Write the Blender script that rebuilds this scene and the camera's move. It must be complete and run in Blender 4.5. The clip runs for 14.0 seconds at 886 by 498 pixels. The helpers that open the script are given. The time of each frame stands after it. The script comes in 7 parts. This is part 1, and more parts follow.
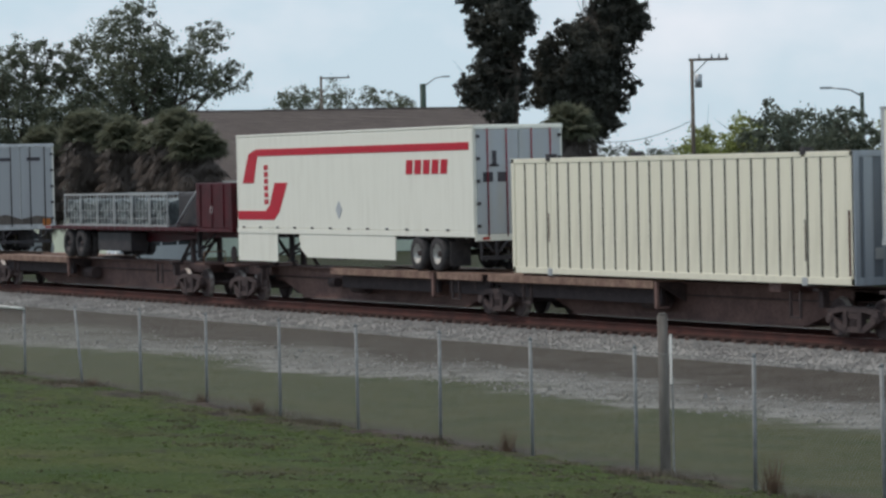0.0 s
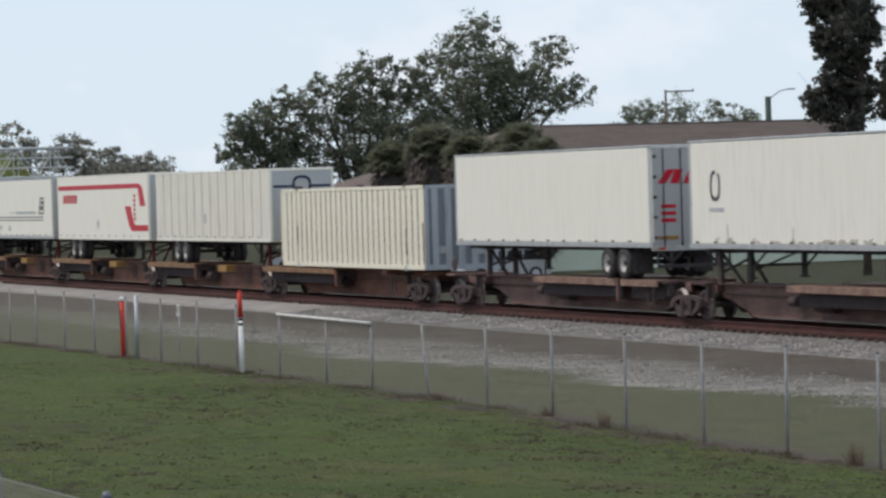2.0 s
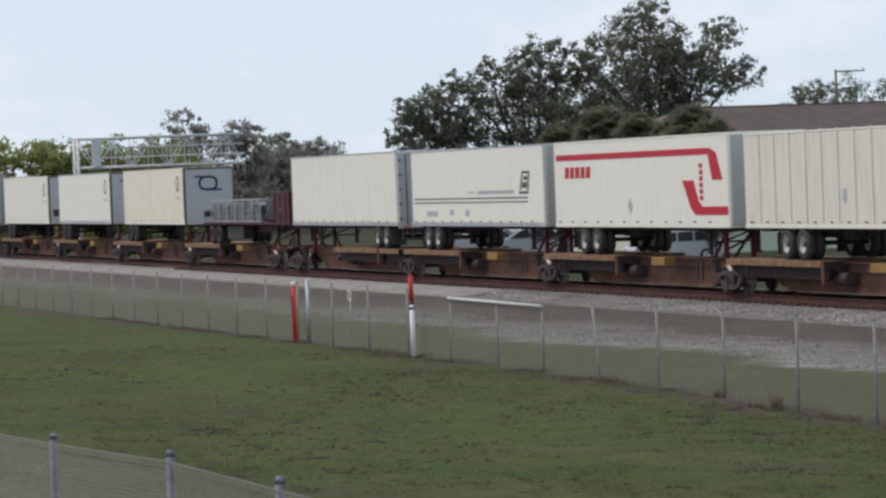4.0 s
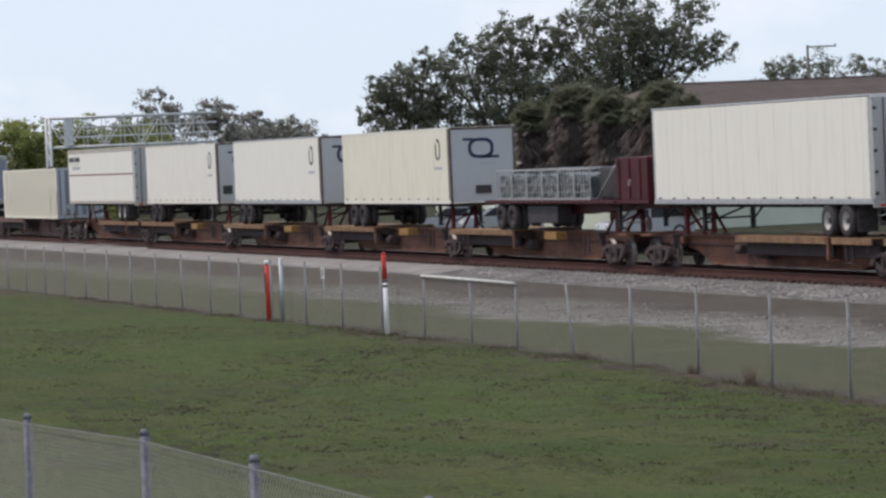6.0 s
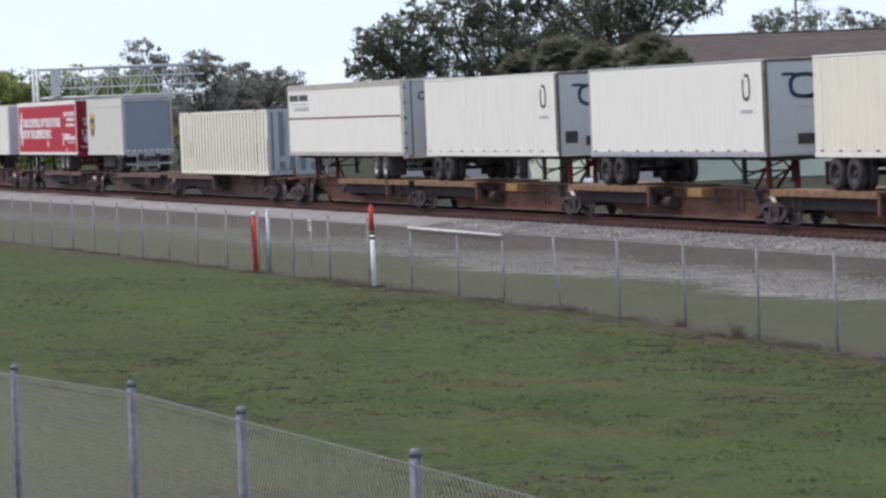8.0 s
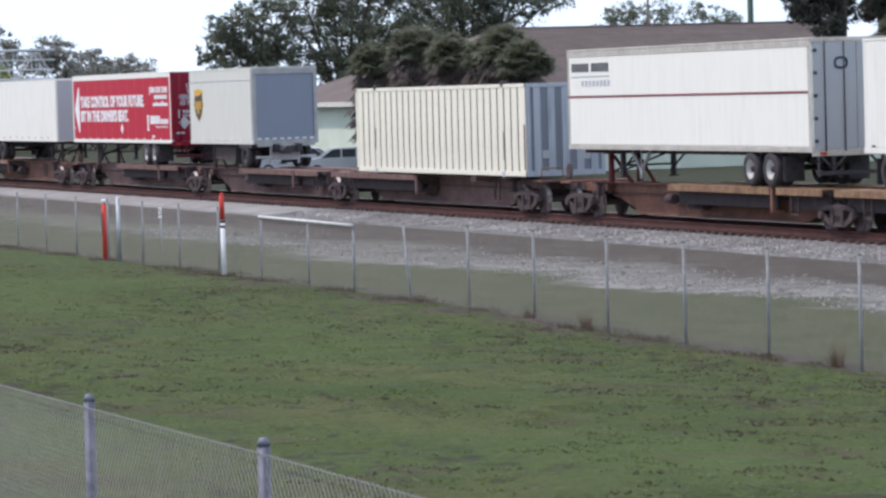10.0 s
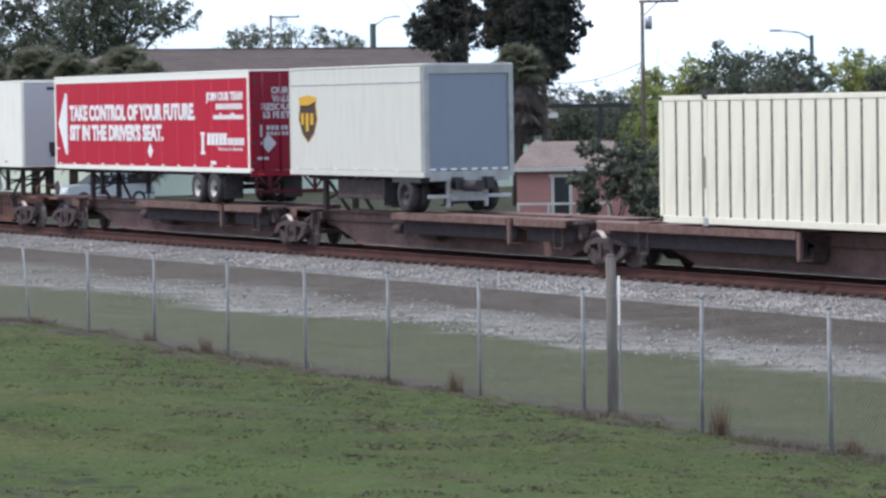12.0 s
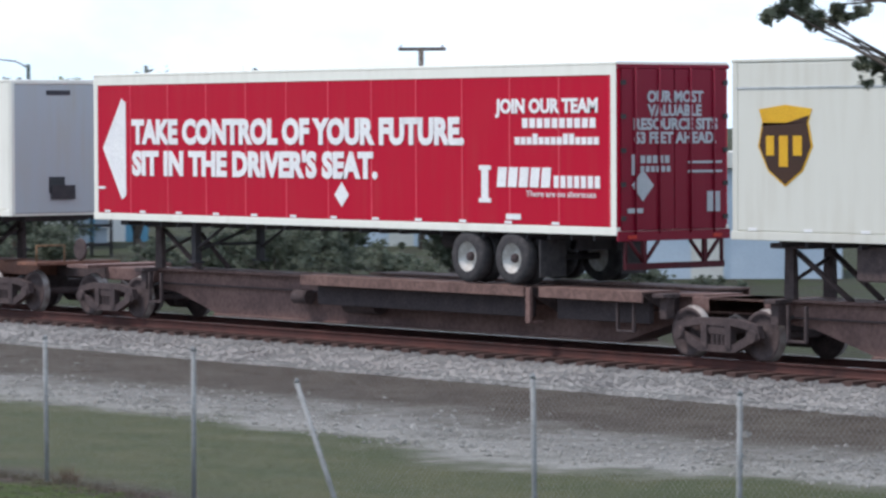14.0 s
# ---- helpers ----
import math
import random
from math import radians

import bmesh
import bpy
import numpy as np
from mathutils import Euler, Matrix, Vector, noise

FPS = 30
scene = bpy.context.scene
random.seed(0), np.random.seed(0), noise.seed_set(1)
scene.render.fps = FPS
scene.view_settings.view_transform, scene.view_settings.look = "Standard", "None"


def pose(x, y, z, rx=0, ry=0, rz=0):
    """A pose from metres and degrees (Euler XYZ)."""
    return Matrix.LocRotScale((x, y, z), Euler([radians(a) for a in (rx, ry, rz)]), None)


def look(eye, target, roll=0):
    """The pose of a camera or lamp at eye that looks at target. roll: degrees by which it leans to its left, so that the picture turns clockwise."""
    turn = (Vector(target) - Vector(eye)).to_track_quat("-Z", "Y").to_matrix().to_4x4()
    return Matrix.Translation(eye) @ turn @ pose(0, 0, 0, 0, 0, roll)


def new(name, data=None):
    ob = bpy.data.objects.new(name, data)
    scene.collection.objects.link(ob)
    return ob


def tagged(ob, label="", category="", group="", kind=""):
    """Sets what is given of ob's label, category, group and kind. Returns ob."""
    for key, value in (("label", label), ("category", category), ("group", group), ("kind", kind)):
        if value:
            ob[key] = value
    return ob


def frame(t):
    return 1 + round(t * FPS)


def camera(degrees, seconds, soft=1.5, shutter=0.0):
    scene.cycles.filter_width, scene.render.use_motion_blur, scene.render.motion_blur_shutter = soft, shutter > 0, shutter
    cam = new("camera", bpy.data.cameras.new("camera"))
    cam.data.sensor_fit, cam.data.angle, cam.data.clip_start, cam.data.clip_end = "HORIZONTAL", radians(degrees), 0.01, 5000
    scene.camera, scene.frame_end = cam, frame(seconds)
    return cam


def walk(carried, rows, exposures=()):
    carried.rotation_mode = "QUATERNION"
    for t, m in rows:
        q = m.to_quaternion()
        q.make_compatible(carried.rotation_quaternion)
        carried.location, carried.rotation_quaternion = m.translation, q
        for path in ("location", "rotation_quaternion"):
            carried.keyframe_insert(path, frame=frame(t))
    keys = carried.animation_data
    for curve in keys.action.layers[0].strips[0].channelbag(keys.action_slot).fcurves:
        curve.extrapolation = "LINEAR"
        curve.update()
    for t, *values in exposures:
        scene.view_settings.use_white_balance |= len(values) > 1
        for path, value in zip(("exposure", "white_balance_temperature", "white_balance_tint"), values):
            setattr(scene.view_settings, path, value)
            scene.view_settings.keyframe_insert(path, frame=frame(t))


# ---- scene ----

# ---------------------------------------------------------------- camera
EYE = (0.0, 0.0, 3.9)
cam = camera(14.135, 14.0, soft=2.6, shutter=0.1)
PATH = [(0.0, 64.566, -1.341, -1.29), (0.5, 63.865, -1.231, -0.788), (1.0, 64.414, -1.519, -1.305), (1.5, 67.227, -1.307, -1.452),
        (2.0, 70.091, -0.976, -1.652), (2.5, 71.388, -0.618, -1.418), (3.0, 72.074, -0.879, -2.124), (3.5, 72.506, -1.174, -2.094),
        (4.0, 72.829, -1.153, -2.195), (6.5, 72.107, -1.618, -2.598), (7.0, 71.451, -1.689, -2.397), (7.5, 71.662, -2.22, -2.748),
        (8.0, 72.239, -2.306, -2.348), (8.5, 72.369, -2.543, -2.256), (11.0, 66.361, -2.374, -1.341), (11.5, 64.531, -2.341, -1.225),
        (12.0, 63.763, -2.314, -0.902), (12.5, 63.317, -1.895, -0.911), (13.0, 60.435, -1.997, -0.564), (13.5, 56.853, -1.835, -0.23),
        (14.0, 51.232, -1.971, -0.255)]
walk(cam, [(t, pose(*EYE, 90 + tilt, 0, turn) @ pose(0, 0, 0, 0, 0, roll)) for t, turn, tilt, roll in PATH],
     exposures=[(0.0, -0.60, 6050, 14), (1.2, -0.54, 6100, 16), (2.3, -0.35, 6300, 20), (4.2, -0.42, 6250, 21), (6.5, -0.28, 6250, 24), (8.0, -0.10, 6000, 25), (11.0, 0.20, 5800, 23), (12.5, 0.20, 5750, 20), (14.0, 0.08, 5750, 19)])

# ---------------------------------------------------------------- world and sun
SUN_EL, SUN_AZ = radians(58), math.atan2(-0.45, -0.75)
world = bpy.data.worlds.new("world")
scene.world = world
world.use_nodes = True
wn = world.node_tree
wn.nodes.clear()
w_out = wn.nodes.new("ShaderNodeOutputWorld")
w_bg = wn.nodes.new("ShaderNodeBackground")
w_sky = wn.nodes.new("ShaderNodeTexSky")
w_sky.sky_type = "NISHITA"
w_sky.sun_disc = False
w_sky.sun_elevation, w_sky.sun_rotation = SUN_EL, SUN_AZ
w_sky.dust_density, w_sky.air_density, w_sky.ozone_density = 0.4, 1.0, 2.0
w_tc = wn.nodes.new("ShaderNodeTexCoord")
w_map = wn.nodes.new("ShaderNodeMapping")
w_map.inputs["Scale"].default_value = (5.0, 5.0, 9.0)
w_noise = wn.nodes.new("ShaderNodeTexNoise")
w_noise.inputs["Scale"].default_value, w_noise.inputs["Detail"].default_value, w_noise.inputs["Roughness"].default_value = 2.4, 7.0, 0.55
w_ramp = wn.nodes.new("ShaderNodeValToRGB")
w_ramp.color_ramp.elements[0].position, w_ramp.color_ramp.elements[1].position = 0.45, 0.74
w_mix = wn.nodes.new("ShaderNodeMix")
w_mix.data_type = "RGBA"
w_mix.inputs[6].default_value, w_mix.inputs[7].default_value = (10.75, 12.95, 13.45, 1), (14.8, 15.3, 15.2, 1)   # thin haze, and brighter cloud
wn.links.new(w_tc.outputs["Generated"], w_map.inputs["Vector"])
wn.links.new(w_map.outputs["Vector"], w_noise.inputs["Vector"])
wn.links.new(w_noise.outputs["Fac"], w_ramp.inputs["Fac"])
wn.links.new(w_ramp.outputs["Color"], w_mix.inputs["Factor"])
w_haze = wn.nodes.new("ShaderNodeMix")
w_haze.data_type = "RGBA"
w_haze.inputs["Factor"].default_value = 0.85
wn.links.new(w_sky.outputs["Color"], w_haze.inputs[6])
wn.links.new(w_mix.outputs[2], w_haze.inputs[7])
wn.links.new(w_haze.outputs[2], w_bg.inputs["Color"])
w_bg.inputs["Strength"].default_value = 0.090
wn.links.new(w_bg.outputs["Background"], w_out.inputs["Surface"])

sun = new("sun", bpy.data.lights.new("sun", "SUN"))
sun.data.energy, sun.data.angle, sun.data.color = 2.75, radians(4), (1.0, 0.88, 0.70)
sun.matrix_world = look((0, 0, 60), Vector((0, 0, 60)) - Vector((math.sin(SUN_AZ) * math.cos(SUN_EL), math.cos(SUN_AZ) * math.cos(SUN_EL), math.sin(SUN_EL))))


# ---------------------------------------------------------------- materials
def nodes_of(name):
    m = bpy.data.materials.new(name)
    m.use_nodes = True
    return m, m.node_tree, m.node_tree.nodes["Principled BSDF"]


def mat(name, c1, c2=None, rough=0.6, metal=0.0, scale=3.0, fine=40.0, fine_amount=0.15, bump=0.1, stretch=(1, 1, 1), spread=(0.35, 0.7), island=0.0, coords="Object"):
    """A painted or natural surface: two colours mixed by a broad noise, broken up by a fine noise that also gives relief."""
    m, nt, bsdf = nodes_of(name)
    c2 = c2 or tuple(0.75 * v for v in c1)
    tc, mp = nt.nodes.new("ShaderNodeTexCoord"), nt.nodes.new("ShaderNodeMapping")
    mp.inputs["Scale"].default_value = stretch
    nt.links.new(tc.outputs[coords], mp.inputs["Vector"])
    big, small = nt.nodes.new("ShaderNodeTexNoise"), nt.nodes.new("ShaderNodeTexNoise")
    big.inputs["Scale"].default_value, big.inputs["Detail"].default_value = scale, 5.0
    small.inputs["Scale"].default_value, small.inputs["Detail"].default_value = fine, 3.0
    for n in (big, small):
        nt.links.new(mp.outputs["Vector"], n.inputs["Vector"])
    ramp = nt.nodes.new("ShaderNodeMapRange")
    ramp.inputs["From Min"].default_value, ramp.inputs["From Max"].default_value = spread
    nt.links.new(big.outputs["Fac"], ramp.inputs["Value"])
    mix = nt.nodes.new("ShaderNodeMix")
    mix.data_type = "RGBA"
    mix.inputs[6].default_value, mix.inputs[7].default_value = (*c1, 1), (*c2, 1)
    nt.links.new(ramp.outputs["Result"], mix.inputs["Factor"])
    hsv = nt.nodes.new("ShaderNodeHueSaturation")
    val = nt.nodes.new("ShaderNodeMapRange")
    val.inputs["From Min"].default_value, val.inputs["From Max"].default_value = 0.25, 0.75
    val.inputs["To Min"].default_value, val.inputs["To Max"].default_value = 1 - fine_amount, 1 + fine_amount
    nt.links.new(small.outputs["Fac"], val.inputs["Value"])
    if island:
        geo = nt.nodes.new("ShaderNodeNewGeometry")
        jit = nt.nodes.new("ShaderNodeMapRange")
        jit.inputs["To Min"].default_value, jit.inputs["To Max"].default_value = 1 - island, 1 + island
        nt.links.new(geo.outputs["Random Per Island"], jit.inputs["Value"])
        mul = nt.nodes.new("ShaderNodeMath")
        mul.operation = "MULTIPLY"
        nt.links.new(val.outputs["Result"], mul.inputs[0])
        nt.links.new(jit.outputs["Result"], mul.inputs[1])
        nt.links.new(mul.outputs[0], hsv.inputs["Value"])
    else:
        nt.links.new(val.outputs["Result"], hsv.inputs["Value"])
    nt.links.new(mix.outputs[2], hsv.inputs["Color"])
    nt.links.new(hsv.outputs["Color"], bsdf.inputs["Base Color"])
    bsdf.inputs["Roughness"].default_value, bsdf.inputs["Metallic"].default_value = rough, metal
    bsdf.inputs["Specular IOR Level"].default_value = 0.2 if metal == 0 else 0.5
    if bump:
        bp = nt.nodes.new("ShaderNodeBump")
        bp.inputs["Strength"].default_value, bp.inputs["Distance"].default_value = bump, 0.02
        nt.links.new(small.outputs["Fac"], bp.inputs["Height"])
        nt.links.new(bp.outputs["Normal"], bsdf.inputs["Normal"])
    return m


def leaf_mat(name, c1, c2, scale=0.5, vary=0.4, spread=(0.35, 0.7)):
    m = mat(name, c1, c2, rough=0.55, scale=scale, fine=3.0, fine_amount=0.25, bump=0, island=vary, spread=spread)
    # leaves let some light through
    nt = m.node_tree
    bsdf = nt.nodes["Principled BSDF"]
    thin, both = nt.nodes.new("ShaderNodeBsdfTranslucent"), nt.nodes.new("ShaderNodeMixShader")
    both.inputs[0].default_value = 0.48
    nt.links.new(bsdf.inputs["Base Color"].links[0].from_socket, thin.inputs["Color"])
    nt.links.new(bsdf.outputs[0], both.inputs[1])
    nt.links.new(thin.outputs[0], both.inputs[2])
    nt.links.new(both.outputs[0], nt.nodes["Material Output"].inputs["Surface"])
    return m


def side_paint(name, c, dirt=(0.42, 0.38, 0.30), amount=0.25, rough=0.38):
    """Trailer paint with streaks that run down the panel and grime over its foot."""
    m, nt, bsdf = nodes_of(name)
    tc, mp = nt.nodes.new("ShaderNodeTexCoord"), nt.nodes.new("ShaderNodeMapping")
    mp.inputs["Scale"].default_value = (3.0, 3.0, 0.35)
    nt.links.new(tc.outputs["Object"], mp.inputs["Vector"])
    streak, blot = nt.nodes.new("ShaderNodeTexNoise"), nt.nodes.new("ShaderNodeTexNoise")
    streak.inputs["Scale"].default_value, streak.inputs["Detail"].default_value = 1.6, 6.0
    blot.inputs["Scale"].default_value, blot.inputs["Detail"].default_value = 0.7, 5.0
    nt.links.new(mp.outputs["Vector"], streak.inputs["Vector"])
    nt.links.new(tc.outputs["Object"], blot.inputs["Vector"])
    mul = nt.nodes.new("ShaderNodeMath")
    mul.operation = "MULTIPLY"
    r1 = nt.nodes.new("ShaderNodeMapRange")
    r1.inputs["From Min"].default_value, r1.inputs["From Max"].default_value = 0.42, 0.75
    nt.links.new(streak.outputs["Fac"], r1.inputs["Value"])
    r2 = nt.nodes.new("ShaderNodeMapRange")
    r2.inputs["From Min"].default_value, r2.inputs["From Max"].default_value, r2.inputs["To Max"].default_value = 0.3, 0.7, amount * 2.2
    nt.links.new(blot.outputs["Fac"], r2.inputs["Value"])
    nt.links.new(r1.outputs["Result"], mul.inputs[0])
    nt.links.new(r2.outputs["Result"], mul.inputs[1])
    mix = nt.nodes.new("ShaderNodeMix")
    mix.data_type = "RGBA"
    mix.inputs[6].default_value, mix.inputs[7].default_value = (*c, 1), (*dirt, 1)
    nt.links.new(mul.outputs[0], mix.inputs["Factor"])
    nt.links.new(mix.outputs[2], bsdf.inputs["Base Color"])
    bsdf.inputs["Roughness"].default_value = rough
    bsdf.inputs["Specular IOR Level"].default_value = 0.25
    return m


M_WHITE = side_paint("white_paint", (0.80, 0.79, 0.71), amount=0.11)
M_CREAM = side_paint("cream_paint", (0.78, 0.745, 0.61), amount=0.22)
M_QWHITE = side_paint("aged_white_paint", (0.79, 0.775, 0.70), amount=0.16)
M_RIB = side_paint("ribbed_cream_paint", (0.72, 0.70, 0.62), amount=0.3)
M_RED = side_paint("red_vinyl", (0.44, 0.007, 0.030), (0.38, 0.07, 0.06), amount=0.15, rough=0.45)
M_RED.node_tree.nodes["Principled BSDF"].inputs["Specular IOR Level"].default_value = 0.1
M_UPSW = side_paint("pale_grey_paint", (0.61, 0.605, 0.54), amount=0.2)
# Grey doors, toned darker than their paint for the shade on that end.
M_GREYDOOR_SHADE = side_paint("shaded_grey_door_paint", (0.365, 0.38, 0.395), (0.3, 0.3, 0.32), amount=0.2)
M_DARKDOOR = side_paint("blue_grey_door_paint", (0.20, 0.235, 0.29), (0.2, 0.2, 0.22), amount=0.2)
# White of the forward ends, darkened and blued to carry their shade.
M_ENDWHITE_SHADE = side_paint("shaded_end_white", (0.42, 0.445, 0.47), amount=0.3)
# Container end in shade: blue-grey on the face, darker still in its grooves.
M_BOXEND_SHADE = side_paint("shaded_blue_grey_end_paint", (0.36, 0.40, 0.45), (0.20, 0.21, 0.23), amount=0.4, rough=0.5)
M_BOXRIB_SHADE = side_paint("end_groove_shade", (0.17, 0.195, 0.23), (0.12, 0.125, 0.13), amount=0.35, rough=0.5)
M_REDSEAM = mat("pale_red_seam", (0.68, 0.10, 0.13), (0.6, 0.07, 0.10), rough=0.4, scale=2, bump=0)
M_DUSTRAIL = mat("dusty_beige_rail", (0.50, 0.475, 0.42), (0.37, 0.345, 0.30), rough=0.6, scale=1.3, fine=9, fine_amount=0.2, bump=0.02)
M_GRIMY = mat("grimy_brown_frame", (0.13, 0.112, 0.10), (0.085, 0.07, 0.062), rough=0.7, scale=2.5, fine=14, fine_amount=0.3, bump=0.05)
M_SILLGREY = mat("dull_grey_frame_paint", (0.36, 0.365, 0.36), (0.28, 0.285, 0.28), rough=0.6, scale=3, bump=0.03)
M_LEDGE_SHADE = mat("under_ledge_shade", (0.044, 0.036, 0.039), (0.064, 0.050, 0.052), rough=0.85, scale=3, fine=18, fine_amount=0.3, bump=0.15)
M_WRAP = mat("grey_plastic_wrap", (0.17, 0.19, 0.19), (0.075, 0.085, 0.09), rough=0.45, scale=2.2, fine=8, fine_amount=0.4, bump=0.3, spread=(0.4, 0.6))
M_CARPAINT = mat("silver_car_paint", (0.52, 0.54, 0.56), (0.47, 0.49, 0.51), rough=0.25, metal=0.3, scale=1, bump=0)
M_ALU = mat("dull_aluminium", (0.55, 0.56, 0.57), (0.40, 0.41, 0.42), rough=0.45, metal=0.6, scale=4, bump=0.02)
M_FENCEPOST = mat("weathered_galvanised_post", (0.25, 0.26, 0.265), (0.175, 0.18, 0.185), rough=0.65, metal=0.1, scale=6, bump=0.03)
M_GALV = mat("galvanised_steel", (0.42, 0.44, 0.46), (0.30, 0.32, 0.35), rough=0.5, metal=0.5, scale=6, bump=0.03)
M_NEARPOST = mat("dull_blue_grey_post", (0.125, 0.13, 0.165), (0.085, 0.09, 0.12), rough=0.6, metal=0.2, scale=6, fine=18, fine_amount=0.35, bump=0.05)
M_RACK = mat("dull_rack_steel", (0.46, 0.47, 0.47), (0.32, 0.325, 0.33), rough=0.6, metal=0.3, scale=6, bump=0.03)
M_WIRE = mat("chain_link_wire", (0.195, 0.195, 0.185), (0.145, 0.148, 0.142), rough=0.6, metal=0.3, scale=6, bump=0)
# The trailer's red again, darkened to show its rear end in shade.
M_REDDOOR_SHADE = side_paint("shaded_red_vinyl", (0.19, 0.005, 0.022), (0.24, 0.03, 0.04), amount=0.15, rough=0.4)
M_STEEL = mat("spine_brown_steel", (0.20, 0.095, 0.065), (0.11, 0.058, 0.046), rough=0.75, scale=1.4, fine=14, fine_amount=0.25, bump=0.1)
M_STEEL2 = mat("faded_brown_steel", (0.178, 0.110, 0.097), (0.112, 0.070, 0.066), rough=0.75, scale=1.4, fine=14, fine_amount=0.25, bump=0.1)
M_LEDGE = mat("scuffed_ledge_paint", (0.25, 0.17, 0.13), (0.15, 0.088, 0.072), rough=0.7, scale=2.0, fine=12, fine_amount=0.3, bump=0.1)
M_LEDGE_M = mat("mauve_brown_ledge_paint", (0.17, 0.105, 0.09), (0.115, 0.07, 0.062), rough=0.75, scale=2.0, fine=12, fine_amount=0.3, bump=0.1)
M_LEDGE_Y = mat("yellowed_ledge_paint", (0.25, 0.155, 0.082), (0.15, 0.085, 0.06), rough=0.7, scale=2.0, fine=12, fine_amount=0.3, bump=0.1)
M_HITCH = mat("dirty_red_hitch_paint", (0.17, 0.022, 0.028), (0.085, 0.022, 0.026), rough=0.7, scale=3, fine=14, fine_amount=0.3, bump=0.1)
M_TRUCK = mat("truck_cast_iron", (0.058, 0.044, 0.045), (0.092, 0.068, 0.066), rough=0.8, scale=5, fine=25, fine_amount=0.3, bump=0.2)
M_WHEELSTEEL = mat("wheel_tread_steel", (0.30, 0.28, 0.27), (0.14, 0.11, 0.10), rough=0.55, metal=0.5, scale=4, bump=0.02)
M_BLACK = mat("black_frame_paint", (0.040, 0.037, 0.042), (0.062, 0.055, 0.057), rough=0.6, scale=4, bump=0.05)
M_RUBBER = mat("tyre_rubber", (0.042, 0.040, 0.043), (0.072, 0.066, 0.066), rough=0.85, scale=8, bump=0.1)
M_DUSTRIM = mat("dusty_brown_rim", (0.27, 0.215, 0.165), (0.17, 0.13, 0.10), rough=0.7, scale=8, bump=0.03)
M_RIM = mat("white_rim_paint", (0.62, 0.62, 0.60), (0.4, 0.37, 0.33), rough=0.45, scale=8, bump=0.03)
M_YELLOW = mat("yellow_paint", (0.32, 0.185, 0.05), (0.19, 0.11, 0.05), rough=0.6, scale=6)
M_REDPAINT = mat("dark_red_paint", (0.075, 0.008, 0.014), (0.038, 0.008, 0.011), rough=0.5, scale=2)
M_BRIGHTRED = mat("red_paint", (0.55, 0.05, 0.03), (0.4, 0.04, 0.03), rough=0.5, scale=6)
M_DECALRED = mat("red_decal", (0.50, 0.008, 0.03), (0.44, 0.010, 0.028), rough=0.4, scale=2, bump=0)
M_DECALWHITE = mat("white_decal", (0.80, 0.80, 0.79), (0.72, 0.72, 0.72), rough=0.4, scale=2, bump=0)
M_DECALGREY = mat("grey_decal", (0.45, 0.47, 0.50), (0.38, 0.40, 0.43), rough=0.4, scale=2, bump=0)
M_DECALDARK = mat("dark_decal", (0.05, 0.05, 0.06), (0.08, 0.07, 0.08), rough=0.4, scale=2, bump=0)
M_DECALBLUE = mat("navy_decal", (0.02, 0.035, 0.08), (0.03, 0.04, 0.08), rough=0.4, scale=2, bump=0)
M_BROWN = mat("brown_decal", (0.05, 0.028, 0.02), (0.06, 0.03, 0.02), rough=0.4, scale=2, bump=0)
M_GOLD = mat("gold_decal", (0.65, 0.38, 0.02), (0.6, 0.33, 0.02), rough=0.4, scale=2, bump=0)
M_GLASSGREY = mat("dark_glass_plastic", (0.05, 0.055, 0.06), rough=0.3, scale=3, bump=0)
M_RAIL = mat("rusty_rail", (0.095, 0.040, 0.034), (0.06, 0.03, 0.027), rough=0.8, scale=2, fine=30, fine_amount=0.25, bump=0.15)
M_RAILTOP = mat("worn_rail_head", (0.42, 0.40, 0.39), (0.3, 0.27, 0.26), rough=0.3, metal=0.8, scale=2, bump=0.01)
M_TIE = mat("weathered_tie", (0.066, 0.038, 0.034), (0.09, 0.058, 0.05), rough=0.9, scale=4, fine=30, fine_amount=0.3, bump=0.3)
M_ROOF = mat("brown_shingle_roof", (0.135, 0.11, 0.10), (0.105, 0.085, 0.078), rough=0.9, scale=0.8, fine=9, fine_amount=0.2, bump=0.2)
M_WALLG = mat("pale_green_stucco", (0.60, 0.66, 0.55), (0.54, 0.60, 0.50), rough=0.85, scale=0.6, fine=12, fine_amount=0.06, bump=0.1)
M_TEAL = mat("teal_stripe_paint", (0.05, 0.33, 0.38), (0.06, 0.28, 0.33), rough=0.7, scale=2, bump=0.05)
M_TRIM = mat("white_fascia_paint", (0.62, 0.61, 0.56), (0.55, 0.53, 0.48), rough=0.6, scale=2, bump=0.03)
M_PINK = mat("salmon_pink_stucco", (0.50, 0.26, 0.235), (0.43, 0.225, 0.20), rough=0.85, scale=0.9, fine=12, fine_amount=0.08, bump=0.1)
M_TANROOF = mat("tan_shingle_roof", (0.20, 0.165, 0.15), (0.155, 0.13, 0.118), rough=0.9, scale=1.5, fine=14, fine_amount=0.2, bump=0.2)
M_BLUEWALL = mat("pale_blue_wall", (0.50, 0.57, 0.64), (0.42, 0.49, 0.57), rough=0.8, scale=0.7, fine=12, fine_amount=0.06, bump=0.08)
M_CYAN = mat("bright_blue_wall", (0.16, 0.38, 0.55), (0.14, 0.33, 0.48), rough=0.7, scale=1, bump=0.05)
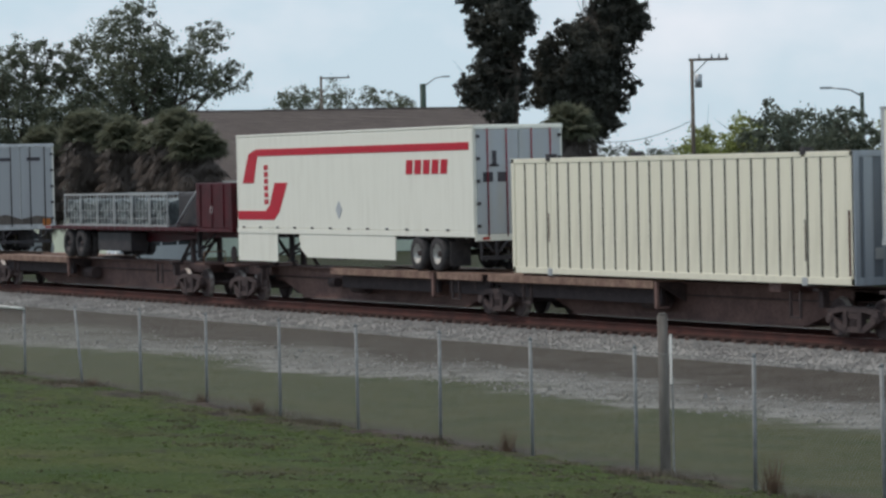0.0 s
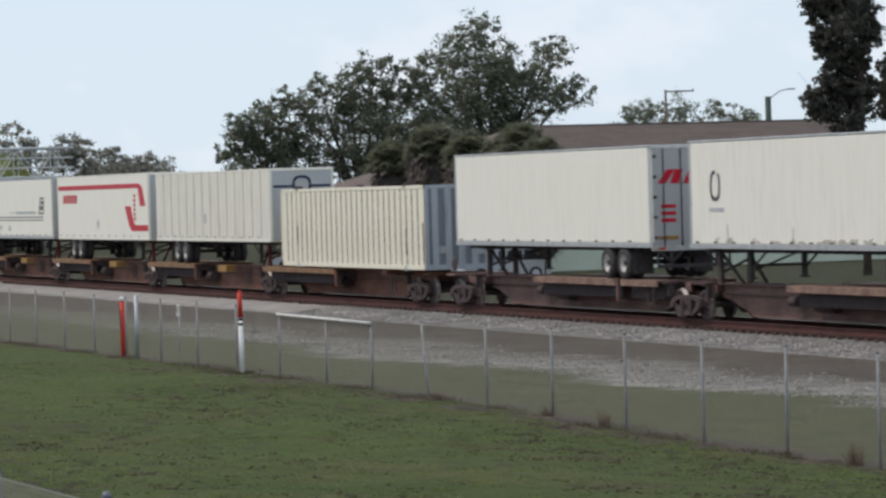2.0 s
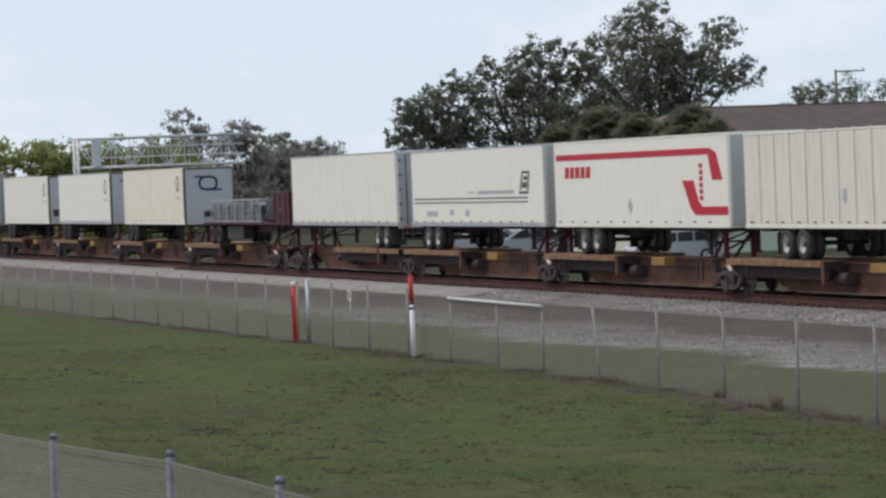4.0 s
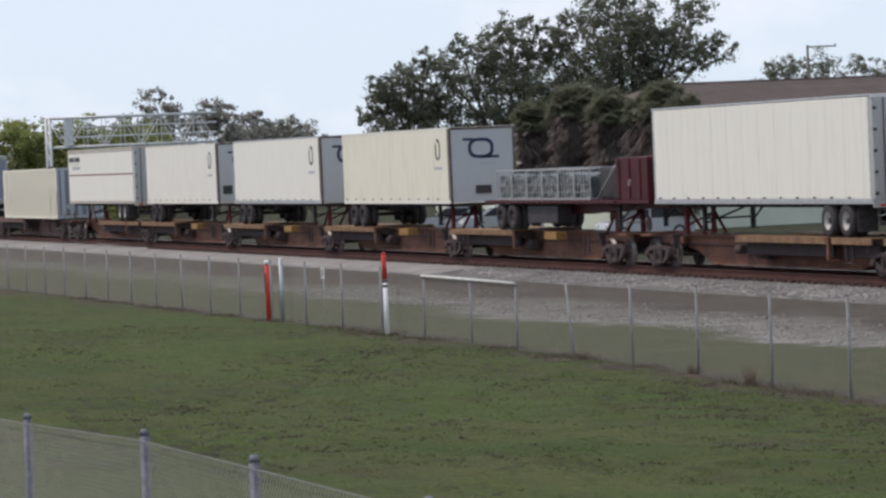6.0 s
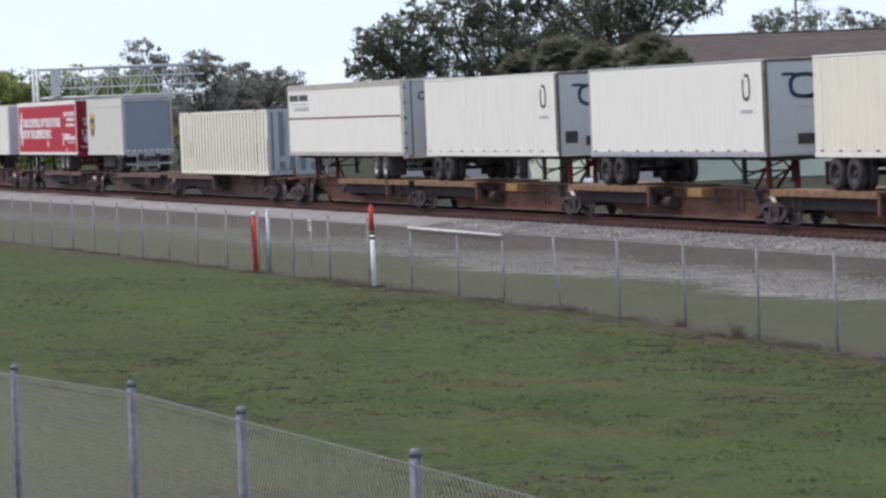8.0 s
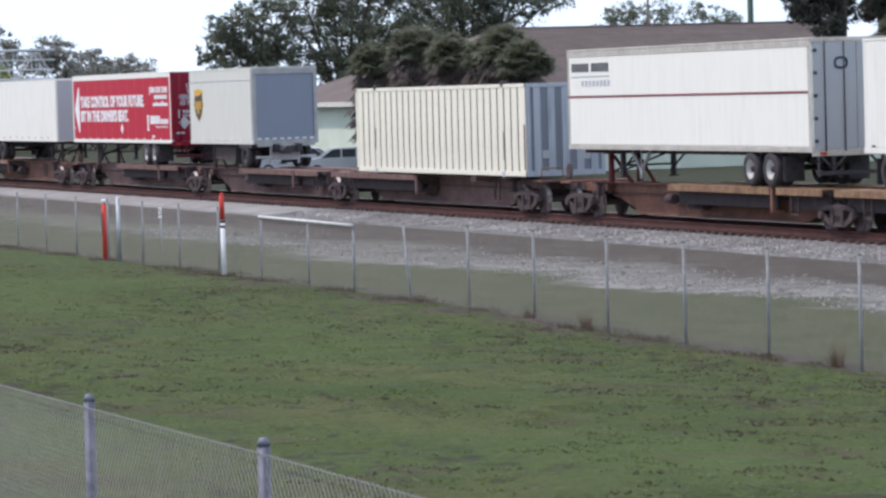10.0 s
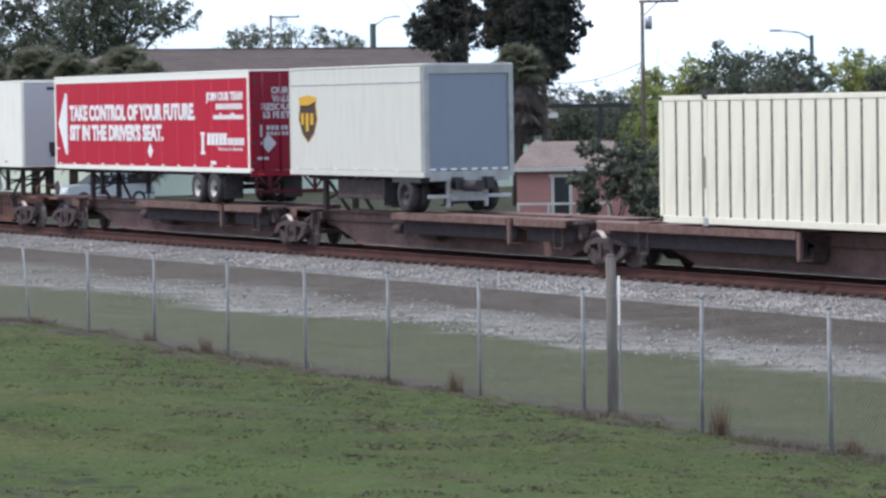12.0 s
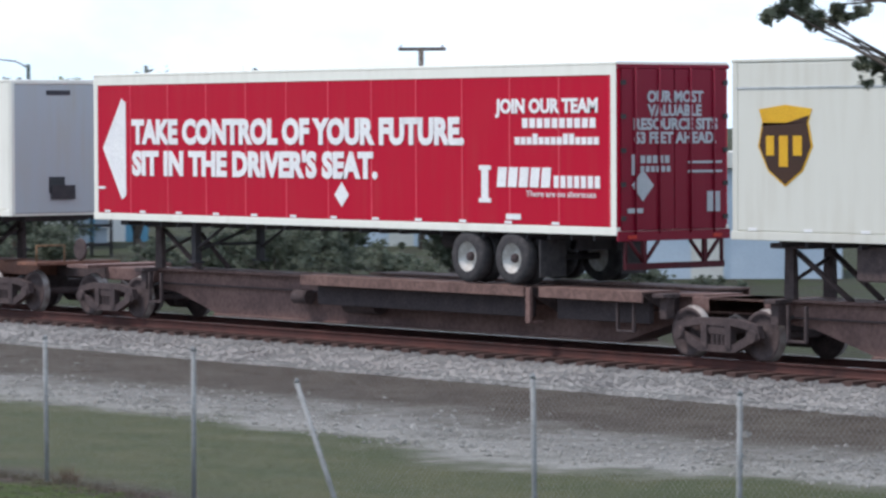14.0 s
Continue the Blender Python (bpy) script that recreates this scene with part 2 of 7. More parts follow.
M_POLE = mat("weathered_wood_pole", (0.17, 0.14, 0.115), (0.11, 0.09, 0.075), rough=0.9, scale=3, fine=20, stretch=(1, 1, 0.15), fine_amount=0.3, bump=0.2)
M_POST = mat("weathered_grey_post", (0.145, 0.13, 0.12), (0.10, 0.092, 0.085), rough=0.9, scale=3, fine=20, stretch=(1, 1, 0.15), fine_amount=0.3, bump=0.2)
M_GREENPOLE = mat("green_pole_paint", (0.035, 0.06, 0.05), (0.05, 0.07, 0.06), rough=0.6, scale=3)
M_BARK = mat("oak_bark", (0.075, 0.06, 0.05), (0.12, 0.105, 0.09), rough=0.95, scale=2, fine=10, fine_amount=0.35, bump=0.4)
M_LEAF_OAK = leaf_mat("oak_leaves", (0.122, 0.138, 0.102), (0.185, 0.20, 0.14))
M_LEAF_DARK = leaf_mat("dark_needle_leaves", (0.074, 0.076, 0.068), (0.108, 0.108, 0.09), vary=0.25)
M_LEAF_MID = leaf_mat("broad_leaves", (0.088, 0.104, 0.080), (0.145, 0.16, 0.112))
M_LEAF_YELLOW = leaf_mat("yellow_green_leaves", (0.29, 0.31, 0.11), (0.20, 0.245, 0.085))
# Distance haze is put into these leaves as a paler, greyer colour.
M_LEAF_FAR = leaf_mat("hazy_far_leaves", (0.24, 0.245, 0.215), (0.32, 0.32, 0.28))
M_PALM = leaf_mat("palm_fronds", (0.125, 0.135, 0.09), (0.165, 0.17, 0.12), vary=0.2)
M_PALMDEAD = leaf_mat("dry_palm_fronds", (0.14, 0.12, 0.108), (0.19, 0.16, 0.145), vary=0.2)
M_WEED = leaf_mat("dry_weed", (0.16, 0.09, 0.075), (0.10, 0.10, 0.05))


# ---------------------------------------------------------------- mesh helpers
def mesh_of(bm, name):
    me = bpy.data.meshes.new(name)
    bm.to_mesh(me)
    bm.free()
    return me


BARS = {"web_bar", "lattice_bar", "name_bar", "small_bar", "maker_bar", "phone_bar", "door_bar", "data_plate", "end_name_bar", "nose_bar", "nose_vent", "column_emblem", "script_bar",
        "number_bar", "nose_stripe", "shield_bar", "stripe", "nose_tail", "panel_joint", "grime", "rust_streak", "stain", "edge_band", "tape_band", "hazard_bar", "plate_bar", "door_plate"}


def islands(src):
    """The loose pieces of a bmesh or mesh, each as a bmesh of its own."""
    if isinstance(src, bpy.types.Mesh):
        bm = bmesh.new()
        bm.from_mesh(src)
    else:
        bm = src
    seen, out = set(), []
    for v in bm.verts:
        if v in seen:
            continue
        stack, group = [v], []
        seen.add(v)
        while stack:
            q = stack.pop()
            group.append(q)
            for e in q.link_edges:
                o = e.other_vert(q)
                if o not in seen:
                    seen.add(o)
                    stack.append(o)
        one = bmesh.new()
        to = {q: one.verts.new(q.co) for q in group}
        for f in {f for q in group for f in q.link_faces}:
            one.faces.new([to[q] for q in f.verts])
        out.append(one)
    bm.free()
    return out


def part(name, bm, material, parent, label=""):
    """One mesh object under a thing or part. bm may be a bmesh or a mesh that is shared."""
    if name in BARS:
        *more, bm = islands(bm)
        for one in more:
            piece = new(name, mesh_of(one, name))
            piece.data.materials.append(material)
            piece.parent = parent
            tagged(piece, label)
    me = bm if isinstance(bm, bpy.types.Mesh) else mesh_of(bm, name)
    for m in (material if isinstance(material, (list, tuple)) else [material]):
        if len(me.materials) < (len(material) if isinstance(material, (list, tuple)) else 1):
            me.materials.append(m)
    ob = new(name, me)
    ob.parent = parent
    return tagged(ob, label)


def thing(name, label, category, m=None, group="", kind=""):
    ob = new(name)
    ob.empty_display_size = 0.3
    if m is not None:
        ob.matrix_basis = m
    return tagged(ob, label, category, group, kind)


def box(bm, x0, x1, y0, y1, z0, z1, bevel=0.0, mi=0):
    vs = [bm.verts.new(p) for p in ((x0, y0, z0), (x1, y0, z0), (x1, y1, z0), (x0, y1, z0), (x0, y0, z1), (x1, y0, z1), (x1, y1, z1), (x0, y1, z1))]
    fs = [bm.faces.new([vs[i] for i in f]) for f in ((3, 2, 1, 0), (4, 5, 6, 7), (0, 1, 5, 4), (1, 2, 6, 5), (2, 3, 7, 6), (3, 0, 4, 7))]
    for f in fs:
        f.material_index = mi
    if bevel:
        bmesh.ops.bevel(bm, geom=list({e for f in fs for e in f.edges}), offset=bevel, segments=2, affect="EDGES", profile=0.6)
    return bm


def boxes(*rows, bevel=0.0):
    bm = bmesh.new()
    for r in rows:
        box(bm, *r, bevel=bevel)
    return bm


def tube(bm, a, b, r0, r1=None, n=8, caps=True):
    """A tapered round bar from a to b."""
    r1 = r0 if r1 is None else r1
    a, b = Vector(a), Vector(b)
    q = (b - a).to_track_quat("Z", "Y")
    ring = []
    for c, r in ((a, r0), (b, r1)):
        ring.append([bm.verts.new(c + q @ Vector((r * math.cos(6.28319 * i / n), r * math.sin(6.28319 * i / n), 0))) for i in range(n)])
    for i in range(n):
        f = bm.faces.new((ring[0][i], ring[0][(i + 1) % n], ring[1][(i + 1) % n], ring[1][i]))
        f.smooth = n > 5
    if caps:
        bm.faces.new(ring[0][::-1])
        bm.faces.new(ring[1])
    return bm


def tubes(*rows, n=8):
    bm = bmesh.new()
    for r in rows:
        tube(bm, *r, n=n)
    return bm


def turned(profile, n=20, caps=True):
    """A lathe round the y axis: rows of (radius, y)."""
    bm = bmesh.new()
    rings = [[bm.verts.new((r * math.cos(6.28319 * i / n), y, r * math.sin(6.28319 * i / n))) for i in range(n)] for r, y in profile]
    for a, b in zip(rings, rings[1:]):
        for i in range(n):
            bm.faces.new((a[i], b[i], b[(i + 1) % n], a[(i + 1) % n])).smooth = True
    if caps:
        bm.faces.new(rings[0][::-1])
        bm.faces.new(rings[-1])
    bmesh.ops.recalc_face_normals(bm, faces=bm.faces)
    return bm


def plate(bm, pts, y0, y1):
    """A flat plate with the outline pts in x and z, between y0 and y1."""
    a = [bm.verts.new((x, y0, z)) for x, z in pts]
    b = [bm.verts.new((x, y1, z)) for x, z in pts]
    bm.faces.new(a)
    bm.faces.new(b[::-1])
    for i in range(len(pts)):
        j = (i + 1) % len(pts)
        bm.faces.new((a[j], a[i], b[i], b[j]))
    bmesh.ops.recalc_face_normals(bm, faces=bm.faces)
    return bm


def plates(*outlines, y0=-0.012, y1=0.0):
    bm = bmesh.new()
    for o in outlines:
        plate(bm, o, y0, y1)
    return bm


def rect(x0, x1, z0, z1):
    return [(x0, z0), (x1, z0), (x1, z1), (x0, z1)]


def lettering(text, x, z, height, width=None, end=False, align="LEFT", slant=0.0, bold=0.0):
    """Raised lettering on the side (or the end, read along +y), as a mesh with its foot at z."""
    cu = bpy.data.curves.new("text", "FONT")
    cu.body, cu.size, cu.align_x, cu.extrude, cu.shear, cu.offset = text, height / 0.72, align, 0.006, slant, bold
    cu.space_character = 1.0
    cu.resolution_u = 3
    ob = bpy.data.objects.new("text", cu)
    scene.collection.objects.link(ob)
    me = bpy.data.meshes.new_from_object(ob)
    xs = [v.co.x for v in me.vertices]
    k = (width / (max(xs) - min(xs))) if width else 1.0
    me.transform(Matrix.Diagonal((k, 1, 1, 1)))
    me.transform(Euler((radians(90), 0, radians(90 if end else 0))).to_matrix().to_4x4())
    me.transform(Matrix.Translation(x if isinstance(x, tuple) else (x, -0.008, z)))
    bpy.data.objects.remove(ob)
    bpy.data.curves.remove(cu)
    return me


def from_arrays(name, verts, faces):
    me = bpy.data.meshes.new(name)
    me.from_pydata(verts, [], faces)
    me.update()
    return me

# ---------------------------------------------------------------- ground and track
PROFILE_Y = (-3000, -40, 1.0, 4.6, 9.0, 14.0, 20.0, 22.7, 25.0, 30.0, 37.0, 46.0, 50.0, 3000)
PROFILE_Z = (2.3, 2.3, 2.3, 0.85, 0.48, 0.27, 0.02, -0.17, -0.30, -0.40, -0.47, -0.47, -0.40, -0.40)


FOOT_X = (-140, -90, -75, -67, -60, -54, -48, -42, -36, -20)
FOOT_Z = (-0.10, -0.08, -0.04, -0.06, -0.07, -0.18, -0.21, -0.25, -0.28, -0.33)


def ground_z(x, y):
    z = float(np.interp(y, PROFILE_Y, PROFILE_Z))
    if 5 < y < 37:
        k = max(0.0, 1 - abs(y - 22.7) / 6.0)      # along the fence the lawn dips towards the near end
        k = k * k * (3 - 2 * k)
        z += (0.10 * noise.noise((x * 0.12, y * 0.2, 0)) + 0.025 * noise.noise((x * 0.9, y * 0.9, 3))) * (1 - k)
        z += k * (float(np.interp(x, FOOT_X, FOOT_Z)) + 0.17)
        if y < 23.4 and -80 < x < -15:
            # hummocks and hollows in the turf
            h = noise.noise((x * 1.7, y * 1.5, 7)) + 0.5 * noise.noise((x * 4.1, y * 3.7, 2))
            rough = 0.45 + 0.55 * min(1.0, max(0.0, 0.5 + 2.2 * noise.noise((x * 0.21, y * 0.25, 12))))
            z += 0.075 * h * rough * min(1.0, (y - 5) / 3, 0.35 + (23.4 - y))
    return z


def ground_material():
    m, nt, bsdf = nodes_of("grass_and_gravel")
    tc = nt.nodes.new("ShaderNodeTexCoord")
    sep = nt.nodes.new("ShaderNodeSeparateXYZ")
    nt.links.new(tc.outputs["Object"], sep.inputs[0])

    def nz(scale, detail=5.0, rough=0.55):
        n = nt.nodes.new("ShaderNodeTexNoise")
        n.inputs["Scale"].default_value, n.inputs["Detail"].default_value, n.inputs["Roughness"].default_value = scale, detail, rough
        nt.links.new(tc.outputs["Object"], n.inputs["Vector"])
        return n.outputs["Fac"]

    def rng(v, a, b, c=0.0, d=1.0):
        n = nt.nodes.new("ShaderNodeMapRange")
        for k, q in zip(("From Min", "From Max", "To Min", "To Max"), (a, b, c, d)):
            n.inputs[k].default_value = q
        nt.links.new(v, n.inputs["Value"])
        return n.outputs["Result"]

    def op(kind, a, b):
        n = nt.nodes.new("ShaderNodeMath")
        n.operation = kind
        for k, q in enumerate((a, b)):
            if isinstance(q, (int, float)):
                n.inputs[k].default_value = q
            else:
                nt.links.new(q, n.inputs[k])
        return n.outputs[0]

    def mix(f, a, b):
        n = nt.nodes.new("ShaderNodeMix")
        n.data_type = "RGBA"
        nt.links.new(f, n.inputs["Factor"])
        for k, q in ((6, a), (7, b)):
            if isinstance(q, tuple):
                n.inputs[k].default_value = (*q, 1)
            else:
                nt.links.new(q, n.inputs[k])
        return n.outputs[2]

    big, mid, fine = nz(0.12), nz(0.9, 6), nz(14.0, 4)
    y = op("ADD", sep.outputs["Y"], op("ADD", rng(big, 0.3, 0.7, -1.3, 1.3), rng(mid, 0.3, 0.7, -0.7, 0.7)))
    grass = mix(rng(nz(0.28, 6, 0.6), 0.36, 0.66), (0.060, 0.090, 0.024), (0.102, 0.112, 0.040))
    grass = mix(rng(mid, 0.5, 0.72), grass, (0.055, 0.080, 0.025))
    grass = mix(rng(nz(0.10, 3, 0.5), 0.46, 0.60, 0, 0.75), grass, (0.078, 0.112, 0.031))
    grass = mix(rng(nz(0.42, 7, 0.62), 0.55, 0.68, 0, 0.7), grass, (0.082, 0.074, 0.038))
    grass = mix(rng(nz(2.6, 6), 0.60, 0.72, 0, 0.75), grass, (0.062, 0.060, 0.034))
    worn = op("ADD", rng(nz(0.16, 3), 0.44, 0.58), rng(sep.outputs["Y"], 16.0, 21.0, 0.0, 0.55))
    worn.node.use_clamp = True
    divot = op("MULTIPLY", worn, rng(nz(3.0, 6, 0.66), 0.51, 0.60))
    grass = mix(op("MULTIPLY", divot, 0.85), grass, (0.040, 0.039, 0.027))
    grass = mix(op("MULTIPLY", worn, rng(nz(1.5, 5, 0.6), 0.56, 0.70, 0, 0.6)), grass, (0.105, 0.090, 0.062))
    weeds = mix(rng(mid, 0.35, 0.65), (0.062, 0.076, 0.031), (0.094, 0.096, 0.044))
    lime = mix(rng(nz(1.3, 8, 0.72), 0.44, 0.60), (0.255, 0.246, 0.235), (0.150, 0.140, 0.124))
    dirt = mix(rng(nz(1.1, 7, 0.65), 0.4, 0.62), (0.066, 0.051, 0.043), (0.105, 0.089, 0.074))
    c = mix(rng(y, 22.4, 23.2), grass, weeds)
    foot = op("MULTIPLY", rng(y, 21.3, 22.3), rng(sep.outputs["Y"], 23.9, 23.0))
    c = mix(op("MULTIPLY", foot, rng(mid, 0.38, 0.58, 0.25, 1.0)), c, mix(rng(nz(3.0, 5), 0.42, 0.6), (0.115, 0.090, 0.078), (0.062, 0.050, 0.046)))
    c = mix(op("MULTIPLY", rng(y, 29.2, 31.0), rng(sep.outputs["X"], -125.0, -70.0, 0.35, 1.0)), c, lime)
    path = op("MULTIPLY", rng(y, 29.9, 30.7), rng(y, 32.0, 31.0))
    c = mix(op("MULTIPLY", op("MULTIPLY", path, rng(sep.outputs["X"], -110.0, -70.0, 0.1, 1.0)), rng(mid, 0.3, 0.55, 0.2, 0.85)), c, (0.33, 0.32, 0.30))
    c = mix(rng(y, 32.6, 34.4), c, dirt)
    # dirt and grass beyond the track, darkened also for the train's shadow
    c = mix(rng(y, 46.5, 48.0), c, mix(rng(mid, 0.35, 0.65), (0.050, 0.046, 0.036), (0.050, 0.062, 0.028)))
    hsv = nt.nodes.new("ShaderNodeHueSaturation")
    nt.links.new(c, hsv.inputs["Color"])
    nt.links.new(rng(fine, 0.25, 0.75, 0.62, 1.10), hsv.inputs["Value"])
    nt.links.new(hsv.outputs["Color"], bsdf.inputs["Base Color"])
    bsdf.inputs["Roughness"].default_value = 0.95
    bsdf.inputs["Specular IOR Level"].default_value = 0.15
    bp = nt.nodes.new("ShaderNodeBump")
    bp.inputs["Strength"].default_value, bp.inputs["Distance"].default_value = 0.8, 0.05
    nt.links.new(op("ADD", op("MULTIPLY", nz(1.1, 4, 0.6), 7.0), op("ADD", op("MULTIPLY", nz(6.0, 6, 0.7), 3.0), fine)), bp.inputs["Height"])
    nt.links.new(bp.outputs["Normal"], bsdf.inputs["Normal"])
    return m


def build_ground():
    xs = [-3000, -1500, -800, -500, -350] + list(np.arange(-260, -80, 1.5)) + list(np.arange(-80, -56, 0.4)) + list(np.arange(-56, -18, 0.2)) + list(np.arange(-18, 30, 1.5)) + [60, 150, 500, 3000]
    ys = [-3000, -800, -200, -60, -25, -8, -2] + list(np.arange(0, 8, 0.75)) + list(np.arange(8, 23.8, 0.2)) + list(np.arange(24, 50.5, 0.75)) + [56, 64, 76, 100, 150, 260, 500, 1000, 3000]
    verts = [(float(x), float(y), ground_z(float(x), float(y))) for y in ys for x in xs]
    w = len(xs)
    faces = [(j * w + i, j * w + i + 1, (j + 1) * w + i + 1, (j + 1) * w + i) for j in range(len(ys) - 1) for i in range(w - 1)]
    ob = new("ground", from_arrays("ground", verts, faces))
    for p in ob.data.polygons:
        p.use_smooth = True
    ob.data.materials.append(ground_material())
    tagged(ob, "mown green lawn running into weeds and pale limestone gravel", "ground", kind="structure")


def blades(spots, size, width, lean, spread, rng):
    """Three pointed blades at each (x, y, z) spot."""
    n = len(spots) * 3
    p = np.repeat(spots, 3, axis=0) + np.c_[rng.normal(size=(n, 2)) * spread, np.full(n, -0.008)]
    h = np.repeat(rng.uniform(*size, len(spots)), 3) * rng.uniform(0.6, 1.2, n)
    a = rng.uniform(0, 6.28, n)
    side = np.c_[np.cos(a), np.sin(a), np.zeros(n)] * (h * width + 0.004)[:, None]
    tip = np.c_[rng.normal(size=(n, 2)) * (h * lean)[:, None], h]
    verts = np.stack((p - side, p + side, p + tip), axis=1).reshape(-1, 3)
    return verts.tolist(), np.arange(n * 3).reshape(-1, 3).tolist()


def build_grass():
    """Short tufts of lawn grass and taller weeds along the fence foot."""
    rng = np.random.default_rng(8)
    lawn, weed, clod, fresh = [], [], [], []
    for k in range(46000):
        x, y = -11 - 105 * rng.random() ** 1.25, 22.7 - 14.5 * rng.random() ** 1.1
        thin = noise.noise((x * 0.7, y * 0.9, 9)) + 0.6 * noise.noise((x * 2.6, y * 2.6, 4))
        if thin > -0.25 or rng.random() < 0.25:
            lawn.append((x, y, ground_z(x, y)))
    for k in range(70000):
        # ragged turf: worn brown hollows, dark for clump shadows too, beside lush tussocks, most of them towards the
        # fence
        x, y = -22 - 60 * rng.random() ** 1.1, 22.6 - 13 * rng.random() ** 1.3
        patch = noise.noise((x * 0.16, y * 0.2, 31)) + 0.35 * min(1.0, max(0.0, (y - 15) / 4)) * min(1.0, max(0.0, (x + 60) / 12)) - 0.02
        n = noise.noise((x * 1.1, y * 0.8, 17)) + 0.5 * noise.noise((x * 3.4, y * 2.6, 5))
        if n > 0.36 - 0.3 * patch and patch > 0:
            clod.append((x, y, ground_z(x, y)))
        elif n < -0.25 and patch > -0.3:
            fresh.append((x, y, ground_z(x, y)))
    for k in range(15000):
        x, y = -20 - 90 * rng.random() ** 1.2, 22.6 + rng.normal() * 0.32
        if noise.noise((x * 0.45, 2.0, 1)) > 0.02 + 0.2 * abs(y - 22.6):
            weed.append((x, y, ground_z(x, y)))
    for name, label, spots, size, width, lean, material in (("lawn_grass", "short mown grass blades", lawn, (0.006, 0.020), 0.9, 1.6, M_GRASS), ("worn_shaded_turf", "dark brown worn turf and clump shade in broken patches", clod, (0.012, 0.04), 0.8, 1.2, M_TURF),
                                                            ("lush_tussock", "fresh green tussocks in the lawn", fresh, (0.012, 0.035), 0.7, 1.3, M_LUSH), ("fence_weed", "ragged weeds along the foot of the fence", weed, (0.02, 0.11), 0.06, 0.45, M_WEEDS)):
        ob = new(name, from_arrays(name, *blades(np.array(spots), size, width, lean, 0.05, rng)))
        ob.data.materials.append(material)
        tagged(ob, label, "grass", kind="stuff")
    # single dry weed clumps that lean on the wire
    for k, (x, h) in enumerate(((-54.9, 0.36), (-45.6, 0.4), (-38.2, 0.55), (-57.4, 0.25), (-35.2, 0.3), (-63.0, 0.2))):
        verts, faces = [], []
        for b in range(70):
            a, r = rng.uniform(0, 6.28), rng.uniform(0, 0.22)
            q = np.array((r * math.cos(a), r * math.sin(a) * 0.5, 0))
            e = q + (rng.normal() * 0.14, rng.normal() * 0.1, h * rng.uniform(0.4, 1.1))
            o = len(verts)
            verts.extend((tuple(q + (-0.008, 0, 0)), tuple(q + (0.008, 0, 0)), tuple(e)))
            faces.append((o, o + 1, o + 2))
        t = thing("weed_clump", "dry reddish weed clump against the fence", "weed", pose(x, 22.62, ground_z(x, 22.62)), "weed clumps")
        part("stalk_tuft", from_arrays("stalk_tuft", verts, faces), M_WEED, t)


M_GRASS = leaf_mat("lawn_blades", (0.100, 0.140, 0.042), (0.140, 0.150, 0.062), scale=0.45, vary=0.16, spread=(0.43, 0.66))
M_TURF = leaf_mat("worn_shaded_turf", (0.080, 0.076, 0.048), (0.120, 0.110, 0.068), scale=0.8, vary=0.2)
M_LUSH = leaf_mat("lush_blades", (0.098, 0.135, 0.046), (0.120, 0.148, 0.055), scale=0.6, vary=0.15)
M_WEEDS = leaf_mat("weed_blades", (0.110, 0.102, 0.070), (0.155, 0.122, 0.100), scale=0.4, vary=0.3)
D = 40.36            # near flank of the train
MID = D + 1.30       # centre of the track
M_BALLAST = mat("grey_ballast", (0.275, 0.265, 0.255), (0.205, 0.195, 0.19), rough=0.95, scale=0.8, fine=16, fine_amount=0.16, bump=0.3, spread=(0.4, 0.65))


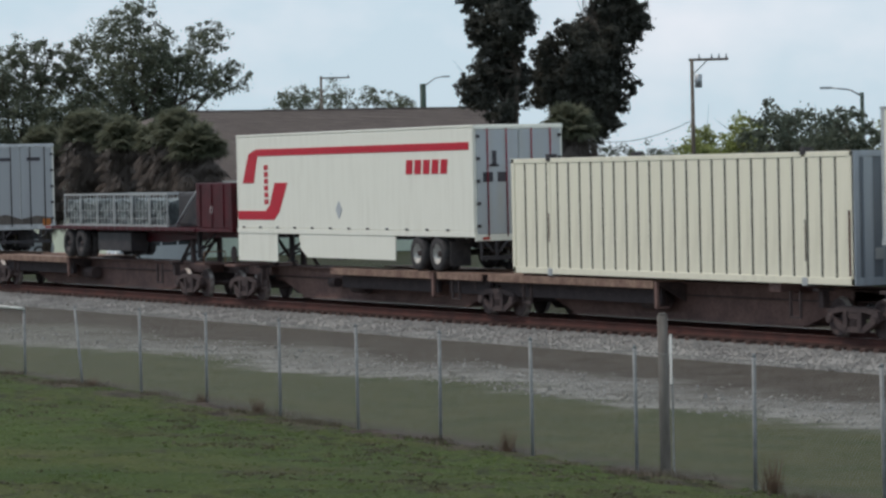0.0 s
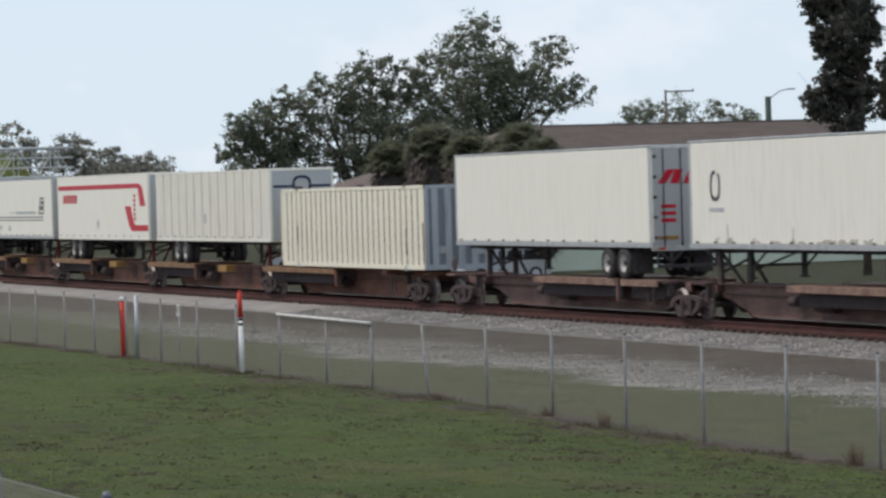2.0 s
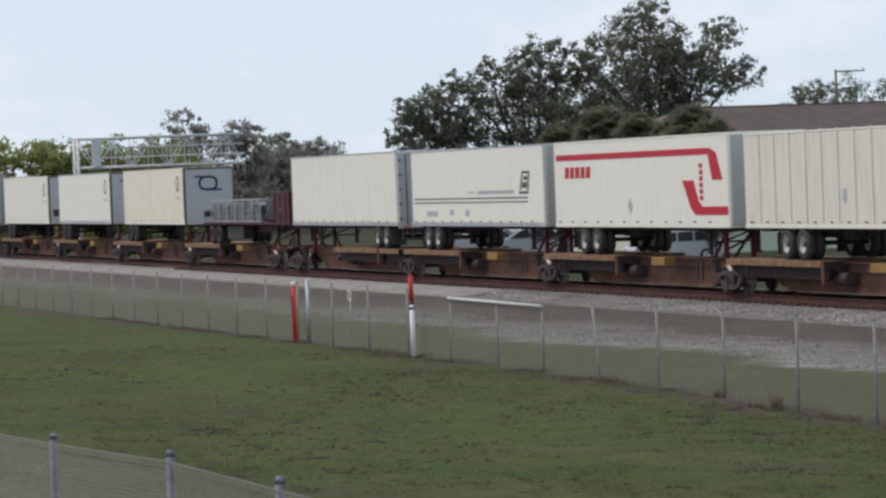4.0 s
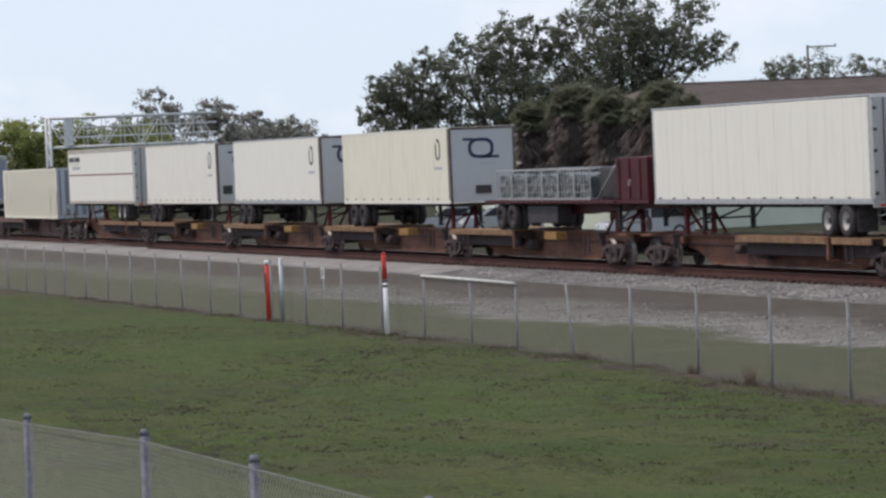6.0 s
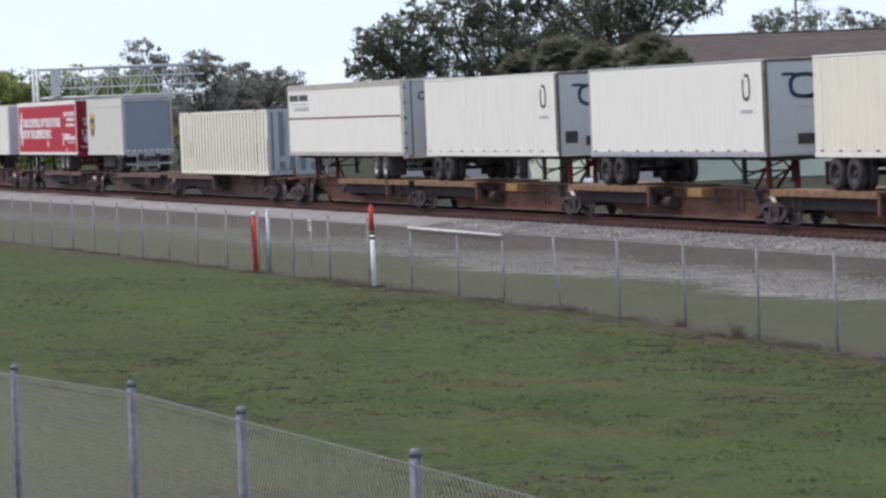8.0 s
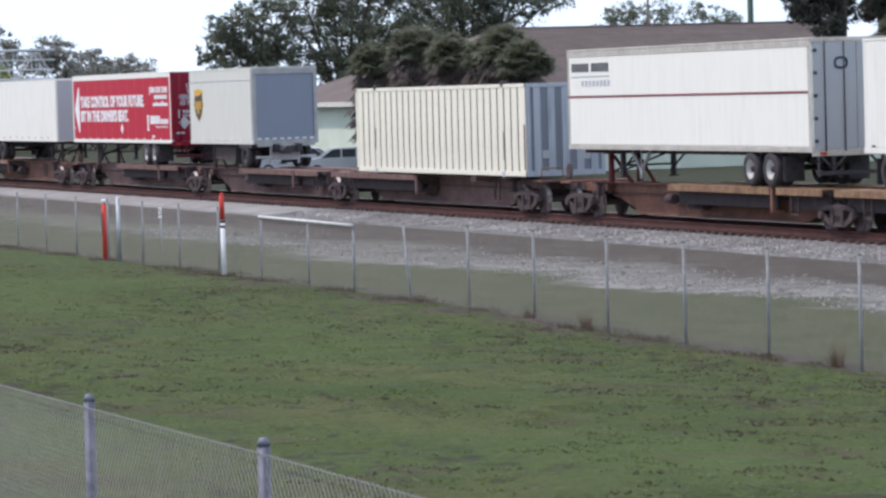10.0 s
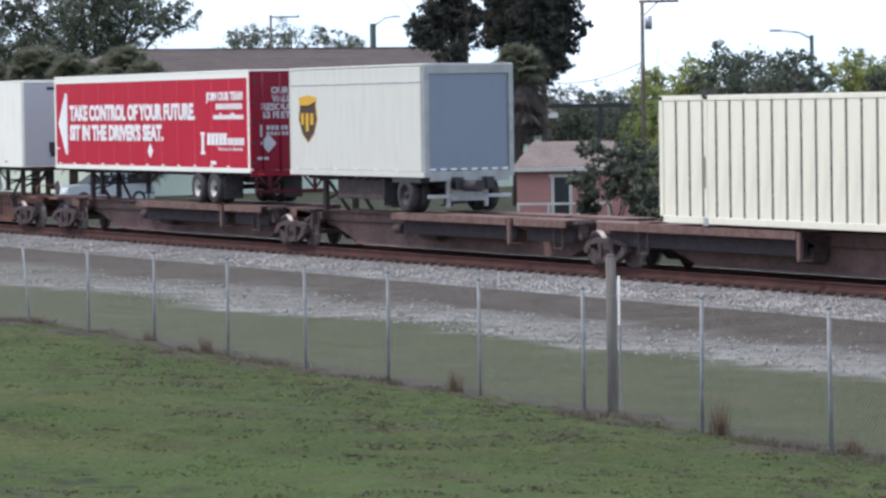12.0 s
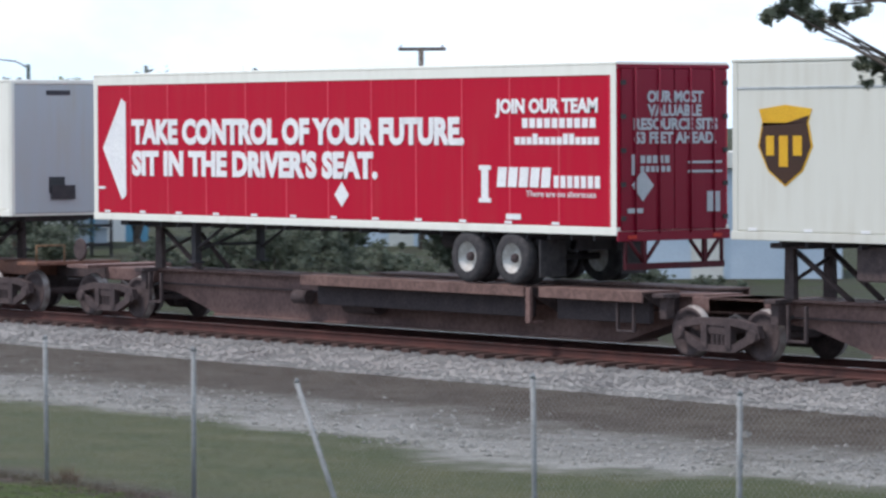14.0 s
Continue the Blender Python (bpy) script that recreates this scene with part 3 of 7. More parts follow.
def build_track():
    xs = [-900, -500, -300] + list(np.arange(-200, 10, 0.6)) + [100, 300]
    prof = ((38.15, -0.52), (38.45, -0.46), (38.85, -0.41), (39.35, -0.345), (39.85, -0.29), (40.4, -0.255), (41.0, -0.24), (42.2, -0.19), (43.4, -0.2), (44.4, -0.3), (45.9, -0.52))
    verts = [(float(x), y, z + (0.03 * noise.noise((x * 1.3, y * 2.1, 5)) if 0 < k < len(prof) - 1 else 0)) for x in xs for k, (y, z) in enumerate(prof)]
    w = len(prof)
    faces = [(j * w + i, j * w + i + 1, (j + 1) * w + i + 1, (j + 1) * w + i) for j in range(len(xs) - 1) for i in range(w - 1)]
    bed = new("ballast_bed", from_arrays("ballast_bed", verts, faces))
    bed.data.materials.append(M_BALLAST)
    tagged(bed, "bed of grey crushed stone under the rails", "ballast", kind="structure")
    # loose stones on the near shoulder
    rng = np.random.default_rng(4)
    n = 30000
    vv, ff, lv, lf = [], [], [], []
    base = np.array([(1, 0, 0), (-1, 0, 0), (0, 1, 0), (0, -1, 0), (0, 0, 1), (0, 0, -1)], float)
    tri = ((0, 2, 4), (2, 1, 4), (1, 3, 4), (3, 0, 4), (2, 0, 5), (1, 2, 5), (3, 1, 5), (0, 3, 5))
    py, pz = [p[0] for p in prof], [p[1] for p in prof]
    for k in range(n):
        x, y = -28 - 95 * rng.random() ** 1.5, rng.uniform(38.15, 40.85)
        r = rng.uniform(0.018, 0.042)
        rot = Euler(rng.uniform(0, 6.28, 3)).to_matrix()
        b = (base * rng.uniform(0.6, 1.2, (6, 1)) * r) @ np.array(rot) + (x, y, np.interp(y, py, pz) + r * 0.35)
        o = len(vv)
        vv.extend(map(tuple, b))
        ff.extend((o + i, o + j, o + l) for i, j, l in tri)
    for k in range(6500):
        x, y = -24 - 90 * rng.random() ** 1.4, rng.normal(31.4, 1.2)
        if not 29.7 < y < 37.5:
            continue
        r = rng.uniform(0.015, 0.05) * (1 + (rng.random() < 0.03))
        rot = Euler(rng.uniform(0, 6.28, 3)).to_matrix()
        b = (base * rng.uniform(0.6, 1.2, (6, 1)) * r) @ np.array(rot) + (x, y, ground_z(x, y) + r * 0.2)
        o = len(lv)
        lv.extend(map(tuple, b))
        lf.extend((o + i, o + j, o + l) for i, j, l in tri)
    lime = new("limestone_chip", from_arrays("limestone_chip", lv, lf))
    lime.data.materials.append(mat("pale_limestone", (0.30, 0.29, 0.275), (0.18, 0.17, 0.15), rough=0.95, scale=0.6, fine=20, fine_amount=0.2, bump=0.3, island=0.15))
    tagged(lime, "pale limestone chips scattered over the access path", "gravel", kind="stuff")
    st = new("ballast_stone", from_arrays("ballast_stone", vv, ff))
    st.data.materials.append(M_BALLAST)
    tagged(st, "loose grey crushed stones on the track shoulder", "ballast", kind="stuff")
    # rails and ties
    tr = thing("track", "straight track with rusty rails and weathered ties", "railway track", pose(0, MID, 0), kind="structure")
    shape = ((-0.07, -0.17), (0.07, -0.17), (0.07, -0.155), (0.012, -0.135), (0.012, -0.045), (0.036, -0.03), (0.036, -0.004), (0.028, 0.0), (-0.028, 0.0), (-0.036, -0.004), (-0.036, -0.03), (-0.012, -0.045), (-0.012, -0.135), (-0.07, -0.155))
    for yo in (-0.755, 0.755):
        bm = bmesh.new()
        a = [bm.verts.new((-900, yo + y, z)) for y, z in shape]
        b = [bm.verts.new((300, yo + y, z)) for y, z in shape]
        for i in range(len(shape)):
            j = (i + 1) % len(shape)
            f = bm.faces.new((a[j], a[i], b[i], b[j]))
            f.material_index = 1 if i == 7 else 0
        bmesh.ops.recalc_face_normals(bm, faces=bm.faces)
        part("rail", bm, [M_RAIL, M_RAILTOP], tr)
    me = mesh_of(boxes((-0.115, 0.115, -1.3, 1.3, -0.34, -0.168), bevel=0.01), "tie")
    me.materials.append(M_TIE)
    for k in range(280):
        t = new("tie", me)
        t.parent = tr
        t.matrix_basis = pose(-26 - 0.54 * k, 0, 0, 0, 0, (k * 37 % 7 - 3) * 0.25)


# ---------------------------------------------------------------- fences
def chain_panel(x0, x1, z0, z1, pitch=0.075, wire=0.0024):
    """A stretch of chain link in the x-z plane: two families of slanting wires."""
    verts, faces = [], []
    h = z1 - z0
    for sgn in (1, -1):
        k = x0 - h
        while k < x1 + h:
            a, b = (k, z0), (k + sgn * h, z1)
            # clip to the panel
            pts = []
            for (xa, za), (xb, zb) in ((a, b),):
                lo, hi = (max(0, (x0 - xa) / (xb - xa)), min(1, (x1 - xa) / (xb - xa))) if xb > xa else (max(0, (x1 - xa) / (xb - xa)), min(1, (x0 - xa) / (xb - xa)))
                if hi - lo > 0.01:
                    pts = [(xa + (xb - xa) * lo, za + (zb - za) * lo), (xa + (xb - xa) * hi, za + (zb - za) * hi)]
            if pts:
                (xa, za), (xb, zb) = pts
                o = len(verts)
                d = wire * 0.7
                for (px, pz) in pts:
                    verts.extend(((px - sgn * d, 0.0, pz + d), (px + sgn * d, 0.0, pz - d), (px, sgn * wire * 1.4, pz)))
                for i in range(3):
                    j = (i + 1) % 3
                    faces.append((o + i, o + j, o + 3 + j, o + 3 + i))
            k += pitch
    return from_arrays("chain_link_mesh", verts, faces)


FENCE_Y = 22.7
POSTS = [-20.9, -23.93, -26.83, -29.8, -32.72, -35.75, -38.76, -41.86, -44.93, -47.96, -50.95, -54.08, -57.34, -60.53, -63.6, -66.99, -69.88, -73.13]
POSTS += [-73.13 - 3.18 * k for k in range(1, 26)]


def build_fence():
    fence = thing("chain_link_fence", "galvanised chain link fence with thin round posts along the railway", "fence", pose(0, FENCE_Y, 0))
    for k, x in enumerate(POSTS):
        z = ground_z(x, FENCE_Y)
        top = 1.16 if k == 3 else 1.41 if k < 14 or k > 17 else (1.36, 1.25, 1.30, 1.28)[k - 14]
        lean = {3: -0.98, 14: -0.42, 6: 0.02, 10: -0.03}.get(k, 0.03 * math.sin(k * 2.3))
        bm = tubes(((x, 0, z - 0.3), (x + lean * 1.0, 0, top), 0.027), n=8)
        tube(bm, (x + lean, 0, top), (x + lean, 0, top + 0.05), 0.032, 0.012, n=8)
        part("post", bm, M_FENCEPOST, fence)
    for k in range(len(POSTS) - 1):
        x1, x0 = POSTS[k], POSTS[k + 1]
        z = min(ground_z(x0, FENCE_Y), ground_z(x1, FENCE_Y))
        part("chain_link_panel", chain_panel(x0, x1, z + 0.02, 1.36 if k < 40 else 1.3, pitch=0.075 if k < 26 else 0.15, wire=0.0019 if k < 26 else 0.0038), M_WIRE, fence)
        part("tension_wire", tubes(((x0, -0.02, 1.365), (x1, -0.02, 1.365), 0.004), n=4), M_WIRE, fence)
    part("top_rail", tubes(((-73.13, -0.03, 1.30), (-66.9, -0.03, 1.27), 0.033), n=8), mat("pale_rail_paint", (0.6, 0.6, 0.58)), fence, "pale painted top rail of an old gate")

    near = thing("garden_fence", "low galvanised chain link fence with thicker posts on the bank", "fence", pose(0, 4.6, 0))
    nx = [-33.2, -30.2, -27.2, -24.05, -20.45, -17.9, -14.88, -11.8]
    nz = [2.0, 2.08, 2.14, 2.22, 2.33, 2.35, 2.37, 2.38]
    for x, z in zip(nx, nz):
        bm = tubes(((x, 0, 0.4), (x, 0, z), 0.029), n=10)
        tube(bm, (x, 0, z), (x, 0, z + 0.035), 0.032, 0.018, n=10)
        part("post", bm, M_NEARPOST, near)
    for a, b, za, zb in zip(nx, nx[1:], nz, nz[1:]):
        me = chain_panel(a, b, 0.75, 2.3, pitch=0.06, wire=0.0017)
        for v in me.vertices:
            top = za + (zb - za) * (v.co.x - a) / (b - a) - 0.03
            v.co.z = 0.75 + (v.co.z - 0.75) * (top - 0.75) / 1.55
        part("chain_link_panel", me, M_WIRE, near)
        part("top_wire", tubes(((a, -0.03, za - 0.03), (b, -0.03, zb - 0.03), 0.0025), n=5), M_WIRE, near)


def build_markers():
    for x, y, zt, kind in ((-75.15, 22.45, 1.76, "white"), (-85.27, 22.45, 1.46, "red"), (-84.13, 22.5, 1.5, "plain")):
        z = ground_z(x, y)
        t = thing("marker_post", {"white": "white plastic pipeline marker post with a red top and black bands", "red": "orange red plastic marker post with a pale cap", "plain": "pale blue grey utility marker post"}[kind], "marker post", pose(x, y, z))
        h = zt - z
        if kind == "white":
            part("shaft", tubes(((0.03, 0, -0.2), (0, 0, h * 0.68), 0.052), n=12), M_DECALWHITE, t)
            part("top", tubes(((0, 0, h * 0.68), (-0.02, 0, h - 0.02), 0.055), n=12), M_BRIGHTRED, t, "red top of the marker")
            part("cap", tubes(((-0.02, 0, h - 0.02), (-0.02, 0, h + 0.03), 0.055, 0.03), n=12), M_BRIGHTRED, t)
            for q in (0.60, 0.66):
                part("band", tubes(((0, 0, h * q - 0.03), (0, 0, h * q + 0.03), 0.057), n=12), M_DECALDARK, t, "black band")
        elif kind == "red":
            part("shaft", tubes(((0.0, 0, -0.2), (0, 0, h - 0.1), 0.06), n=12), M_BRIGHTRED, t)
            part("cap", tubes(((0, 0, h - 0.1), (0, 0, h), 0.064, 0.05), n=12), M_DECALWHITE, t, "pale cap")
            part("sticker", boxes((-0.03, 0.03, -0.066, -0.06, h * 0.45, h * 0.8)), M_DECALDARK, t, "dark warning sticker")
        else:
            part("shaft", tubes(((0.0, 0, -0.2), (0, 0, h), 0.05), n=12), M_GALV, t)
            part("cap", tubes(((0, 0, h), (0, 0, h + 0.03), 0.052, 0.03), n=12), M_DECALWHITE, t)
    x, y = -41.88, 23.15
    t = thing("wooden_post", "weathered grey round timber post beside the fence", "post", pose(x, y, ground_z(x, y)))
    bm = bmesh.new()
    tube(bm, (0, 0, -0.3), (-0.02, 0, 2.1), 0.076, 0.068, n=14)
    tube(bm, (-0.02, 0, 2.1), (-0.02, 0, 2.13), 0.068, 0.05, n=14)
    part("timber", bm, M_POST, t)
    t = thing("marker_stake", "thin white plastic stake beside the timber post", "stake", pose(-41.57, 23.1, ground_z(-41.57, 23.1)))
    part("stake", boxes((-0.014, 0.014, -0.01, 0.01, -0.2, 1.3), bevel=0.004), M_FENCEPOST, t)
    part("white_blade", boxes((-0.028, 0.028, -0.018, -0.01, 1.2, 1.86), bevel=0.003), M_DECALWHITE, t, "white plastic blade")
    t = thing("milepost_sign", "small white sign board with two bars on a post", "sign", pose(-92.8, 26.0, ground_z(-92.8, 26)))
    part("post", tubes(((0, 0, -0.2), (0, 0, 1.2), 0.02)), M_GALV, t)
    part("board", boxes((-0.16, 0.16, -0.03, -0.015, 0.95, 1.25), bevel=0.004), M_DECALWHITE, t)
    for q in (-0.07, 0.07):
        part("bar", boxes((q - 0.03, q + 0.03, -0.034, -0.03, 1.0, 1.2)), M_DECALDARK, t)


# ---------------------------------------------------------------- trees
def polar(az, r, z=None):
    x, y = -r * math.sin(radians(az)), r * math.cos(radians(az))
    return x, y, ground_z(x, y) if z is None else z


def leaf_cloud(lumps, n, size, seed, droop=0.0, shell=0.75):
    """Many small folded leaf sprays in lumps of (x, y, z, r), thick near each lump's skin, with gaps."""
    rng = np.random.default_rng(seed)
    vol = np.array([l[3] ** 2.2 for l in lumps])
    verts, faces = [], []
    for (lx, ly, lz, lr), share in zip(lumps, vol / vol.sum()):
        cnt = int(n * share)
        clumps = max(6, int(cnt / 34))
        d = rng.normal(size=(clumps, 3))
        d /= np.linalg.norm(d, axis=1)[:, None]
        rad = lr * (shell + (1.2 - shell) * rng.random(clumps) ** 0.8) * (0.7 + 0.45 * rng.random(clumps))
        inner = rng.random(clumps) < 0.22
        rad[inner] *= rng.random(inner.sum())
        cc = np.array((lx, ly, lz)) + d * rad[:, None] * (1.0, 1.0, 0.85)
        cr = lr * rng.uniform(0.07, 0.19, clumps)
        for c, r in zip(cc, cr):
            m = max(4, int(cnt / clumps))
            p = c + rng.normal(size=(m, 3)) * r * (1, 1, 0.7)
            for q in p:
                u = rng.normal(size=3)
                u /= np.linalg.norm(u)
                v = np.cross(u, rng.normal(size=3))
                v /= np.linalg.norm(v)
                s = size * rng.uniform(0.5, 1.3)
                u, v = u * s, v * s * 0.55
                u[2] -= droop * s
                o = len(verts)
                verts.extend((tuple(q - u), tuple(q + v - u * 0.1), tuple(q + u), tuple(q - v - u * 0.1)))
                faces.append((o, o + 1, o + 2, o + 3))
    return from_arrays("crown", verts, faces)


def limbs(bm, base, top, r, lumps, seed):
    """A tapered, slightly crooked trunk and limbs that reach for the lumps."""
    rng = np.random.default_rng(seed)
    pts = [Vector(base).lerp(Vector(top), k / 4) + Vector((rng.normal() * r * 0.5, rng.normal() * r * 0.5, 0)) * (k > 0) for k in range(5)]
    for k in range(4):
        tube(bm, pts[k], pts[k + 1], r * (1.25 if k == 0 else 1) * (1 - 0.13 * k), r * (1 - 0.13 * (k + 1)), n=9, caps=k in (0, 3))
    for lx, ly, lz, lr in lumps:
        start = pts[2 + int(rng.random() * 2.99)]
        end = Vector((lx, ly, lz))
        midp = start.lerp(end, 0.5) + Vector((rng.normal(), rng.normal(), 0.6)) * lr * 0.25
        tube(bm, start, midp, r * 0.42, r * 0.26, n=6)
        tube(bm, midp, end, r * 0.26, r * 0.07, n=6)
        for q in range(4):
            e = end + Vector(rng.normal(size=3)) * lr * 0.55
            tube(bm, midp.lerp(end, 0.4 + 0.15 * q), e, r * 0.11, r * 0.03, n=4)


def tree(name, label, az, r, lumps, leaves, size, leaf, seed, trunk=0.3, fork=0.45, base_z=None, droop=0.0, shell=0.75, lean=0.0):
    x, y, z = polar(az, r, base_z)
    t = thing(name, label, "tree", pose(x, y, z, 0, 0, az))
    top = max(l[2] for l in lumps)
    bm = bmesh.new()
    limbs(bm, (0, 0, -0.2), (lean, 0, top * fork), trunk, lumps, seed)
    part("trunk", bm, M_BARK, t)
    part("crown", leaf_cloud(lumps, leaves, size, seed + 1, droop, shell), leaf, t)
    return t


def palm(az, r, height, seed, dead=330, green=190, skirt=2.6, size=1.0):
    x, y, z = polar(az, r)
    t = thing("cabbage_palm", "squat cabbage palm with fan fronds and a skirt of dry leaves", "palm tree", pose(x, y, z, 0, 0, az))
    rng = np.random.default_rng(seed)
    part("trunk", tubes(((0, 0, -0.2), (0.1, 0, height - 1.0), 0.24, 0.2), n=10), M_BARK, t)
    for nm, cnt, mt in (("green_crown", green, M_PALM), ("dry_skirt", dead, M_PALMDEAD)):
        verts, faces = [], []
        for k in range(cnt):
            a = rng.uniform(0, 6.28)
            up = rng.uniform(-0.1, 1.4) if nm == "green_crown" else rng.uniform(-1.45, -0.35)
            L = (rng.uniform(0.35, 1.15) if nm == "green_crown" else rng.uniform(0.5, 1.2)) * size
            d = Vector((math.cos(a) * math.cos(up), math.sin(a) * math.cos(up), math.sin(up)))
            org = Vector((0.1, 0, height - 1.0 - (rng.uniform(-0.3, skirt) if nm == "dry_skirt" else 0)))
            tip = org + d * L
            side = d.cross(Vector((0, 0, 1))).normalized()
            nrm = side.cross(d)
            for f in range(11):
                ang = (f - 5) * 0.24
                dd = (d * math.cos(ang) + side * math.sin(ang)).normalized()
                e = tip + dd * rng.uniform(0.5, 0.8) * size + Vector((0, 0, -0.26 - 0.15 * abs(ang)))
                w = nrm.cross(dd).normalized() * 0.045
                m = tip.lerp(e, 0.5) + Vector((0, 0, 0.06))
                o = len(verts)
                verts.extend((tuple(tip), tuple(m + w), tuple(e), tuple(m - w)))
                faces.append((o, o + 1, o + 2, o + 3))
            o = len(verts)
            w = side * 0.02
            verts.extend((tuple(org + w), tuple(tip + w), tuple(tip - w), tuple(org - w)))
            faces.append((o, o + 1, o + 2, o + 3))
        part(nm, from_arrays(nm, verts, faces), mt, t)
    return t


def build_trees():
    def lum(rows, cx, hz, rr, seed, swell=1.0):
        rng = np.random.default_rng(seed)
        s = rr / 6324.0
        return [((x - cx) * s, rng.uniform(-1, 1) * r * s, 4.85 + (hz - y) * s, r * s * swell) for x, y, r in rows]

    oak_r = lum(((1050, 82, 40), (1005, 120, 42), (1085, 130, 40), (950, 150, 34), (1040, 170, 52), (1110, 170, 46), (1185, 118, 34), (1150, 170, 40), (1225, 185, 32), (1180, 205, 34), (970, 200, 45), (1060, 225, 60), (1000, 265, 60), (1120, 240, 50), (930, 175, 25)), 1060, 338, 250, 1)
    tree("live_oak", "large dark live oak with an uneven airy crown", 69.4, 250, oak_r, 40000, 0.115, M_LEAF_OAK, 11, trunk=0.5)
    oak_m = lum(((860, 150, 34), (820, 175, 36), (890, 190, 36), (770, 175, 26), (850, 215, 50), (790, 235, 46), (910, 250, 46), (740, 215, 34), (860, 280, 55), (905, 140, 18), (800, 312, 40), (850, 326, 42), (905, 320, 44), (940, 290, 40)), 840, 344, 250, 2)
    tree("live_oak", "spreading live oak with thin gaps of sky between its limbs", 71.35, 250, oak_m, 32000, 0.115, M_LEAF_OAK, 21, trunk=0.45)
    oak_l = lum(((645, 245, 30), (690, 230, 30), (700, 270, 40), (650, 285, 34), (720, 200, 24), (740, 275, 44), (615, 290, 20), (645, 322, 34), (700, 322, 38), (750, 325, 40)), 690, 348, 250, 3)
    tree("live_oak", "low dark live oak at the edge of the grove", 72.85, 250, oak_l, 22000, 0.115, M_LEAF_OAK, 31, trunk=0.35)
    # two dark cedars before the building
    ced1 = lum(((845, 15, 24), (880, 22, 28), (915, 25, 27), (930, 62, 21), (895, 60, 30), (856, 66, 24), (872, 96, 24), (914, 96, 22), (941, 78, 12), (888, 126, 22), (915, 122, 20), (862, 152, 23), (836, 176, 21), (880, 166, 29), (918, 158, 23), (905, 192, 26), (862, 202, 24), (832, 202, 13), (934, 172, 13), (890, 226, 24), (900, 252, 15),
                (880, -22, 27), (912, -42, 24), (850, -16, 18), (890, -72, 22), (836, 42, 10), (842, 84, 10), (947, 58, 9), (826, 10, 11)), 921, 293, 156, 5, 1.15)
    tree("red_cedar", "tall dark cedar with dense tufted foliage and a bare trunk", 63.32, 156, ced1, 60000, 0.085, M_LEAF_DARK, 41, trunk=0.17, fork=0.8, droop=0.3, shell=0.25)
    ced2 = lum(((1065, 10, 22), (1100, 15, 27), (1130, 42, 20), (1142, 76, 15), (1110, 62, 27), (1076, 52, 23), (1056, 82, 27), (1095, 102, 28), (1130, 96, 12), (1030, 96, 22), (1006, 82, 16), (985, 106, 18), (965, 120, 12), (970, 134, 17), (986, 152, 22), (1010, 142, 26), (1050, 132, 32), (1088, 138, 22), (966, 167, 20), (980, 192, 27), (962, 200, 16), (1020, 182, 32), (1064, 178, 32), (1094, 190, 17), (1120, 182, 11), (1133, 176, 8),
                (1040, 222, 30), (1075, 226, 22), (1085, 250, 16), (1060, 256, 22), (1010, 232, 20), (1080, -22, 23), (1120, -16, 17), (1060, -42, 17), (1100, -52, 21), (1040, 20, 9), (1152, 60, 8), (1085, 166, 22), (1092, 214, 20), (1030, 256, 24), (1106, 160, 12), (1125, 190, 9)), 1056, 293, 158, 6, 1.28)
    tree("red_cedar", "broad dark cedar with a forked ragged top", 62.1, 158, ced2, 88000, 0.085, M_LEAF_DARK, 51, trunk=0.2, fork=0.8, droop=0.25, shell=0.25)
    for az, r, h, sd in ((70.25, 175, 7.2, 61), (69.65, 172, 6.7, 63), (69.05, 168, 6.5, 62), (70.9, 180, 6.5, 66), (68.8, 165, 6.9, 67), (68.5, 163, 6.2, 68), (62.55, 150, 6.6, 64)):
        palm(az, r, h, sd, skirt=2.6 if az > 65 else 1.6, size=1.0 if az > 65 else 0.92)
    # far woods
    far = ((66.25, 320, 12.2, 6.5), (65.6, 322, 11.6, 5.0), (67.0, 318, 11.3, 4.6), (66.7, 325, 11.8, 4.6), (65.2, 322, 10.9, 4.2))
    for i, (az, r, h, w) in enumerate(far):
        lum_f = [(q * w * 0.32 - w * 0.2, 0, h * (0.62 + 0.12 * math.sin(q * 2.1 + i)), w * 0.33) for q in range(-1, 3)] + [(0, 0, h - w * 0.3, w * 0.33), (0, 0, h * 0.45, w * 0.5)]
        tree("shade_tree", "rounded tree beyond the roof with sparse grey green leaves", az, r, lum_f, 9000, 0.125, M_LEAF_OAK, 70 + i, trunk=0.3)
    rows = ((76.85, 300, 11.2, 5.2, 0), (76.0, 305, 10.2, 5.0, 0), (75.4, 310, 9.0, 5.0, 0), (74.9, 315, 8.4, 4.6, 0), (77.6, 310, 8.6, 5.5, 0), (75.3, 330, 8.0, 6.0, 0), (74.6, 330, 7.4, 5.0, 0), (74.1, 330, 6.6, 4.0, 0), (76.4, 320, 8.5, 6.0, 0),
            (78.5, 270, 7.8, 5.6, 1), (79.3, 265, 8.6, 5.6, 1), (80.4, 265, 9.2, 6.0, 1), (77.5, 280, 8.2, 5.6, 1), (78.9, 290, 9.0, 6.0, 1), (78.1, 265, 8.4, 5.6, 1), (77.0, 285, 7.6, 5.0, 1))
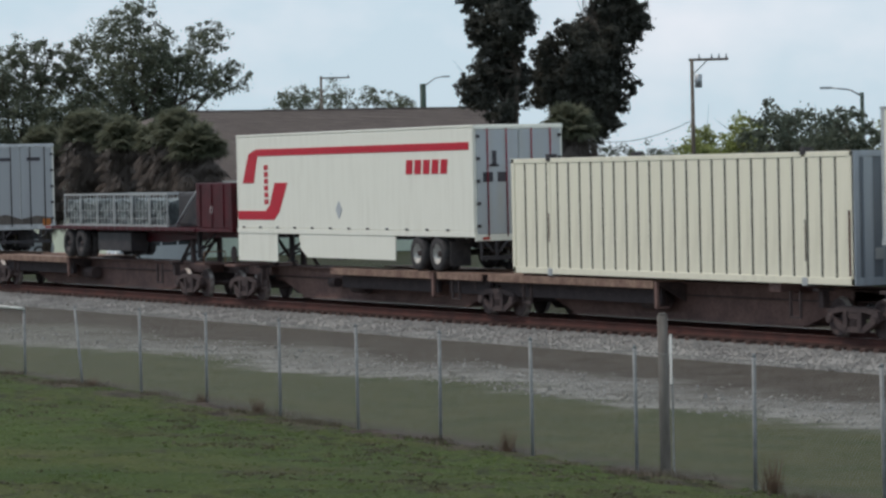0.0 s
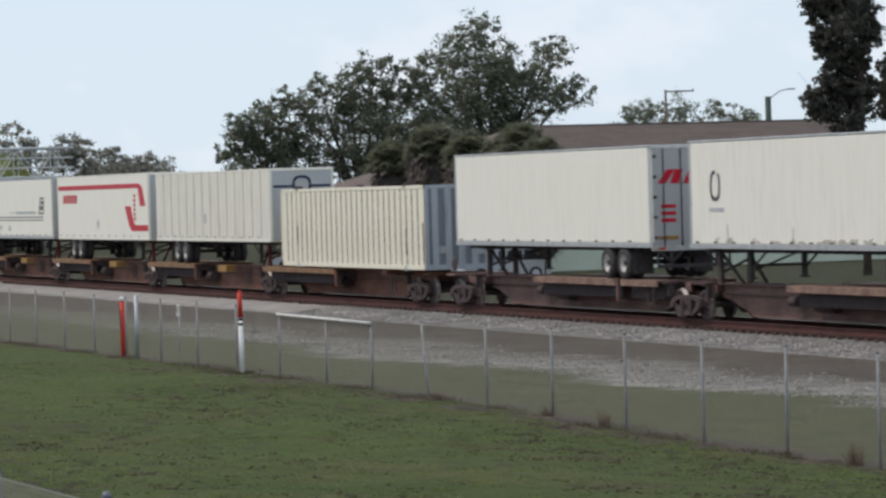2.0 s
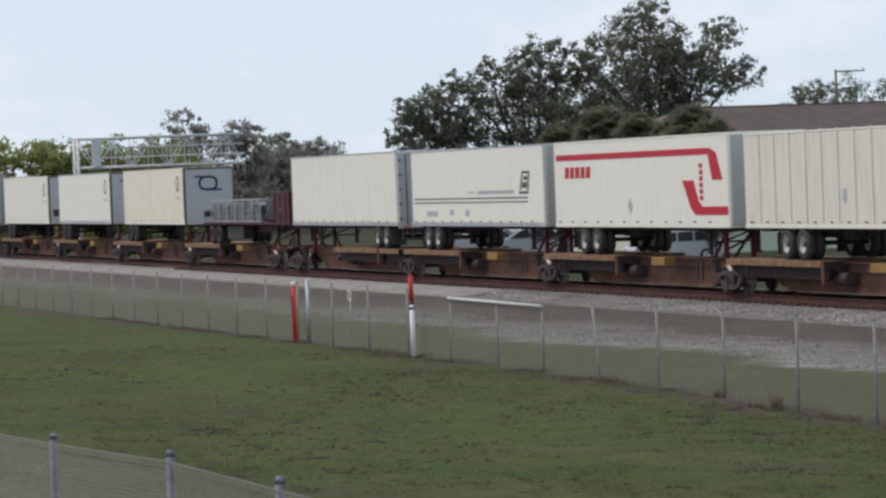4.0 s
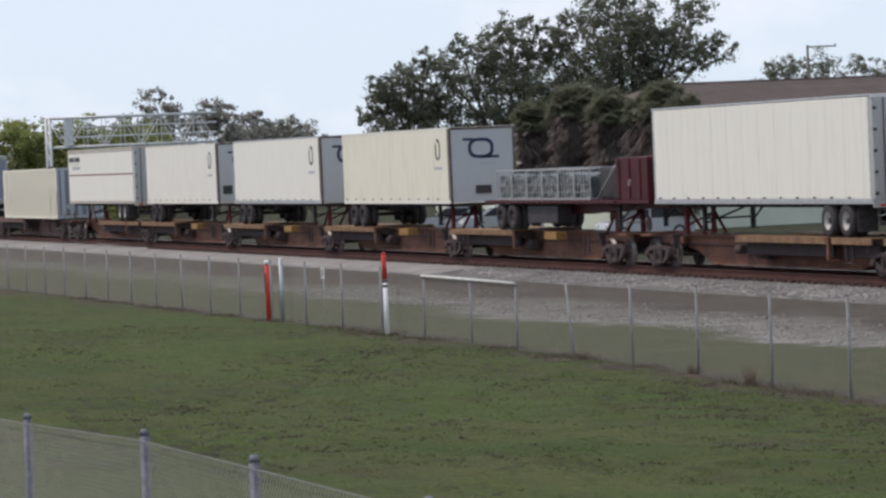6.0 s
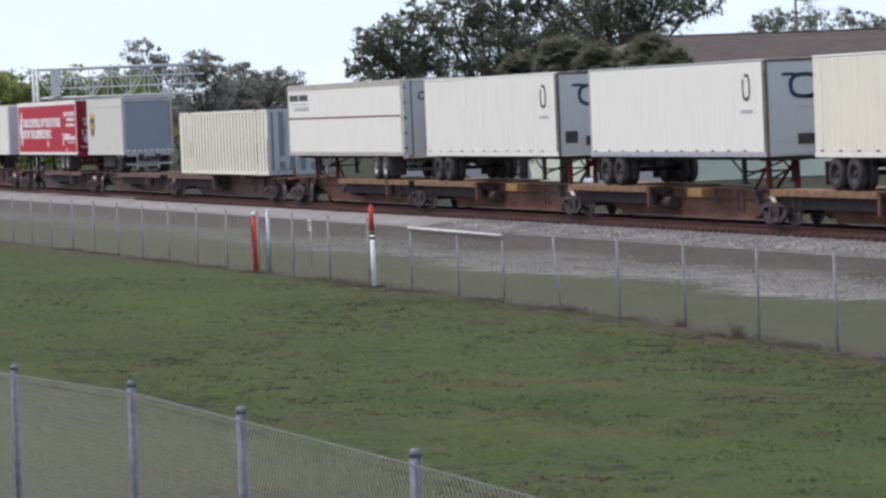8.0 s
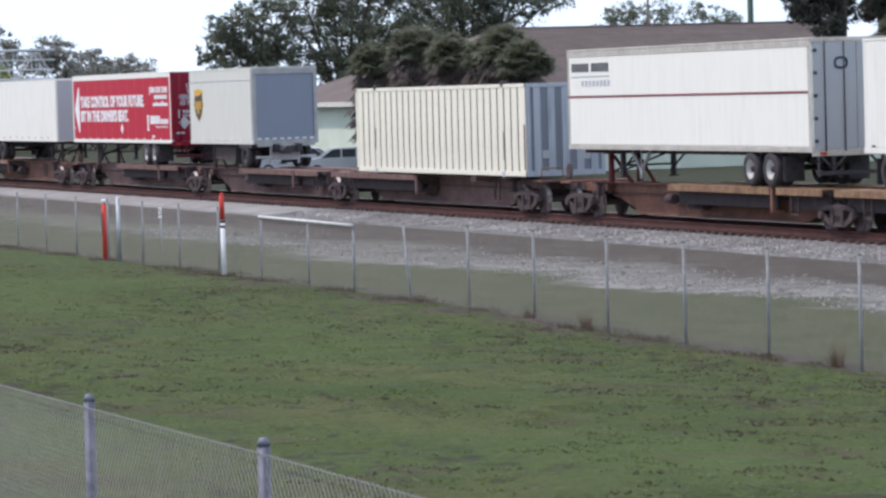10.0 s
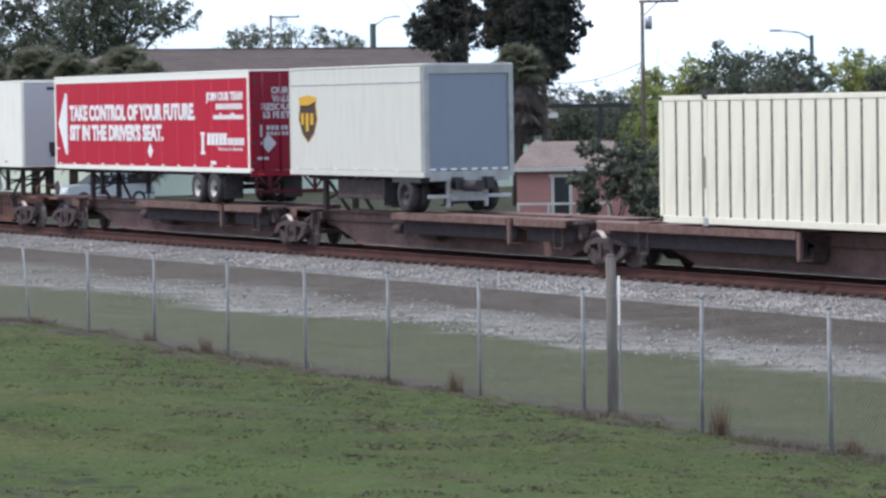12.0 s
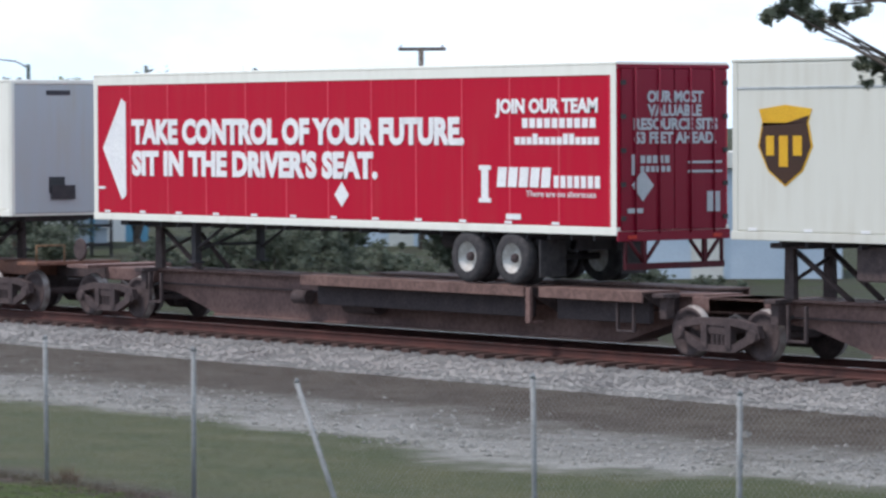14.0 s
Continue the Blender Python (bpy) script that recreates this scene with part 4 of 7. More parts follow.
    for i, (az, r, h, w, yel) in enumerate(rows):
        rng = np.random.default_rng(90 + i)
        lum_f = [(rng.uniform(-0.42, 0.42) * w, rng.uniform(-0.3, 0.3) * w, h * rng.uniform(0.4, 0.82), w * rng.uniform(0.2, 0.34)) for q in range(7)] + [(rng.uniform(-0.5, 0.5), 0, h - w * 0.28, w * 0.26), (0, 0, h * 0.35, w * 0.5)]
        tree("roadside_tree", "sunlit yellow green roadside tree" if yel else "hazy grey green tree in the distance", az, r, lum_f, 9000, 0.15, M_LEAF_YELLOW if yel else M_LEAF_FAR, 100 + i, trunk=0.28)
    rows = ((59.7, 150, 6.2, 3.4, 1), (59.0, 120, 6.4, 3.8, 0), (58.0, 114, 6.0, 3.6, 0), (56.1, 114, 6.0, 3.8, 3), (55.2, 118, 6.1, 3.6, 3), (54.2, 130, 6.4, 2.4, 0), (58.5, 128, 6.4, 3.8, 0), (53.1, 108, 3.6, 2.4, 2), (51.0, 104, 2.9, 1.4, 0), (60.25, 190, 6.4, 3.2, 1), (59.85, 175, 5.6, 3.0, 1), (61.5, 222, 5.2, 4.6, 0), (60.95, 226, 5.0, 4.6, 0), (60.4, 228, 5.3, 4.6, 0), (59.8, 228, 5.0, 4.6, 0), (62.05, 224, 4.8, 4.0, 0), (57.2, 160, 6.6, 3.6, 1), (49.6, 130, 4.2, 2.6, 2))
    for i, (az, r, h, w, c) in enumerate(rows):
        rng = np.random.default_rng(190 + i)
        lum_f = [(rng.uniform(-0.42, 0.42) * w, rng.uniform(-0.3, 0.3) * w, h * rng.uniform(0.58 if c == 3 else 0.35, 0.82), w * rng.uniform(0.2, 0.33)) for q in range(8)] + [(rng.uniform(-0.3, 0.3), 0, h - w * 0.25, w * 0.24), (0, 0, h * (0.62 if c == 3 else 0.3), w * (0.36 if c == 3 else 0.5))]
        tree("shrubby_tree", ("dense green shrubby tree beside the tracks", "pale yellow green tree beyond the tracks", "olive green bushy tree beside a shed", "green tree with a high crown over the sheds")[c], az, r, lum_f, 13000, 0.085, (M_LEAF_MID, M_LEAF_YELLOW, M_LEAF_MID, M_LEAF_MID)[c], 200 + i, trunk=0.18, fork=0.35)
    for i, (az, r, h, w) in enumerate(((60.95, 104, 4.0, 2.6), (60.35, 104, 3.4, 2.4), (61.45, 103.5, 2.9, 1.3), (49.0, 76, 1.6, 2.4), (52.6, 84, 1.9, 2.8), (54.0, 88, 2.2, 3.0), (55.6, 92, 1.8, 2.6), (47.0, 78, 1.2, 2.0), (58.0, 98, 1.7, 3.0))):
        rng = np.random.default_rng(390 + i)
        lum_f = [(rng.uniform(-0.5, 0.5) * w, rng.uniform(-0.3, 0.3) * w, h * rng.uniform(0.3, 0.75), w * rng.uniform(0.14, 0.24)) for q in range(7)]
        tree("scrub_bush", "low dark scrub bush beyond the tracks", az, r, lum_f, 4500, 0.07, M_LEAF_MID, 400 + i, trunk=0.06, fork=0.3)
    # a nearer tree whose boughs hang into the view
    lum_n = [(-4.72, 0, 5.5, 0.24), (-4.4, 0.2, 5.42, 0.26), (-4.05, 0, 5.5, 0.22), (-4.5, 0, 5.8, 0.3), (-3.78, 0, 4.92, 0.19), (-3.55, 0, 4.9, 0.22), (-3.2, 0, 5.0, 0.3), (-2.6, 0, 5.3, 0.6), (-3.4, 0, 6.4, 0.6), (-2.0, 0, 6.2, 0.9), (0, 0, 6.6, 1.1), (1.4, 0, 5.6, 0.9)]
    tree("street_oak", "young oak with dark leafy boughs hanging over the fence", 38.2, 35, lum_n, 24000, 0.055, M_LEAF_OAK, 301, trunk=0.13, fork=0.88)


# ---------------------------------------------------------------- buildings and street furniture
def build_building():
    b = thing("school_building", "long pale green stucco building with teal stripe and brown roof", "building", pose(0, 0, 0))
    x0, y0, y1, eave, ridge, back = -165.0, 64.0, 87.2, 3.24, 7.02, -203.0
    part("wall", boxes((back, x0, y0, y1, -0.5, eave - 0.1)), M_WALLG, b)
    part("stripe", boxes((x0, x0 + 0.03, y0, y1, 1.08, 1.36)), M_TEAL, b, "teal painted stripe")
    part("fascia", boxes((x0 + 0.60, x0 + 0.66, y0 - 0.6, y1 + 0.6, eave - 0.12, eave + 0.14)), M_TRIM, b)
    part("side_fascia", boxes((back - 0.6, x0 + 0.60, y0 - 0.66, y0 - 0.6, eave - 0.12, eave + 0.14)), M_TRIM, b)
    # roof hipped at one end, with a raking gable at the other
    bm = bmesh.new()
    low = [bm.verts.new((x, y, eave)) for x, y in ((x0 + 0.6, y0 - 0.6), (x0 + 0.6, y1 + 0.6), (back - 0.6, y1 + 0.6), (back - 0.6, y0 - 0.6))]
    rim = [bm.verts.new((v.co.x, v.co.y, eave + 0.15)) for v in low]
    top = [bm.verts.new((-184, y0 + 7.2, ridge + 0.15)), bm.verts.new((-184, y1 + 3.0, ridge + 0.15))]
    bm.faces.new(low[::-1])
    for i in range(4):
        bm.faces.new((low[i], low[(i + 1) % 4], rim[(i + 1) % 4], rim[i]))
    for f in ((rim[0], rim[1], top[1], top[0]), (rim[1], rim[2], top[1]), (rim[2], rim[3], top[0], top[1]), (rim[3], rim[0], top[0])):
        bm.faces.new(f)
    bmesh.ops.recalc_face_normals(bm, faces=bm.faces)
    part("roof", bm, M_ROOF, b)
    part("ridge_cap", boxes((-184.2, -183.8, y0 + 7.0, y1 + 3.0, ridge + 0.13, ridge + 0.2)), M_ROOF, b)
    # courses of shingles
    n = 44
    for k in range(1, n):
        q = k / n
        x, z, ya = x0 + 0.6 + (-184 - x0 - 0.6) * q, eave + 0.15 + (ridge - eave) * q, y0 - 0.6 + 7.8 * q
        part("shingle_course", boxes((x - 0.05, x + 0.03, ya + 0.1, y1 + 0.6 + 2.4 * q, z - 0.03, z + 0.022)), M_ROOF, b)
    part("soffit", boxes((x0, x0 + 0.60, y0 - 0.5, y1 + 0.5, eave - 0.1, eave - 0.06)), M_TRIM, b)
    c = thing("walkway_canopy", "low flat roofed canopy with a dark edge", "canopy", pose(*polar(61.2, 205), 0, 0, 61.2))
    part("roof", boxes((-3.6, 3.6, -2, 2, 4.0, 4.22)), M_BLACK, c)
    for q in (-3.2, 0, 3.2):
        part("column", boxes((q - 0.1, q + 0.1, -1.9, -1.7, 0, 4.0)), M_BLACK, c)
    # low buildings beyond the tracks
    for az, r, w, h, mt, lab in ((47.0, 100, 7.5, 3.1, M_BLUEWALL, "pale blue painted warehouse with a low roof"), (51.9, 128, 4.2, 3.3, M_BLUEWALL, "pale blue block shed"), (56.5, 135, 2.6, 2.7, M_CYAN, "bright blue painted hut"), (57.25, 128, 1.6, 3.9, M_TRIM, "narrow white gabled shed")):
        x, y, z = polar(az, r)
        s = thing("shed", lab, "shed", pose(x, y, z, 0, 0, az))
        part("wall", boxes((-w / 2, w / 2, 0, 5, -0.3, h)), mt, s)
        part("roof", plates([(-w / 2 - 0.3, h), (w / 2 + 0.3, h), (w / 2 + 0.3, h + 0.12), (0, h + 0.5), (-w / 2 - 0.3, h + 0.12)], y0=-0.3, y1=5.3), M_TRIM, s)
        part("door", boxes((-0.45, 0.45, -0.05, 0.0, 0, 2.05), bevel=0.01), M_DECALWHITE if mt is M_CYAN else M_TRIM, s)
    # parked cars before the long building
    for az, r, turn in ((69.15, 163, 20), (71.45, 186, 8), (72.15, 190, -12)):
        x, y, z = polar(az, r)
        c = thing("parked_car", "silver hatchback parked beyond the tracks", "car", pose(x, y, z, 0, 0, az + turn), "parked cars")
        body = part("body", plates([(-2.1, 0.25), (-2.15, 0.55), (-2.05, 0.85), (-1.2, 0.95), (1.7, 0.98), (2.0, 0.92), (2.1, 0.5), (2.05, 0.25)], y0=-0.87, y1=0.87), M_CARPAINT, c)
        for pts in ([(-1.1, 0.96), (-0.5, 1.37), (-0.1, 1.38), (-0.1, 0.96)], [(0.0, 0.96), (0.0, 1.38), (0.7, 1.39), (0.7, 0.96)], [(0.8, 0.96), (0.8, 1.39), (1.1, 1.38), (1.7, 0.97)]):
            part("window", plates(pts, y0=-0.76, y1=0.76), M_GLASSGREY, c, "dark tinted window")
        part("roof", plates([(-0.55, 1.36), (-0.4, 1.43), (1.0, 1.46), (1.2, 1.38)], y0=-0.74, y1=0.74), M_CARPAINT, c)
        for q in (-0.05, 0.75):
            part("pillar", plates([(q - 0.04, 0.95), (q + 0.04, 0.95), (q + 0.04, 1.4), (q - 0.04, 1.4)], y0=-0.775, y1=0.775), M_CARPAINT, c)
        for q in (-1.35, 1.3):
            for s in (-0.9, 0.7):
                w = part("wheel", tubes(((q, s, 0.31), (q, s + 0.2, 0.31), 0.31), n=16), M_RUBBER, c)
                part("rim", tubes(((q, s - 0.01, 0.31), (q, s + 0.21, 0.31), 0.19), n=12), M_ALU, w)
        for s in (-0.75, 0.5):
            part("headlight", boxes((-2.17, -2.0, s, s + 0.25, 0.6, 0.75), bevel=0.02), M_DECALWHITE, body)
    # a small pink house with a railed porch
    x, y, z = polar(61.9, 108)
    s = thing("small_house", "small salmon pink house with a tan roof and white window", "house", pose(x, y, z, 0, 0, 61.9))
    e, top = 1.93 - z, 2.72 - z
    part("wall", boxes((-1.25, 2.2, 0, 3.0, -0.3, e)), M_PINK, s)
    bm = bmesh.new()
    a = [bm.verts.new(q) for q in ((-1.4, -0.25, e), (2.35, -0.25, e), (2.35, 3.25, e), (-1.4, 3.25, e))]
    r = [bm.verts.new(q) for q in ((-0.75, 1.5, top), (1.7, 1.5, top))]
    for q in ((a[0], a[1], r[1], r[0]), (a[1], a[2], r[1]), (a[2], a[3], r[0], r[1]), (a[3], a[0], r[0]), tuple(a[::-1])):
        bm.faces.new(q)
    part("roof", bm, M_TANROOF, s)
    part("fascia", boxes((-1.4, 2.35, -0.28, -0.25, e - 0.09, e + 0.01)), M_TRIM, s)
    w = part("window", boxes((-0.22, -0.12, -0.06, 0, 0.2, e - 0.28), (0.32, 0.42, -0.06, 0, 0.2, e - 0.28), (-0.28, 0.48, -0.07, 0, e - 0.28, e - 0.17), bevel=0.008), M_TRIM, s, "white window frame")
    part("pane", boxes((-0.12, 0.32, -0.03, -0.005, 0.2, e - 0.28)), M_GLASSGREY, w)
    rail = part("porch_rail", boxes((-1.25, 1.6, -0.95, -0.9, 1.24, 1.31), bevel=0.008), M_TRIM, s, "white porch rail")
    for q in (-1.2, -0.3, 0.6, 1.5):
        part("baluster", boxes((q - 0.035, q + 0.035, -0.95, -0.9, 0, 1.24)), M_TRIM, rail)
    x, y, z = polar(56.85, 120)
    p = thing("pallet_rack", "dark steel rack with pale boxes behind the tracks", "rack", pose(x, y, z, 0, 0, 56.85))
    for q in (-0.65, 0.0, 0.65):
        part("upright", boxes((q - 0.05, q + 0.05, -0.4, 0.4, 0, 1.75)), M_BLACK, p)
    for q in (0.35, 0.98, 1.6):
        part("shelf", boxes((-0.7, 0.7, -0.45, 0.45, q, q + 0.09)), M_BLACK, p)
    for q, zz in ((-0.33, 0.44), (0.3, 0.44), (-0.3, 1.07), (0.33, 1.07)):
        part("box", boxes((q - 0.22, q + 0.22, -0.3, 0.3, zz, zz + 0.5), bevel=0.02), M_BLUEWALL, p)


def build_poles():
    def pole(az, r, h):
        x, y, z = polar(az, r)
        return pose(x, y, z, 0, 0, az), h - z

    m, h = pole(60.52, 172, 8.75)
    u = thing("utility_pole", "wooden utility pole with a crossarm and a grey transformer", "utility pole", m)
    part("mast", tubes(((0, 0, -0.2), (0, 0, h), 0.12, 0.08), n=10), M_POLE, u)
    part("crossarm", boxes((-0.15, 1.75, -0.06, 0.06, h - 0.12, h), bevel=0.01), M_POLE, u)
    for q in (0.35, 0.95, 1.3, 1.65):
        part("insulator", tubes(((q, 0, h), (q, 0, h + 0.22), 0.05, 0.03)), M_GALV, u)
    part("transformer", tubes(((0.3, 0, h - 1.4), (0.3, 0, h - 0.75), 0.17), n=12), M_GALV, u, "grey transformer can")
    part("brace", tubes(((0.05, 0, h - 0.75), (0.75, 0, h - 0.1), 0.025)), M_POLE, u)
    m, h = pole(66.46, 300, 11.6)
    u = thing("utility_pole", "distant wooden utility pole with one crossarm", "utility pole", m)
    part("mast", tubes(((0, 0, -0.2), (0, 0, h), 0.14, 0.1), n=8), M_POLE, u)
    part("crossarm", boxes((0, 2.4, -0.06, 0.06, h - 0.22, h - 0.1)), M_POLE, u)
    part("insulator", tubes(((2.3, 0, h - 0.1), (2.3, 0, h + 0.1), 0.05)), M_GALV, u)
    m, h = pole(51.57, 125, 6.65)
    u = thing("utility_pole", "wooden utility pole with a wide crossarm", "utility pole", m)
    part("mast", tubes(((0, 0, -0.2), (0, 0, h), 0.13, 0.09), n=10), M_POLE, u)
    part("crossarm", boxes((-0.8, 0.88, -0.06, 0.06, h - 0.12, h), bevel=0.01), M_POLE, u)
    for q in (-0.7, 0.75):
        part("insulator", tubes(((q, 0, h), (q, 0, h + 0.1), 0.04, 0.03)), M_GALV, u)
    m, h = pole(57.83, 150, 6.55)
    u = thing("street_lamp", "grey street lamp with a curved arm", "street lamp", m)
    part("mast", tubes(((0, 0, -0.2), (0, 0, h), 0.1, 0.08), n=10), M_GREENPOLE, u)
    part("arm", tubes(((0, 0, h - 0.15), (-0.5, 0, h + 0.12), 0.04), ((-0.5, 0, h + 0.12), (-1.3, 0, h + 0.22), 0.035)), M_GALV, u)
    part("lamp_head", boxes((-1.75, -1.25, -0.1, 0.1, h + 0.17, h + 0.27), bevel=0.03), M_GALV, u)
    m, h = pole(64.83, 262, 9.9)
    u = thing("street_lamp", "thick dark green street lamp with a curved arm beyond the roof", "street lamp", m)
    part("mast", tubes(((0, 0, -0.2), (0, 0, h), 0.25, 0.22), n=12), M_GREENPOLE, u)
    part("arm", tubes(((0.2, 0, h - 0.1), (0.9, 0, h + 0.4), 0.05), ((0.9, 0, h + 0.4), (1.5, 0, h + 0.5), 0.045)), M_GALV, u)
    part("lamp_head", boxes((1.4, 2.0, -0.12, 0.12, h + 0.44, h + 0.56), bevel=0.03), M_GALV, u)
    # overhead wires
    wires = thing("overhead_wire", "thin black service wire sagging from the utility pole", "wire", pose(0, 0, 0))
    a, b = Vector(polar(60.52, 172, 5.8)), Vector(polar(62.6, 235, 6.0))
    bm = bmesh.new()
    pts = [a.lerp(b, k / 12) - Vector((0, 0, 4 * 0.9 * (k / 12) * (1 - k / 12))) for k in range(13)]
    for c, d in zip(pts, pts[1:]):
        tube(bm, c, d, 0.02, n=4, caps=False)
    part("wire", bm, M_BLACK, wires)
    # signal bridge over the crossing road
    pale = mat("pale_gantry_steel", (0.58, 0.60, 0.61), (0.45, 0.47, 0.48), rough=0.5, metal=0.2, scale=4, bump=0.02)
    g = thing("sign_gantry", "galvanised lattice truss gantry on a tower leg", "gantry", pose(-235, 47.4, 0))
    L, z0, z1 = 11.4, 5.4, 7.35
    for yy, zz in ((0, z0), (0, z1), (1.3, z0), (1.3, z1)):
        part("chord", tubes(((-yy, 0, zz), (-yy, L, zz), 0.11), n=6), pale, g)
    for k in range(9):
        y = L * k / 9
        y2 = L * (k + 1) / 9
        for xx in (0, -1.3):
            part("diagonal", tubes(((xx, y, z0 if k % 2 else z1), (xx, y2, z1 if k % 2 else z0), 0.035), n=5), pale, g)
            part("strut", tubes(((xx, y, z0), (xx, y, z1), 0.03), n=5), pale, g)
    for zz in (6.05, 6.7):
        part("catwalk_rail", tubes(((0.1, 0.6, zz), (0.1, L, zz), 0.05), n=5), pale, g)
    for xx in (0, -1.3):
        part("leg", tubes(((xx, 0, -0.5), (xx, 0, z1), 0.1), n=8), pale, g)
    for k in range(6):
        part("leg_brace", tubes(((0, 0, 0.2 + k), (-1.3, 0, 1.2 + k), 0.035), n=5), pale, g)
    part("cabinet", boxes((0.05, 0.3, 0.9, 1.5, z0 + 0.1, z1 - 0.1), bevel=0.02), pale, g)

# ---------------------------------------------------------------- the train
V, ACC, T0 = 24.045, 0.0225, 7.0
MOVERS = []
TYRE = turned([(0.27, -0.01), (0.38, -0.02), (0.44, 0.0), (0.465, 0.04), (0.465, 0.2), (0.44, 0.24), (0.38, 0.26), (0.3, 0.25)], n=24, caps=False)
TYRE = mesh_of(TYRE, "tyre")
RIM = mesh_of(turned([(0.03, 0.10), (0.09, 0.10), (0.11, 0.14), (0.19, 0.15), (0.24, 0.07), (0.275, 0.01), (0.285, 0.01), (0.285, 0.22)], n=20), "rim")
RIM_DARK = RIM.copy()
BEAM = mesh_of(boxes((0, 0.06, 0.1, 2.49, -0.1, 0)), "floor_beam")
HUB = mesh_of(turned([(0.02, 0.03), (0.075, 0.035), (0.085, 0.06), (0.085, 0.14)], n=12), "hub")
RAILWHEEL = mesh_of(turned([(0.06, -0.03), (0.12, -0.03), (0.15, 0.02), (0.33, 0.03), (0.36, -0.01), (0.42, -0.005), (0.42, 0.08), (0.45, 0.095), (0.45, 0.125), (0.36, 0.13), (0.1, 0.13)], n=24), "wheel")
RAILWHEEL.materials.append(M_TRUCK)
RAILWHEEL.materials.append(M_WHEELSTEEL)
for poly in RAILWHEEL.polygons:
    if min(Vector((RAILWHEEL.vertices[i].co.x, RAILWHEEL.vertices[i].co.z)).length for i in poly.vertices) > 0.41:
        poly.material_index = 1


def mover(name, label, category, u, z, group=""):
    t = thing(name, label, category, pose(u, D, z), group)
    MOVERS.append((t, u, z))
    return t


def end_mesh(bm, L):
    """Turns decals made for the side onto the end face that looks forward."""
    me = bm if isinstance(bm, bpy.types.Mesh) else mesh_of(bm, "decal")
    me.transform(Matrix.Translation((L, 0, 0)) @ Matrix.Rotation(radians(90), 4, "Z"))
    return me


def ring(cx, cz, rx, rz, w, cut=()):
    """One rounded ring outline with a hairline gap, wider where cut is given."""
    n = 24
    a0, a1 = (0.001, 6.282) if not cut else (6.28319 * (max(cut) + 1) / 20, 6.28319 * (1 + min(cut) / 20))
    sq = lambda c: math.copysign(abs(c) ** 0.75, c)
    p = lambda q, k: (cx + (rx - k) * sq(math.cos(q)), cz + (rz - k) * sq(math.sin(q)))
    qs = [a0 + (a1 - a0) * i / n for i in range(n + 1)]
    return [[p(q, 0) for q in qs] + [p(q, w) for q in reversed(qs)]]


def trailer_wheel(parent, x, y, flip=False, rim=None, name="wheel"):
    w = part(name, TYRE, M_RUBBER, parent)
    w.matrix_basis = pose(x, y, 0.465, 0, 0, 180 if flip else 0)
    part("rim", RIM_DARK if rim else RIM, rim or M_RIM, w)
    part("hub", HUB, M_TRUCK, w)
    return w


